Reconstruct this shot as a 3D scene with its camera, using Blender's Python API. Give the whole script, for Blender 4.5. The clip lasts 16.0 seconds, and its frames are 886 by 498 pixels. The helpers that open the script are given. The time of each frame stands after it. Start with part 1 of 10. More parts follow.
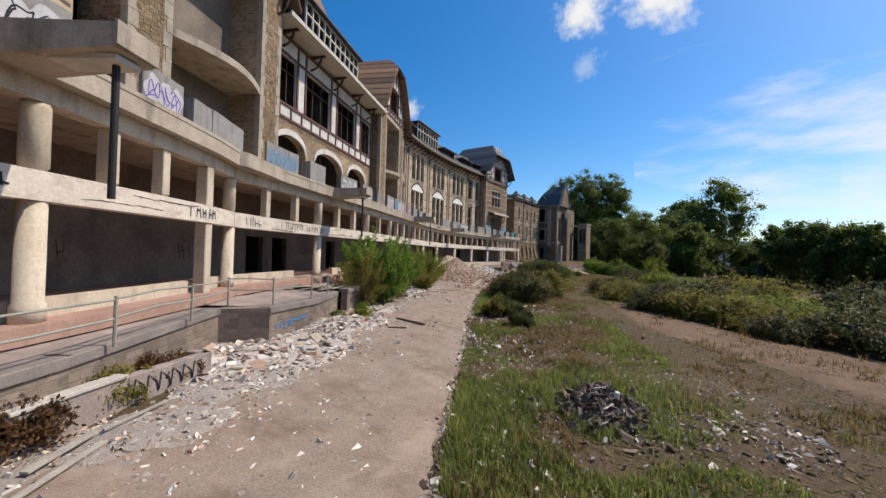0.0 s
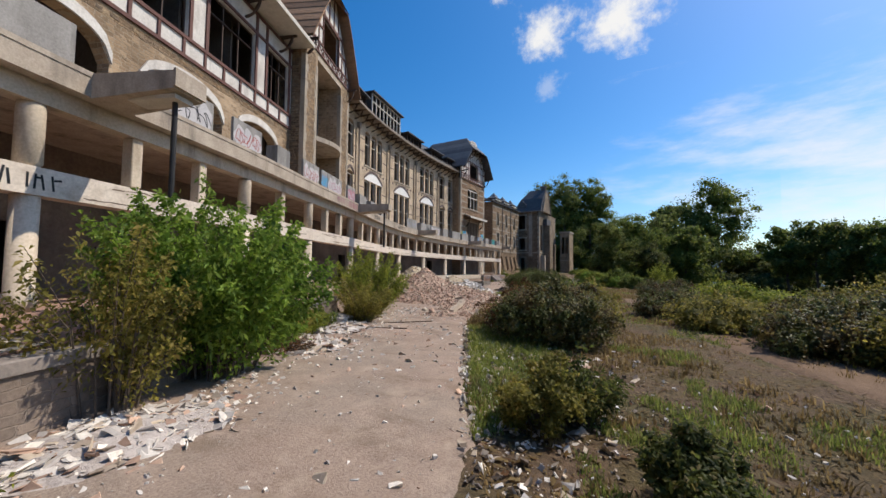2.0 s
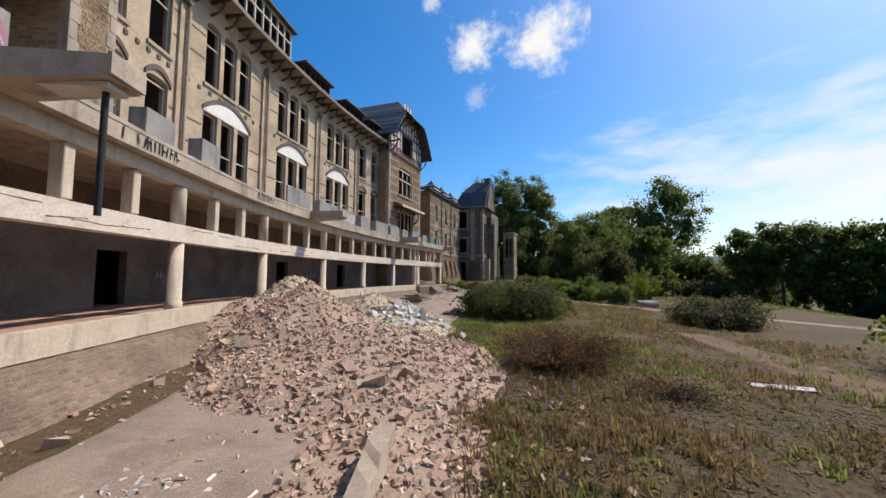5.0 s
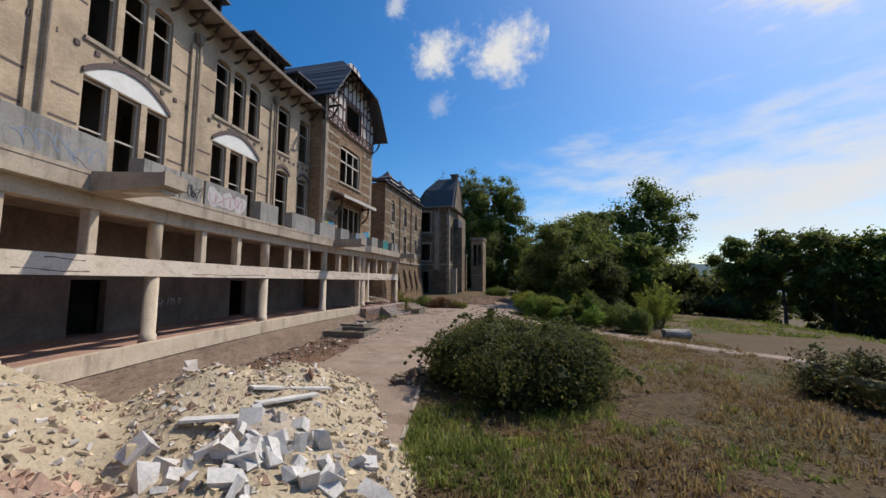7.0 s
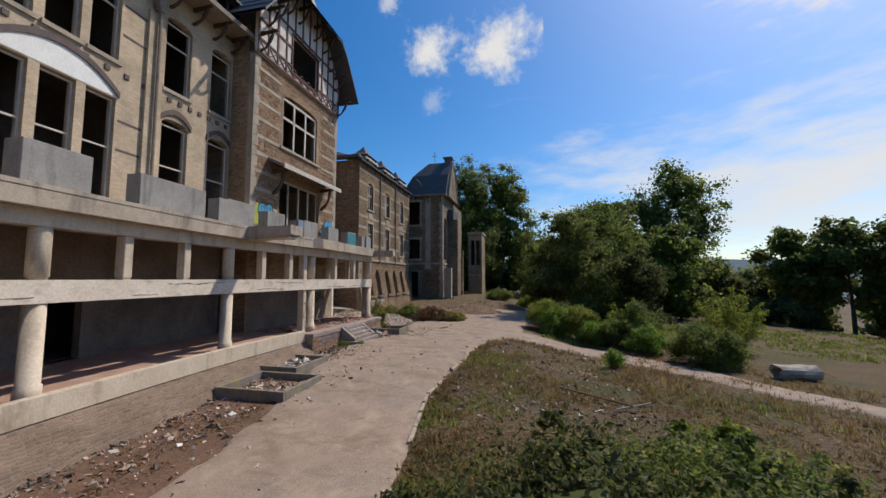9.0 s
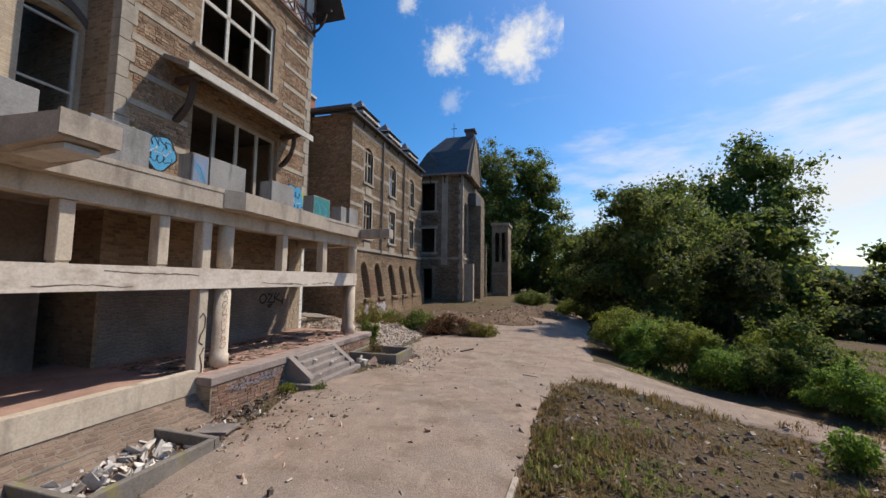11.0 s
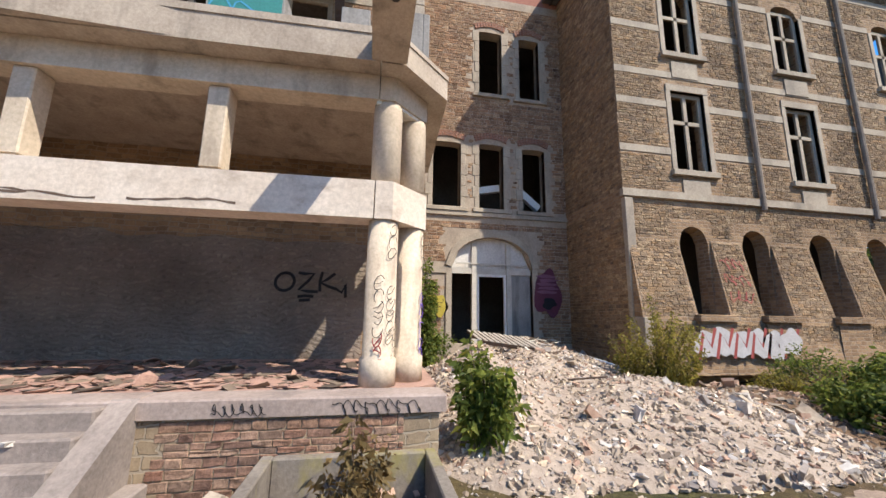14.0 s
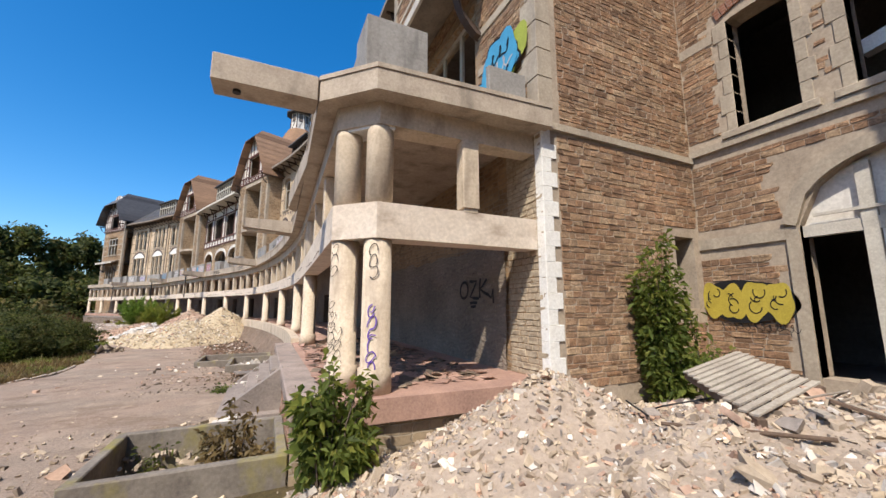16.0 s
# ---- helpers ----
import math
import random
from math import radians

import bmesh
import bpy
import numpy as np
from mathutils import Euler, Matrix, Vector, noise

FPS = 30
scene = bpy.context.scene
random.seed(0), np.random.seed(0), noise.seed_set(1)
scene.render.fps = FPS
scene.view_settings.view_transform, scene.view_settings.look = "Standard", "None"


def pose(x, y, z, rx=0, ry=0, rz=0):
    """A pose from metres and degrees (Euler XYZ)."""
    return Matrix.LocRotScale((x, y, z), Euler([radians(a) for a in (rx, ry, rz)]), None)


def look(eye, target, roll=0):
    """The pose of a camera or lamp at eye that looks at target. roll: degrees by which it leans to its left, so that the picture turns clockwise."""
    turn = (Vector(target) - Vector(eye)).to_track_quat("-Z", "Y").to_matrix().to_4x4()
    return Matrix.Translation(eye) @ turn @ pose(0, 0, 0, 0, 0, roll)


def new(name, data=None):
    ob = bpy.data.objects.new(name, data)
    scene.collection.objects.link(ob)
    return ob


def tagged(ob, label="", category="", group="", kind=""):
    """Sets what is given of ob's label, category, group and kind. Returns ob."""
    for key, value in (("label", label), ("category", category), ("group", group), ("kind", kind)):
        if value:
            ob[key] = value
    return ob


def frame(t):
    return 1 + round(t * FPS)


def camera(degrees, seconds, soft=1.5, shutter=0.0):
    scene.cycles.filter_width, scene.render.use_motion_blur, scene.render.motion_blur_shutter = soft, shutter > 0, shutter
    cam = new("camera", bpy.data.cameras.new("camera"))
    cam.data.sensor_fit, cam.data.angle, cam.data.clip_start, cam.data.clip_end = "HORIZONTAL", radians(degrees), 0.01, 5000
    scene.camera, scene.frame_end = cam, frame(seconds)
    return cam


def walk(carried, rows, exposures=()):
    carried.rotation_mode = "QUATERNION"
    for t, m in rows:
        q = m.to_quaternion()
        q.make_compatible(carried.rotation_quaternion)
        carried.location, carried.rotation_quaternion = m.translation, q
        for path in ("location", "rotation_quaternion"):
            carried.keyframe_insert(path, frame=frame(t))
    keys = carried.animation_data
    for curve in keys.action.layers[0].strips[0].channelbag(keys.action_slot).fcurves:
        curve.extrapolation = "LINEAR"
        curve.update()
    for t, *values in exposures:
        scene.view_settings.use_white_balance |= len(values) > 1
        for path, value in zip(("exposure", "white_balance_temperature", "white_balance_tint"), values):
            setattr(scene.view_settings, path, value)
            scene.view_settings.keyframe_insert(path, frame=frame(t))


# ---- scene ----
cam = camera(99.7, 16.0)
PATH = [
    (0, (-0.584, 3.603, 2.568), (-1.731, 5.241, 2.587), 1.8),
    (0.5, (-2.319, 6.591, 2.332), (-3.441, 8.246, 2.374), 2.2),
    (1, (-4.017, 9.462, 2.199), (-5.11, 11.136, 2.264), 1.5),
    (1.5, (-6.011, 12.427, 2.153), (-7.063, 14.126, 2.236), 1.4),
    (2, (-7.956, 15.312, 1.863), (-8.972, 17.031, 1.972), 0.5),
    (2.5, (-9.987, 18.247, 1.815), (-10.969, 19.984, 1.943), -0.4),
    (3, (-11.872, 21.044, 1.75), (-12.812, 22.804, 1.89), -0.5),
    (3.5, (-13.621, 23.783, 1.794), (-14.505, 25.571, 1.942), -0.7),
    (4, (-14.637, 26.13, 1.948), (-15.451, 27.95, 2.094), -0.0),
    (4.5, (-15.613, 28.675, 2.163), (-16.351, 30.528, 2.308), 0.3),
    (4.7, (-15.788, 29.615, 2.196), (-16.5, 31.479, 2.332), 0.3),
    (7, (-19.883, 42.9, 3.269), (-20.359, 44.835, 3.441), 0.5),
    (7.5, (-20.472, 45.624, 3.35), (-20.934, 47.562, 3.527), 0.3),
    (8, (-21.01, 48.363, 3.55), (-21.465, 50.303, 3.727), 0.1),
    (8.5, (-21.389, 51.055, 3.713), (-21.845, 52.995, 3.881), -0.5),
    (9, (-22.02, 53.572, 3.978), (-22.472, 55.514, 4.137), -0.0),
    (11.3, (-25.096, 65.687, 3.607), (-25.677, 67.594, 3.767), 1.2),
    (11.5, (-25.189, 66.788, 3.452), (-25.83, 68.675, 3.616), 1.2),
    (12, (-25.532, 69.624, 3.054), (-26.346, 71.442, 3.235), 1.2),
    (12.5, (-26.031, 72.561, 2.661), (-27.079, 74.252, 2.863), 1.4),
    (13, (-26.58, 75.53, 2.239), (-27.945, 76.97, 2.49), 0.6),
    (13.5, (-27.595, 78.41, 1.966), (-29.285, 79.437, 2.269), 0.5),
    (13.6, (-27.832, 78.97, 1.951), (-29.58, 79.89, 2.265), 0.4),
    (14, (-28.826, 81.272, 1.895), (-30.76, 81.634, 2.254), 0.9),
    (14.5, (-30.185, 83.605, 1.982), (-32.111, 83.214, 2.352), 1.7),
    (15, (-31.488, 85.663, 2.209), (-33.117, 84.555, 2.553), 1.4),
    (15.5, (-32.702, 87.096, 2.297), (-33.902, 85.53, 2.625), 0.8),
    (16, (-33.47, 87.943, 2.249), (-34.306, 86.151, 2.552), -0.0),
]
walk(cam, [(t, look(eye, target, roll)) for t, eye, target, roll in PATH], [(0, -0.1), (2.5, -0.08), (4.5, 0.02), (7, -0.33), (9, -0.33), (12, 0.08), (12.5, 0.22), (13.5, 0.38), (14.5, 0.64), (15.2, 0.45), (16, 0.28)])

# ---------- world, sun, sky ----------
SUN_TO = Vector((0.96, 1.0, 1.73)).normalized()
world = bpy.data.worlds.new("sky")
scene.world = world
world.use_nodes = True
wn, wl = world.node_tree.nodes, world.node_tree.links
sky = wn.new("ShaderNodeTexSky")
sky.sky_type, sky.sun_disc = "NISHITA", False
sky.sun_elevation = math.asin(SUN_TO.z)
sky.sun_rotation = math.atan2(SUN_TO.x, SUN_TO.y)
sky.air_density, sky.dust_density, sky.ozone_density = 1.0, 1.0, 4.2
hue = wn.new("ShaderNodeHueSaturation")
hue.inputs["Saturation"].default_value, hue.inputs["Value"].default_value = 1.38, 1.0
wl.new(sky.outputs[0], hue.inputs["Color"])
wl.new(hue.outputs[0], wn["Background"].inputs[0])
wn["Background"].inputs[1].default_value = 0.175
sun = new("sun", bpy.data.lights.new("sun", "SUN"))
sun.data.energy, sun.data.angle, sun.data.color = 5.0, radians(0.53), (1.0, 0.92, 0.80)
sun.matrix_world = look(SUN_TO * 200, (0, 0, 0))


# ---------- materials ----------
def node_material(name, rough=0.85, metal=0.0):
    m = bpy.data.materials.new(name)
    m.use_nodes = True
    nt = m.node_tree
    b = nt.nodes["Principled BSDF"]
    b.inputs["Roughness"].default_value, b.inputs["Metallic"].default_value = rough, metal
    b.inputs["Specular IOR Level"].default_value = 0.3
    return m, nt, b


def tex(nt, kind, scale, detail=4.0, rough=0.6, stretch=None):
    co = nt.nodes.new("ShaderNodeNewGeometry")
    src = co.outputs["Position"]
    if stretch:
        mp = nt.nodes.new("ShaderNodeMapping")
        mp.inputs["Scale"].default_value = stretch
        nt.links.new(src, mp.inputs["Vector"])
        src = mp.outputs[0]
    if kind == "noise":
        n = nt.nodes.new("ShaderNodeTexNoise")
        n.inputs["Scale"].default_value, n.inputs["Detail"].default_value, n.inputs["Roughness"].default_value = scale, detail, rough
        out = n.outputs["Fac"]
    else:
        n = nt.nodes.new("ShaderNodeTexVoronoi")
        n.inputs["Scale"].default_value = scale
        out = n.outputs["Distance"]
    nt.links.new(src, n.inputs["Vector"])
    return out


def ramp(nt, fac, stops):
    r = nt.nodes.new("ShaderNodeValToRGB")
    e = r.color_ramp.elements
    while len(e) < len(stops):
        e.new(0.5)
    for el, (p, c) in zip(e, stops):
        el.position, el.color = p, (*c, 1)
    nt.links.new(fac, r.inputs[0])
    return r.outputs[0]


def mix(nt, fac, a, b, mode="MIX"):
    x = nt.nodes.new("ShaderNodeMix")
    x.data_type, x.blend_type = "RGBA", mode
    for sock, v in ((x.inputs[0], fac), (x.inputs[6], a), (x.inputs[7], b)):
        if isinstance(v, (int, float)):
            sock.default_value = v
        elif isinstance(v, tuple):
            sock.default_value = (*v, 1)
        else:
            nt.links.new(v, sock)
    return x.outputs[2]


def bump(nt, b, height, strength, dist=0.02):
    n = nt.nodes.new("ShaderNodeBump")
    n.inputs["Strength"].default_value, n.inputs["Distance"].default_value = strength, dist
    nt.links.new(height, n.inputs["Height"])
    nt.links.new(n.outputs[0], b.inputs["Normal"])


def rand(nt, island=False):
    if island:
        return nt.nodes.new("ShaderNodeNewGeometry").outputs["Random Per Island"]
    return nt.nodes.new("ShaderNodeObjectInfo").outputs["Random"]


def plain(name, light, dark, rough=0.85, scale=1.2, grain=18.0, bumps=0.3, stain=None, stretch=None, vary=None, dist=0.01):
    """Two tones mixed by large noise, fine grain over it, optional streaky stains and piece-to-piece variation."""
    m, nt, b = node_material(name, rough)
    big = tex(nt, "noise", scale, 5, 0.65, stretch)
    c = ramp(nt, big, [(0.32, dark), (0.66, light)])
    fine = tex(nt, "noise", grain, 6, 0.7)
    c = mix(nt, 0.35, c, ramp(nt, fine, [(0.3, tuple(v * 0.55 for v in dark)), (0.7, tuple(min(1, v * 1.25) for v in light))]))
    if stain:
        st = tex(nt, "noise", 1.0, 4, 0.6, stain[1])
        c = mix(nt, ramp(nt, st, [(0.52, (0, 0, 0)), (0.72, (stain[2],) * 3)]), c, stain[0])
    if vary:
        v = ramp(nt, rand(nt, vary == "island"), [(0.0, (0.50, 0.47, 0.46)), (0.35, (0.85, 0.83, 0.82)), (0.75, (1.05, 1.03, 1.0)), (1.0, (1.45, 1.4, 1.3))])
        c = mix(nt, 1.0, c, v, "MULTIPLY")
    nt.links.new(c, b.inputs["Base Color"])
    bump(nt, b, fine, bumps, dist)
    return m


def masonry(name, tones, mortar, width, height, gap=0.018, along="xz", rough=0.92, depth=0.03, jitter=0.06):
    """Coursed stones or bricks with recessed joints: brick pattern on upright walls."""
    m, nt, b = node_material(name, rough)
    geo = nt.nodes.new("ShaderNodeNewGeometry")
    sep = nt.nodes.new("ShaderNodeSeparateXYZ")
    nt.links.new(geo.outputs["Position"], sep.inputs[0])
    nrm = nt.nodes.new("ShaderNodeSeparateXYZ")
    nt.links.new(geo.outputs["True Normal"], nrm.inputs[0])

    def mt(op, a, c):
        n = nt.nodes.new("ShaderNodeMath")
        n.operation = op
        for s, v in ((n.inputs[0], a), (n.inputs[1], c)):
            if isinstance(v, (int, float)):
                s.default_value = v
            else:
                nt.links.new(v, s)
        return n.outputs[0]

    run = mt("SUBTRACT", mt("MULTIPLY", sep.outputs[1], nrm.outputs[0]), mt("MULTIPLY", sep.outputs[0], nrm.outputs[1]))
    wob = tex(nt, "noise", 1.6, 3)
    wob2 = tex(nt, "noise", 4.5, 3)
    cx = nt.nodes.new("ShaderNodeCombineXYZ")
    nt.links.new(mt("ADD", run, mt("MULTIPLY", mt("SUBTRACT", wob2, 0.5), jitter * 4)), cx.inputs[0])
    nt.links.new(mt("ADD", sep.outputs[2], mt("MULTIPLY", mt("SUBTRACT", wob, 0.5), jitter * 3)), cx.inputs[1])
    br = nt.nodes.new("ShaderNodeTexBrick")
    br.inputs["Scale"].default_value = 1.0
    br.inputs["Brick Width"].default_value, br.inputs["Row Height"].default_value = width, height
    br.inputs["Mortar Size"].default_value, br.inputs["Mortar Smooth"].default_value = gap, 0.4
    br.inputs["Color1"].default_value, br.inputs["Color2"].default_value = (0, 0, 0, 1), (1, 1, 1, 1)
    br.inputs["Mortar"].default_value = (0.5, 0.5, 0.5, 1)
    br.offset, br.squash = 0.43, 0.7
    nt.links.new(cx.outputs[0], br.inputs["Vector"])
    c = ramp(nt, br.outputs["Color"], tones)
    fine = tex(nt, "noise", 14, 6, 0.7)
    c = mix(nt, 0.45, c, mix(nt, fine, tuple(v * 0.35 for v in tones[0][1]), tuple(min(1, v * 1.5) for v in tones[-1][1])))
    c = mix(nt, mt("MULTIPLY", br.outputs["Fac"], 0.8), c, mortar)
    grime = tex(nt, "noise", 0.45, 4)
    c = mix(nt, 1.0, c, ramp(nt, grime, [(0.3, (0.62, 0.6, 0.58)), (0.65, (1.08, 1.06, 1.03))]), "MULTIPLY")
    nt.links.new(c, b.inputs["Base Color"])
    h = mt("ADD", mt("MULTIPLY", mt("SUBTRACT", 1.0, br.outputs["Fac"]), 0.8), mt("MULTIPLY", fine, 0.5))
    bump(nt, b, h, 0.9, depth)
    return m


CONCRETE = plain("concrete", (0.48, 0.40, 0.315), (0.30, 0.24, 0.185), 0.9, 1.6, 22, 0.4, ((0.10, 0.085, 0.07), (1.6, 1.6, 0.35), 0.75))
CREAM = plain("cream paint", (0.62, 0.52, 0.40), (0.46, 0.365, 0.265), 0.8, 1.3, 16, 0.35, ((0.20, 0.15, 0.11), (2.2, 2.2, 0.6), 0.6))
BAND = plain("pale band paint", (0.70, 0.61, 0.51), (0.56, 0.46, 0.365), 0.8, 1.1, 14, 0.45, ((0.30, 0.22, 0.16), (1.6, 1.6, 3.0), 0.6))
PANEL = plain("weathered panel", (0.34, 0.32, 0.295), (0.20, 0.185, 0.17), 0.9, 0.9, 20, 0.3, ((0.09, 0.085, 0.08), (2.5, 2.5, 0.35), 0.8))
CEMENT = plain("grey cement", (0.29, 0.245, 0.21), (0.15, 0.125, 0.11), 0.92, 1.0, 18, 0.5, ((0.10, 0.095, 0.09), (1.2, 1.2, 0.5), 0.6))
PLASTER = plain("stained plaster", (0.26, 0.21, 0.17), (0.11, 0.09, 0.075), 0.95, 0.5, 9, 0.4, ((0.08, 0.07, 0.06), (0.6, 0.6, 0.3), 0.7))
# Room plaster is set dark: the unlit look is partly in the colour.
ROOM = plain("shade dark room plaster", (0.17, 0.14, 0.12), (0.08, 0.065, 0.055), 0.95, 0.7, 9, 0.3)
TERRACOTTA = plain("terracotta floor", (0.46, 0.29, 0.22), (0.25, 0.15, 0.12), 0.9, 1.2, 25, 0.6)
SLATE = plain("slate roof", (0.10, 0.10, 0.105), (0.055, 0.055, 0.06), 0.6, 1.3, 9, 0.8, None, (1, 1, 3), "island")
BOARDS = plain("bare roof boards", (0.33, 0.20, 0.12), (0.20, 0.12, 0.075), 0.9, 1.0, 6, 0.5, None, (1, 1, 6), "island")
TIMBER = plain("dark timber", (0.085, 0.055, 0.04), (0.045, 0.03, 0.024), 0.8, 2.0, 24, 0.4)
REDTIMBER = plain("red brown timber", (0.16, 0.075, 0.06), (0.09, 0.045, 0.04), 0.8, 2.0, 24, 0.4)
INFILL = plain("white infill", (0.72, 0.68, 0.62), (0.50, 0.45, 0.40), 0.9, 0.8, 14, 0.3, ((0.24, 0.20, 0.17), (1.5, 1.5, 0.4), 0.5))
FRAME = plain("old white frame", (0.62, 0.58, 0.50), (0.42, 0.37, 0.31), 0.8, 2.5, 30, 0.3)
GUTTER = plain("weathered boards", (0.30, 0.25, 0.20), (0.15, 0.12, 0.10), 0.9, 1.5, 20, 0.4)
DRESSED = plain("dressed stone", (0.46, 0.39, 0.30), (0.28, 0.23, 0.18), 0.9, 0.9, 16, 0.4, ((0.15, 0.13, 0.11), (1.2, 1.2, 0.4), 0.6))
BRICK = masonry("yellow brick", [(0.0, (0.45, 0.345, 0.235)), (0.5, (0.55, 0.43, 0.30)), (1.0, (0.63, 0.505, 0.37))], (0.40, 0.33, 0.26), 0.23, 0.075, 0.008, jitter=0.0, depth=0.01)
DARKBRICK = plain("dark brick", (0.16, 0.12, 0.11), (0.09, 0.07, 0.065), 0.9, 2, 18, 0.3)
STONE = masonry("brown rubble stone", [(0.0, (0.13, 0.075, 0.045)), (0.35, (0.27, 0.165, 0.095)), (0.7, (0.36, 0.235, 0.135)), (1.0, (0.44, 0.31, 0.19))], (0.33, 0.27, 0.21), 0.30, 0.12, 0.014)
GREYSTONE = masonry("grey rubble stone", [(0.0, (0.15, 0.11, 0.08)), (0.5, (0.29, 0.22, 0.15)), (1.0, (0.42, 0.33, 0.22))], (0.38, 0.33, 0.26), 0.36, 0.16, 0.016)
PIERSTONE = masonry("ochre rubble stone", [(0.0, (0.15, 0.095, 0.055)), (0.5, (0.34, 0.23, 0.14)), (1.0, (0.52, 0.38, 0.245))], (0.42, 0.35, 0.26), 0.34, 0.15, 0.018)
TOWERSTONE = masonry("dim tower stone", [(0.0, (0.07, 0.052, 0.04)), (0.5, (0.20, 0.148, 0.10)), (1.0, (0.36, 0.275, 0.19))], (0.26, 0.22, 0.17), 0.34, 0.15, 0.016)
REDBRICK = masonry("red brick", [(0.0, (0.22, 0.09, 0.06)), (0.5, (0.30, 0.13, 0.08)), (1.0, (0.36, 0.17, 0.11))], (0.33, 0.28, 0.24), 0.22, 0.075, 0.01, jitter=0.0, depth=0.01)
RENDERED = plain("red render", (0.38, 0.17, 0.12), (0.28, 0.12, 0.09), 0.9, 1, 12, 0.2)
WHITE = plain("whitewash", (0.82, 0.80, 0.76), (0.70, 0.67, 0.62), 0.8, 1.5, 20, 0.3)
IRON = plain("dark iron", (0.03, 0.028, 0.027), (0.018, 0.016, 0.016), 0.6, 3, 30, 0.2)
PIPE = plain("galvanised pipe", (0.36, 0.35, 0.28), (0.24, 0.22, 0.18), 0.5, 3, 30, 0.2)
BARK = plain("bark", (0.16, 0.12, 0.09), (0.08, 0.06, 0.045), 0.95, 3, 20, 0.7)


# ---------- mesh helpers ----------
class Mesh:
    def __init__(self):
        self.v, self.f = [], []

    def add(self, pts, faces, m=None):
        k = len(self.v)
        self.v += [tuple(m @ Vector(p)) for p in pts] if m else [tuple(p) for p in pts]
        self.f += [tuple(k + i for i in f) for f in faces]

    def box(self, a, b, m=None):
        (x0, y0, z0), (x1, y1, z1) = a, b
        p = [(x0, y0, z0), (x1, y0, z0), (x1, y1, z0), (x0, y1, z0), (x0, y0, z1), (x1, y0, z1), (x1, y1, z1), (x0, y1, z1)]
        self.add(p, [(0, 3, 2, 1), (4, 5, 6, 7), (0, 1, 5, 4), (1, 2, 6, 5), (2, 3, 7, 6), (3, 0, 4, 7)], m)

    def bevel_box(self, a, b, r, m=None):
        """A box with chamfered upright and top edges."""
        (x0, y0, z0), (x1, y1, z1) = a, b
        lo = [(x0 + r, y0), (x1 - r, y0), (x1, y0 + r), (x1, y1 - r), (x1 - r, y1), (x0 + r, y1), (x0, y1 - r), (x0, y0 + r)]
        cx, cy = (x0 + x1) / 2, (y0 + y1) / 2
        sx, sy = 1 - 2 * r / max(x1 - x0, 1e-6), 1 - 2 * r / max(y1 - y0, 1e-6)
        top = [(cx + (x - cx) * sx, cy + (y - cy) * sy) for x, y in lo]
        p = [(x, y, z0) for x, y in lo] + [(x, y, z1 - r) for x, y in lo] + [(x, y, z1) for x, y in top]
        f = [tuple(range(7, -1, -1)), tuple(range(16, 24))]
        for k in (0, 8):
            f += [(k + i, k + (i + 1) % 8, k + 8 + (i + 1) % 8, k + 8 + i) for i in range(8)]
        self.add(p, f, m)

    def tube(self, p0, p1, r0, r1=None, n=12, caps=True):
        p0, p1 = Vector(p0), Vector(p1)
        r1 = r0 if r1 is None else r1
        q = (p1 - p0).to_track_quat("Z", "Y").to_matrix()
        k = len(self.v)
        for p, r in ((p0, r0), (p1, r1)):
            for i in range(n):
                a = 2 * math.pi * i / n
                self.v.append(tuple(p + q @ Vector((r * math.cos(a), r * math.sin(a), 0))))
        self.f += [(k + i, k + (i + 1) % n, k + n + (i + 1) % n, k + n + i) for i in range(n)]
        if caps:
            self.f += [tuple(range(k + n - 1, k - 1, -1)), tuple(range(k + n, k + 2 * n))]

    def lathe(self, c, prof, n=16):
        """A turned upright shape: prof is a list of (radius, z)."""
        k = len(self.v)
        for r, z in prof:
            for i in range(n):
                a = 2 * math.pi * i / n
                self.v.append((c[0] + r * math.cos(a), c[1] + r * math.sin(a), z))
        for j in range(len(prof) - 1):
            o = k + j * n
            self.f += [(o + i, o + (i + 1) % n, o + n + (i + 1) % n, o + n + i) for i in range(n)]
        self.f += [tuple(range(k + n - 1, k - 1, -1)), tuple(range(k + (len(prof) - 1) * n, k + len(prof) * n))]

    def prism(self, poly, y0, y1, m=None):
        """An upright polygon (x, z) drawn out from y0 to y1."""
        n = len(poly)
        p = [(x, y0, z) for x, z in poly] + [(x, y1, z) for x, z in poly]
        self.add(p, [tuple(range(n)), tuple(range(2 * n - 1, n - 1, -1))] + [(i + n, (i + 1) % n + n, (i + 1) % n, i) for i in range(n)], m)

    def slab(self, poly, z0, z1):
        """A plan polygon (x, y), anticlockwise, from z0 to z1."""
        n = len(poly)
        p = [(x, y, z0) for x, y in poly] + [(x, y, z1) for x, y in poly]
        self.add(p, [tuple(range(n - 1, -1, -1)), tuple(range(n, 2 * n))] + [(i, (i + 1) % n, (i + 1) % n + n, i + n) for i in range(n)])

    def data(self, name, mat, smooth=False):
        d = bpy.data.meshes.new(name)
        d.from_pydata(self.v, [], self.f)
        d.materials.append(mat)
        if smooth:
            d.polygons.foreach_set("use_smooth", [True] * len(d.polygons))
        d.update()
        return d


def thing(name, label, category, group="", kind="", at=(0, 0, 0)):
    ob = new(name)
    ob.location = at
    return tagged(ob, label, category, group, kind)


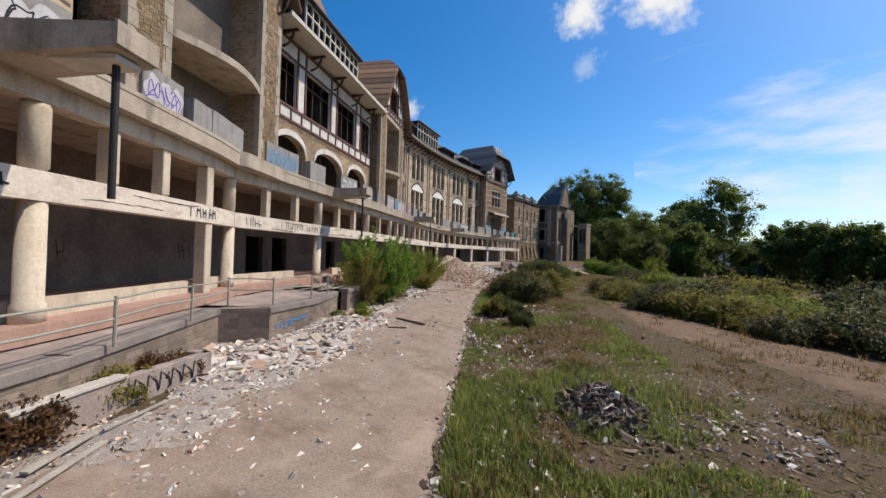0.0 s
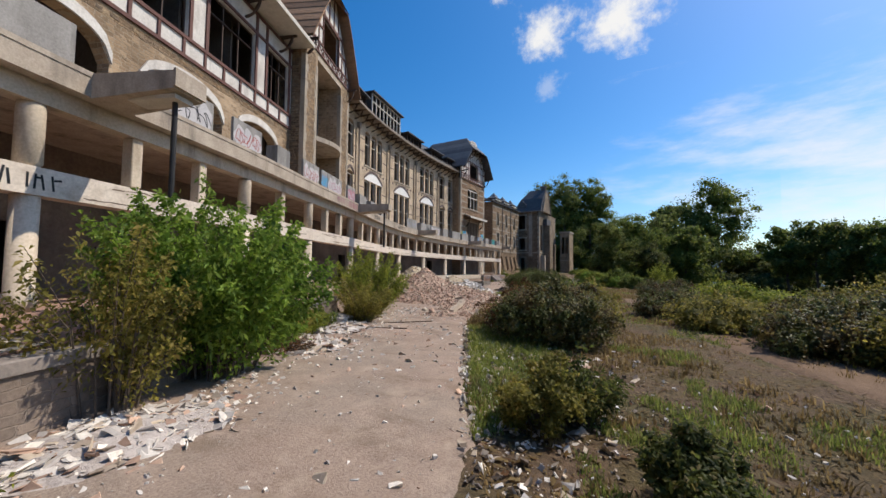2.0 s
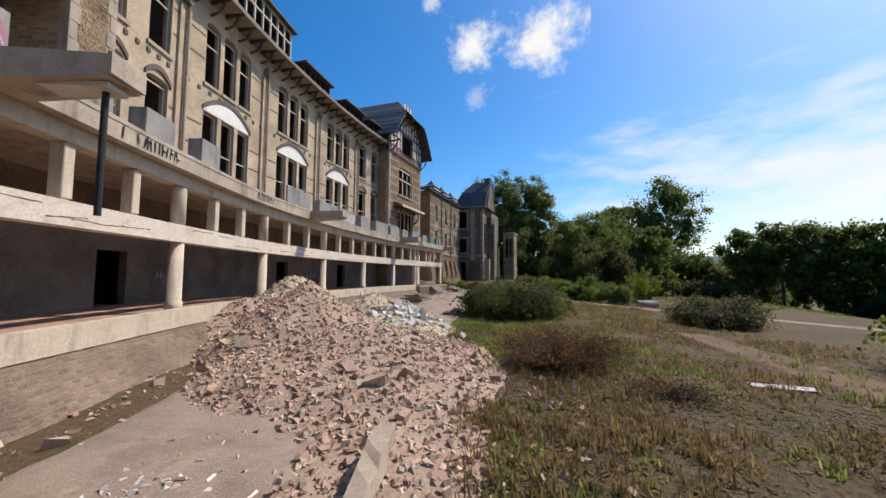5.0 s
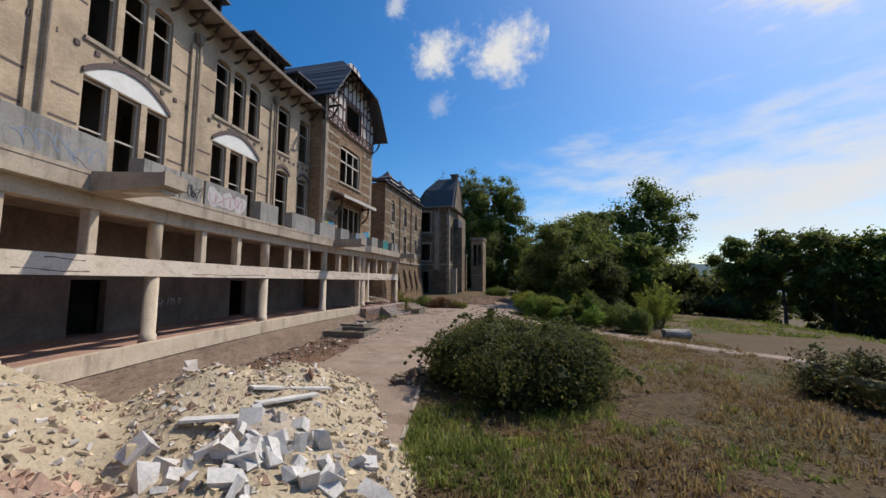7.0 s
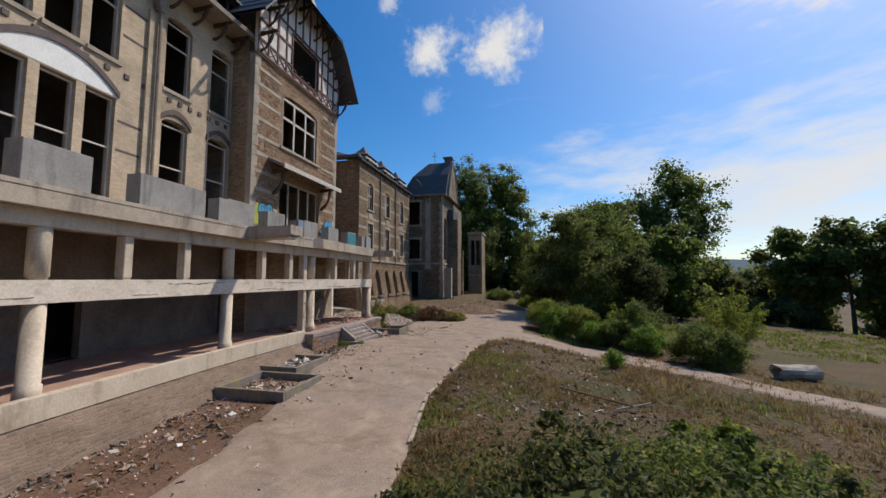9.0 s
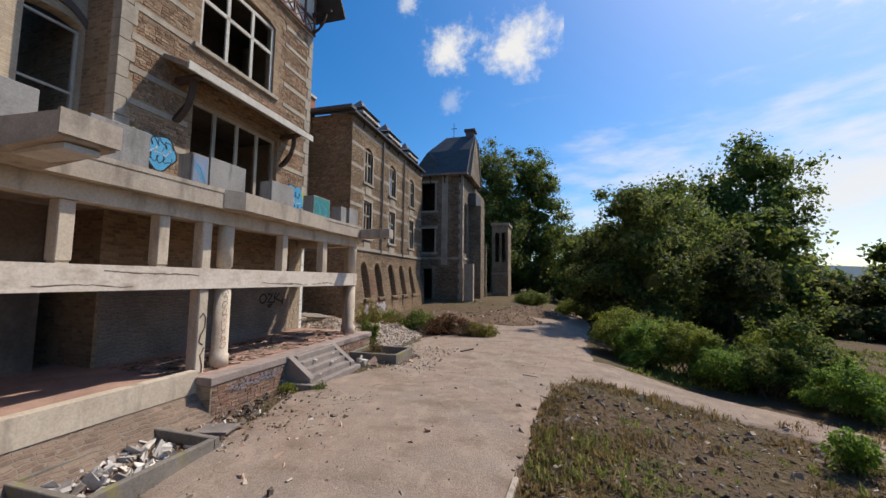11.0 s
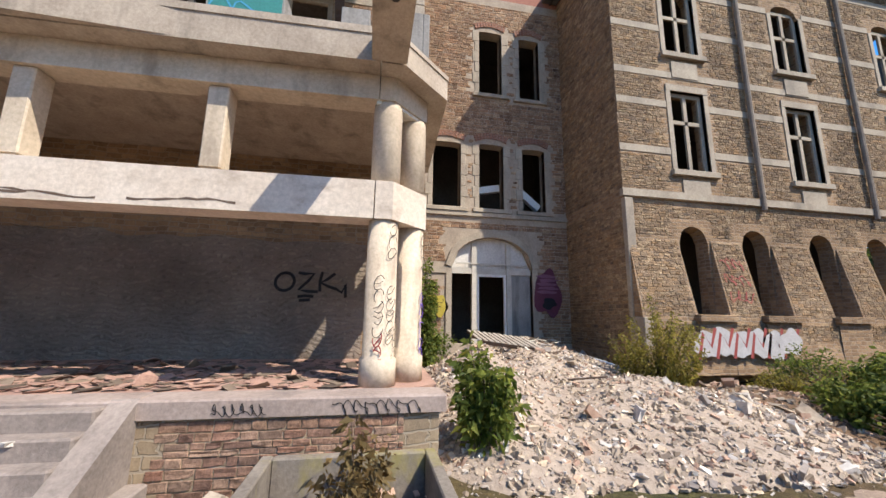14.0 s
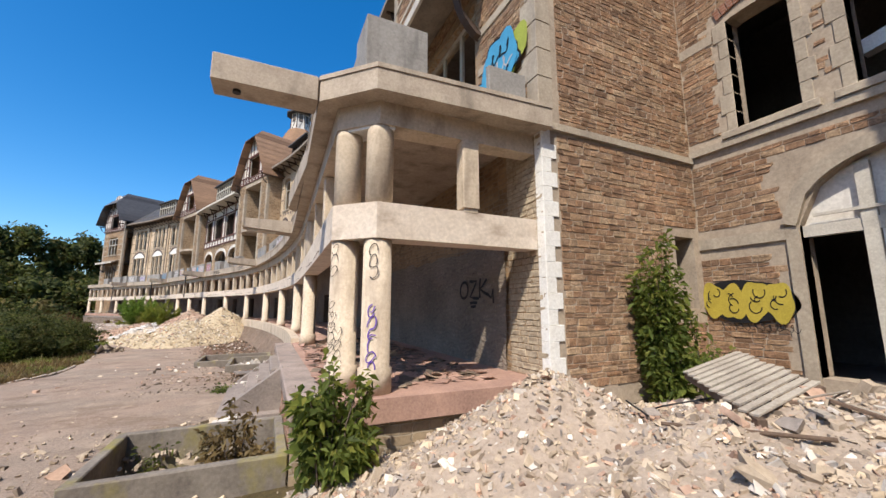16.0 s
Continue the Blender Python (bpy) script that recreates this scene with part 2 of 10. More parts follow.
def part(name, mb, mat, parent=None, label="", smooth=False):
    ob = new(name, mb.data(name, mat, smooth) if isinstance(mb, Mesh) else mb)
    if parent:
        ob.parent = parent
        ob.matrix_parent_inverse = parent.matrix_basis.inverted()
    return tagged(ob, label)


def solo(name, mb, mat, label, category, group="", kind="", smooth=False):
    return tagged(part(name, mb, mat, None, "", smooth), label, category, group, kind)


# ---------- the curved line of the gallery columns ----------
COLUMNS = [(-2.0, -8.3), (-5.2, -4.0), (-8.6, 0.2), (-11.7, 5.0), (-15.3, 9.8), (-16.6, 11.08), (-19.53, 17.55), (-22.1, 23.86), (-24.25, 28.7),
           (-26.6, 34.2), (-29.4, 40.3), (-31.7, 46.4), (-33.4, 53.6), (-34.4, 60.6), (-34.9, 67.4), (-34.85, 73.7), (-34.65, 81.4)]


def curve_points():
    p = np.array(COLUMNS)
    out = []
    for i in range(len(p) - 1):
        a, b, c, d = p[max(i - 1, 0)], p[i], p[i + 1], p[min(i + 2, len(p) - 1)]
        for k in range(12):
            t = k / 12
            out.append(0.5 * (2 * b + (c - a) * t + (2 * a - 5 * b + 4 * c - d) * t * t + (3 * b - a - 3 * c + d) * t ** 3))
    return np.array(out + [p[-1]])


LINE = curve_points()
RUN = np.concatenate([[0], np.cumsum(np.linalg.norm(np.diff(LINE, axis=0), axis=1))])
RUN -= RUN[60]
TAN = np.gradient(LINE, axis=0)
TAN = np.stack([np.convolve(np.pad(TAN[:, j], 4, mode="edge"), np.ones(9) / 9, "valid") for j in (0, 1)], 1)
TAN /= np.linalg.norm(TAN, axis=1)[:, None]
COL_S = [float(RUN[min(12 * i, len(RUN) - 1)]) for i in range(len(COLUMNS))]


def at(s, d=0.0):
    """A plan point, s metres along the column line and d metres in from it."""
    if s > RUN[-1] or s < RUN[0]:
        k = -1 if s > RUN[-1] else 0
        x, y, tx, ty = *LINE[k], *TAN[k]
        x, y = x + tx * (s - RUN[k]), y + ty * (s - RUN[k])
    else:
        x, y, tx, ty = (float(np.interp(s, RUN, c)) for c in (LINE[:, 0], LINE[:, 1], TAN[:, 0], TAN[:, 1]))
        k = math.hypot(tx, ty)
        tx, ty = tx / k, ty / k
    return (x - ty * d, y + tx * d)


def basis(p, q, z=0.0):
    """A frame at p with x towards q, y inwards (left of the way) and z up."""
    a = math.atan2(q[1] - p[1], q[0] - p[0])
    return Matrix.Translation((p[0], p[1], z)) @ Matrix.Rotation(a, 4, "Z")


def stretch_frame(s0, s1, d, z=0.0):
    p, q = at(s0, d), at(s1, d)
    return basis(p, q, z), math.hypot(q[0] - p[0], q[1] - p[1])


def wall(mb, length, z0, z1, thick, holes=(), m=None, u0=0.0):
    """A wall with openings (ua, ub, za, zb, rise): rise is the height of an arched head inside the opening."""
    us = sorted({u0, u0 + length, *[v for h in holes for v in h[:2]]})
    zs = sorted({z0, z1, *[v for h in holes for v in h[2:4]]})
    us = [u for u in us if u0 - 1e-6 <= u <= u0 + length + 1e-6]
    zs = [z for z in zs if z0 - 1e-6 <= z <= z1 + 1e-6]
    for a, b in zip(us, us[1:]):
        for c, d in zip(zs, zs[1:]):
            if any(h[0] < (a + b) / 2 < h[1] and h[2] < (c + d) / 2 < h[3] for h in holes):
                continue
            for y, f in ((0, (0, 1, 2, 3)), (thick, (3, 2, 1, 0))):
                mb.add([(a, y, c), (b, y, c), (b, y, d), (a, y, d)], [f], m)
    for h in holes:
        a, b, c, d = h[:4]
        rise = h[4] if len(h) > 4 else 0
        mb.add([(a, 0, c), (a, thick, c), (a, thick, d - rise), (a, 0, d - rise)], [(0, 1, 2, 3)], m)
        mb.add([(b, 0, c), (b, thick, c), (b, thick, d - rise), (b, 0, d - rise)], [(3, 2, 1, 0)], m)
        mb.add([(a, 0, c), (b, 0, c), (b, thick, c), (a, thick, c)], [(0, 1, 2, 3)], m)
        n = 10 if rise else 1
        arc = [(a + (b - a) * i / n, d - rise + rise * math.sqrt(max(0, 1 - (2 * i / n - 1) ** 2)) if rise else d) for i in range(n + 1)]
        for (xa, za), (xb, zb) in zip(arc, arc[1:]):
            mb.add([(xa, 0, za), (xb, 0, zb), (xb, thick, zb), (xa, thick, za)], [(3, 2, 1, 0)], m)
            if rise:
                for y, f in ((0, (0, 1, 2, 3)), (thick, (3, 2, 1, 0))):
                    mb.add([(xa, y, za), (xb, y, zb), (xb, y, d), (xa, y, d)], [f], m)
    mb.add([(u0, 0, z1), (u0 + length, 0, z1), (u0 + length, thick, z1), (u0, thick, z1)], [(0, 1, 2, 3)], m)
    mb.add([(u0, 0, z0), (u0, thick, z0), (u0, thick, z1), (u0, 0, z1)], [(3, 2, 1, 0)], m)
    e = u0 + length
    mb.add([(e, 0, z0), (e, thick, z0), (e, thick, z1), (e, 0, z1)], [(0, 1, 2, 3)], m)


def smooth01(a, b, v):
    t = min(1.0, max(0.0, (v - a) / (b - a)))
    return t * t * (3 - 2 * t)


def ground_z(x, y):
    z = -0.65 + 0.5 * smooth01(62, 76, y) * (1 - smooth01(-24.5, -18.5, x))
    z -= 0.25 * smooth01(-23.5, -18, x) * smooth01(66, 78, y)
    z += 1.3 * smooth01(88, 113, y) * (1 - smooth01(-33, -22, x))
    z -= 0.03 * max(0.0, x + 14) + 0.10 * max(0.0, x - 8)
    z -= 0.02 * max(0.0, y - 100) * smooth01(-30, -10, x)
    return max(z, -26.0)

# ---------- levels ----------
FLOOR, BAND0, BAND1, BEAM0, SLAB0, SLAB1 = 0.90, 3.35, 3.95, 5.33, 5.76, 6.34
S0, S_END = COL_S[0], COL_S[-1]

# ---------- gallery ----------
gallery = thing("gallery", "long curved concrete gallery with round columns and a terrace roof", "gallery", kind="structure")
gallery_k = -2


def steps_of(a, b, n=2.4):
    k = max(1, round((b - a) / n))
    return [a + (b - a) * i / k for i in range(k + 1)]


def ribbon(mb, s_list, d0, d1, z0, z1):
    """A bent beam along the gallery between two offsets."""
    ring = []
    for s in s_list:
        a, b = at(s, d0), at(s, d1)
        ring.append([(*a, z0), (*b, z0), (*b, z1), (*a, z1)])
    for r in ring:
        mb.v += r
    k = len(mb.v) - 4 * len(ring)
    for i in range(len(ring) - 1):
        o, p = k + 4 * i, k + 4 * i + 4
        mb.f += [(o + j, p + j, p + (j + 1) % 4, o + (j + 1) % 4) for j in range(4)]
    mb.f += [(k, k + 1, k + 2, k + 3), (k + 4 * (len(ring) - 1) + 3, k + 4 * (len(ring) - 1) + 2, k + 4 * (len(ring) - 1) + 1, k + 4 * (len(ring) - 1))]


KINKS = [S0, COL_S[5], COL_S[9], S_END - 0.15]
for a, b in zip(KINKS, KINKS[1:]):
    ss = steps_of(a + 0.01, b - 0.01, 1.2)
    mb = Mesh()
    ribbon(mb, ss, -0.26, 0.22, BAND0, BAND1)
    part("lower_beam", mb, BAND, gallery, "pale painted parapet beam with scrawled graffiti")
    mb = Mesh()
    ribbon(mb, ss, -0.24, 0.2, BEAM0, SLAB0 - 0.004)
    part("upper_beam", mb, CREAM, gallery)
    mb = Mesh()
    ribbon(mb, ss, -0.58, 5.0, SLAB0, SLAB1 - 0.12)
    ribbon(mb, ss, -0.6, -0.3, SLAB1 - 0.12, SLAB1)
    ribbon(mb, ss, -0.3, 5.0, SLAB1 - 0.12, SLAB1 - 0.08)
    part("roof_slab", mb, CONCRETE, gallery, "weathered concrete roof slab with dark streaks")
    mb = Mesh()
    ribbon(mb, ss, -0.45, 5.0, FLOOR - 0.35, FLOOR)
    part("floor_slab", mb, TERRACOTTA, gallery, "broken terracotta gallery floor")

col_lower, col_upper = Mesh(), Mesh()
col_lower.lathe((0, 0), [(0.27, FLOOR), (0.27, FLOOR + 0.38), (0.235, FLOOR + 0.4), (0.235, BAND0)], 18)
col_upper.lathe((0, 0), [(0.2, BAND1 - 0.02), (0.2, BAND1 + 0.06), (0.235, BAND1 + 0.08), (0.235, BEAM0 - 0.12), (0.225, BEAM0)], 18)
low_d, up_d = col_lower.data("column", CREAM), col_upper.data("upper_column", CREAM)
for d in (low_d, up_d):
    for p in d.polygons:
        p.use_smooth = len(p.vertices) == 4
post = Mesh()
post.bevel_box((-0.15, -0.17, BAND1 + 0.07), (0.15, 0.17, BEAM0), 0.02)
post.box((-0.12, -0.14, BAND1 - 0.01), (0.12, 0.14, BAND1 + 0.07))
post_d = post.data("post", CREAM)


def put(name, data, s, d=0.0, parent=gallery, xy=None):
    ob = new(name, data)
    p = xy or at(s, d)
    q = at(s + 0.3, d)
    p0 = at(s, d)
    ob.matrix_basis = Matrix.Translation((*p, 0)) @ Matrix.Rotation(math.atan2(q[1] - p0[1], q[0] - p0[0]), 4, "Z")
    ob.parent = parent
    return ob


for i, s in enumerate(COL_S):
    if i == 4:
        continue
    put("column", low_d, s)
    put("upper_column", up_d, s)
    if i == 3:
        stops = (-6.2, -4.4)
    elif i == 7:
        stops = (16.45,)
    elif i + 1 < len(COL_S):
        stops = tuple(s + (COL_S[i + 1] - s) * k / 3 for k in (1, 2))
    else:
        stops = ()
    for q in stops:
        put("post", post_d, q)
K2 = (-35.1, 81.86)
put("column", low_d, S_END, xy=K2)
put("upper_column", up_d, S_END, xy=K2)
put("post", post_d, S_END, xy=(-36.75, 82.02))
pier = Mesh()
pier.bevel_box((-0.2, -0.2, FLOOR), (0.2, 0.2, BAND0), 0.03)
pier.bevel_box((-0.2, -0.2, BAND1), (0.2, 0.2, BEAM0), 0.03)
pier_d = pier.data("pier", CREAM)
put("pier", pier_d, -2.2)
pier = Mesh()
for z0, z1 in ((FLOOR, BAND0), (BAND1, BEAM0)):
    pier.bevel_box((-0.16, -0.19, z0), (0.16, 0.19, z1), 0.03)
put("pier", pier.data("pier", CREAM), COL_S[15] - 0.82)
# short forward blocks where two lengths of the roof slab meet
for s in (0.0, COL_S[15]):
    mb = Mesh()
    m, _ = stretch_frame(s - 0.3, s + 0.3, -0.6)
    mb.prism([(-0.4, 0.0), (0.12, -0.3), (5.0, 0.0)], SLAB0 + 0.02, SLAB1 + 0.004, m @ Matrix(((1, 0, 0, 0), (0, 0, 1, 0), (0, 1, 0, 0), (0, 0, 0, 1))))
    part("slab_block", mb, CONCRETE, gallery)

# the chamfered end by the entrance corner
QX = -38.35
for name, z0, z1, grow, mat in (("lower_beam", BAND0, BAND1, 0.26, BAND), ("upper_beam", BEAM0, SLAB0 - 0.004, 0.24, CREAM)):
    mb = Mesh()
    mb.slab([(-34.65 + grow, 81.25), (-34.65 + grow, 81.26 + grow), (-35.26 + grow, 81.86 + grow), (QX, 81.88 + grow), (QX, 81.75), (-35.2, 81.6), (-34.85, 81.25)], z0, z1)
    part(name, mb, mat, gallery)
mb = Mesh()
mb.slab([(-34.46, 81.2), (-34.46, 81.5), (-35.02, 82.06), (-35.3, 82.06), (-35.3, 81.75), (-34.75, 81.2)], BEAM0 - 0.05, BEAM0 + 0.02)
part("column_cap", mb, WHITE, gallery, "whitewashed cap over the paired columns")
mb = Mesh()
end_poly = [(-34.07, 81.25), (-34.07, 81.63), (-34.87, 82.44), (QX, 82.6), (QX, 81.25)]
mb.slab(end_poly, SLAB0 - 0.02, 6.12)
mb.slab([(-34.05, 81.25), (-34.05, 81.64), (-34.86, 82.46), (QX, 82.62), (QX, 82.3), (-35.0, 82.15), (-34.37, 81.5), (-34.37, 81.25)], 6.12, 6.2)
part("roof_slab", mb, CONCRETE, gallery)
mb = Mesh()
mb.slab([(-34.2, 81.2), (-34.2, 81.6), (-34.7, 82.3), (QX, 82.4), (QX, 81.2)], FLOOR - 0.35, FLOOR - 0.002)
part("floor_slab", mb, TERRACOTTA, gallery)

# back wall of the gallery with its doorways
door_starts = [6.6, 9.0, 16.0, 21.5, 27.0, 34.0, 41.5, 47.0, 50.5, 56.0]
mb = Mesh()
edges = steps_of(S0, 63.8, 4.4)
for a, b in zip(edges, edges[1:]):
    m, ln = stretch_frame(a, b, 4.45)
    holes = [(max(0.1, s - a), min(ln - 0.1, s - a + 1.5), FLOOR, FLOOR + 2.3) for s in door_starts if a < s < b - 1.4]
    wall(mb, ln, FLOOR - 0.3, SLAB0, 0.35, holes, m)
part("back_wall", mb, PLASTER, gallery, "stained grey plaster back wall with open doorways")
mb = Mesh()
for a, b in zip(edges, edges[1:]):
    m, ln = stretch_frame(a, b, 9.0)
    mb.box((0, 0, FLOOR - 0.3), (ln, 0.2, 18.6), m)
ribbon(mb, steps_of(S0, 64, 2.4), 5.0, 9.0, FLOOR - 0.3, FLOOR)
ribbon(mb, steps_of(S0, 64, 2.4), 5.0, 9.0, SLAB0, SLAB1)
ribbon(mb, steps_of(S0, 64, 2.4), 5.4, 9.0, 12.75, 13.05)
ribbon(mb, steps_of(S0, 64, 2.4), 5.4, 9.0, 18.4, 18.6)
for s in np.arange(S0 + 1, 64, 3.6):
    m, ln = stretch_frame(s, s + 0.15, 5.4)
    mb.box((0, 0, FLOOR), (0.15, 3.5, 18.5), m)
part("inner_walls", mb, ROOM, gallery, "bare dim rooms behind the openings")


# ---------- facade pieces ----------
def window_frame(parent, m, a, b, c, d, y=0.18, bars=1, transom=0.62, mat=None, t=0.07):
    """An old timber window frame with a transom and no glass left."""
    mb = Mesh()
    for x in (a, b - t):
        mb.box((x, y, c), (x + t, y + 0.08, d), m)
    mb.box((a + t, y, d - t), (b - t, y + 0.08, d), m)
    if transom:
        z = c + (d - c) * transom
        mb.box((a + t, y, z), (b - t, y + 0.08, z + t), m)
    for k in range(1, bars):
        x = a + (b - a) * k / bars
        mb.box((x - t / 2, y, c), (x + t / 2, y + 0.08, d - t), m)
    return part("window_frame", mb, mat or FRAME, parent)


def eave(parent, s0, s1, d, z, out, mat=GUTTER):
    mb = Mesh()
    ss = steps_of(s0, s1, 2.4)
    ribbon(mb, ss, d - out, d + 0.3, z, z + 0.07)
    ribbon(mb, ss, d - out - 0.1, d - out + 0.05, z - 0.05, z + 0.22)
    return part("eave", mb, mat, parent)


def bracket(parent, m, x, z, out, h=0.9, mat=TIMBER, w=0.14):
    mb = Mesh()
    mb.prism([(0, z), (0, z - 0.16), (-out * 0.98, z - 0.02), (-out * 0.98, z + 0.08), (0, z + 0.08)], -w / 2, w / 2, m @ Matrix.Translation((x, 0, 0)) @ Matrix.Rotation(radians(90), 4, "Z"))
    arc = [(-0.02 - out * 0.75 * math.sin(t * math.pi / 2), z - h + h * (1 - math.cos(t * math.pi / 2))) for t in np.linspace(0, 1, 6)]
    arc2 = [(x0 + 0.1, z0 - 0.12) for x0, z0 in reversed(arc)]
    mb.prism(arc + arc2, -w / 2, w / 2, m @ Matrix.Translation((x, 0, 0)) @ Matrix.Rotation(radians(90), 4, "Z"))
    return part("bracket", mb, mat, parent)


def ordinary_range(name, sections, pipes, label):
    """The yellow brick range: tall arched windows below, tripled windows above, a bracketed eave."""
    home = thing(name, label, "building", kind="structure")
    D = 4.9
    for a, b, kind in sections:
        m, ln = stretch_frame(a, b, D)
        mid = ln / 2
        holes, low, up = [], [], []
        if kind == 3:
            low = [(mid - 2.15, mid - 0.95), (mid - 0.6, mid + 0.6), (mid + 0.95, mid + 2.15)]
            up = low
        else:
            low = [(mid - 2.1, mid - 0.65), (mid + 0.65, mid + 2.1)]
            up = low
        for i, (x0, x1) in enumerate(low):
            holes.append((x0, x1, SLAB1 - 0.05, 11.9 if kind == 3 else 12.1, 0.0 if kind == 3 else 0.25))
        for x0, x1 in up:
            holes.append((x0, x1, 13.6, 17.5, 0.28))
        mb = Mesh()
        wall(mb, ln, SLAB1 - 0.3, 19.0, 0.45, holes, m)
        part("wall", mb, BRICK, home, "yellow brick wall")
        for x0, x1 in low:
            window_frame(home, m, x0, x1, SLAB1, 11.85 if kind == 3 else 11.8, bars=1, transom=0.6)
        for x0, x1 in up:
            window_frame(home, m, x0, x1, 13.6, 17.2, bars=1, transom=0.68)
            mb = Mesh()
            mb.box((x0 - 0.12, -0.1, 13.42), (x1 + 0.12, 0.1, 13.6), m)
            part("sill", mb, DRESSED, home)
        # dark hood moulds
        groups = [(low[0][0] - 0.1, low[-1][1] + 0.1, 11.95, 1.05)] if kind == 3 else [(x0 - 0.15, x1 + 0.15, 11.85, 0.55) for x0, x1 in low]
        for x0, x1, z, rise in groups:
            n = 12
            arc = [(x0 + (x1 - x0) * i / n, z + rise * (1 - (2 * i / n - 1) ** 2)) for i in range(n + 1)]
            mb = Mesh()
            for (xa, za), (xb, zb) in zip(arc, arc[1:]):
                mb.prism([(xa, za), (xb, zb), (xb, zb + 0.26), (xa, za + 0.26)], -0.09, 0.1, m)
            part("hood_mould", mb, DARKBRICK, home)
            if kind == 3:
                mb = Mesh()
                mb.prism(arc, -0.02, 0.1, m)
                part("arch_panel", mb, WHITE, home, "white arched panel over the windows")
        # dark string bands
        mb = Mesh()
        for z in (9.6, 10.9, 14.9, 16.3):
            xs = [0.0] + [v for h in sorted(low if z < 13 else up) for v in h] + [ln]
            for xa, xb in ((xs[0], xs[1]), (xs[-2], xs[-1])):
                mb.box((xa + 0.12, -0.012, z), (xb - 0.1, 0.05, z + 0.11), m)
        part("string_band", mb, DARKBRICK, home)
        mb = Mesh()
        for k in range(9):
            x = ln * (k + 0.5) / 9
            mb.box((x - 0.1, -0.06, 12.98), (x + 0.1, 0.05, 13.2), m)
        part("dentils", mb, DARKBRICK, home)
        for k in (range(6) if kind == 3 else range(4)):
            bracket(home, m, ln * (k + 0.5) / (6 if kind == 3 else 4), 18.75, 1.25, 0.8)
    for s in pipes:
        p = at(s, D - 0.28)
        m, _ = stretch_frame(s - 0.4, s + 0.4, D)
        mb = Mesh()
        mb.box((0.0, -0.16, SLAB1), (0.8, 0.02, 17.0), m)
        part("pilaster", mb, BRICK, home)
        mb = Mesh()
        mb.tube((*p, SLAB1), (*p, 17.2), 0.07, n=8)
        mb.prism([(-0.25, 17.7), (-0.12, 17.1), (0.12, 17.1), (0.25, 17.7)], -0.42, -0.1, m @ Matrix.Translation((0.4, 0, 0)))
        part("downpipe", mb, GUTTER, home)
    a, b = sections[0][0], sections[-1][1]
    eave(home, a, b, D, 18.8, 1.35)
    # slate roof in courses
    mb = Mesh()
    ss = steps_of(a, b, 1.2)
    for k in range(12):
        d0, z0 = D - 1.35 + k * 0.42, 18.95 + k * 0.36
        for p, q in zip(ss, ss[1:]):
            pts = [(*at(p, d0), z0), (*at(q, d0), z0), (*at(q, d0 + 0.46), z0 + 0.40), (*at(p, d0 + 0.46), z0 + 0.40)]
            pts += [(x, y, z + 0.05) for x, y, z in pts[:2]]
            mb.add(pts, [(0, 1, 5, 4), (4, 5, 2, 3)])
    ribbon(mb, ss, D + 3.6, D + 8, 23.2, 23.35)
    part("roof", mb, SLATE, home, "dark slate roof in courses")
    mb = Mesh()
    ribbon(mb, ss, D - 0.02, D + 0.2, 18.6, 20.2)
    part("roof_wall", mb, DARKBRICK, home)
    return home


def dormer(parent, s0, s1, d, z0, z1, depth, glazed):
    m, ln = stretch_frame(s0, s1, d)
    mb = Mesh()
    n = max(2, round(ln / 0.9))
    for k in range(n + 1):
        x = ln * k / n
        mb.box((x - 0.06, 0, z0), (x + 0.06, 0.14, z1), m)
    for z in (z0, z0 + (z1 - z0) * (0.65 if glazed else 1), z1 - 0.12):
        mb.box((-0.06, 0, z), (ln + 0.06, 0.14, z + 0.12), m)
    dm = part("dormer", mb, FRAME if glazed else TIMBER, parent, "roof dormer with empty window frames")
    mb = Mesh()
    mb.box((-0.06, 0.16, z0), (0.06, depth, z1), m)
    mb.box((ln - 0.06, 0.16, z0), (ln + 0.06, depth, z1), m)
    mb.box((0.06, depth - 0.2, z0), (ln - 0.06, depth, z1), m)
    part("dormer_cheek", mb, TIMBER, dm)
    mb = Mesh()
    mb.box((-0.35, -0.4, z1), (ln + 0.35, depth + 0.3, z1 + 0.14), m)
    part("dormer_roof", mb, SLATE, dm)


east = ordinary_range("east_range", [(32.8, 38.3, 2), (38.3, 45.5, 3), (45.5, 52.7, 3), (52.7, 59.9, 3), (59.9, 65.0, 2)], [38.3, 45.5, 52.7, 59.9],
                      "abandoned yellow brick range with tall empty windows and a slate roof")
for s0, s1, z1, g in ((35.5, 39.5, 21.0, False), (41.0, 48.0, 22.4, True), (50.0, 54.0, 20.9, False), (57.0, 60.5, 20.8, False), (62.0, 64.5, 20.8, False)):
    dormer(east, s0, s1, 4.6, 19.3, z1, 3.0, g)

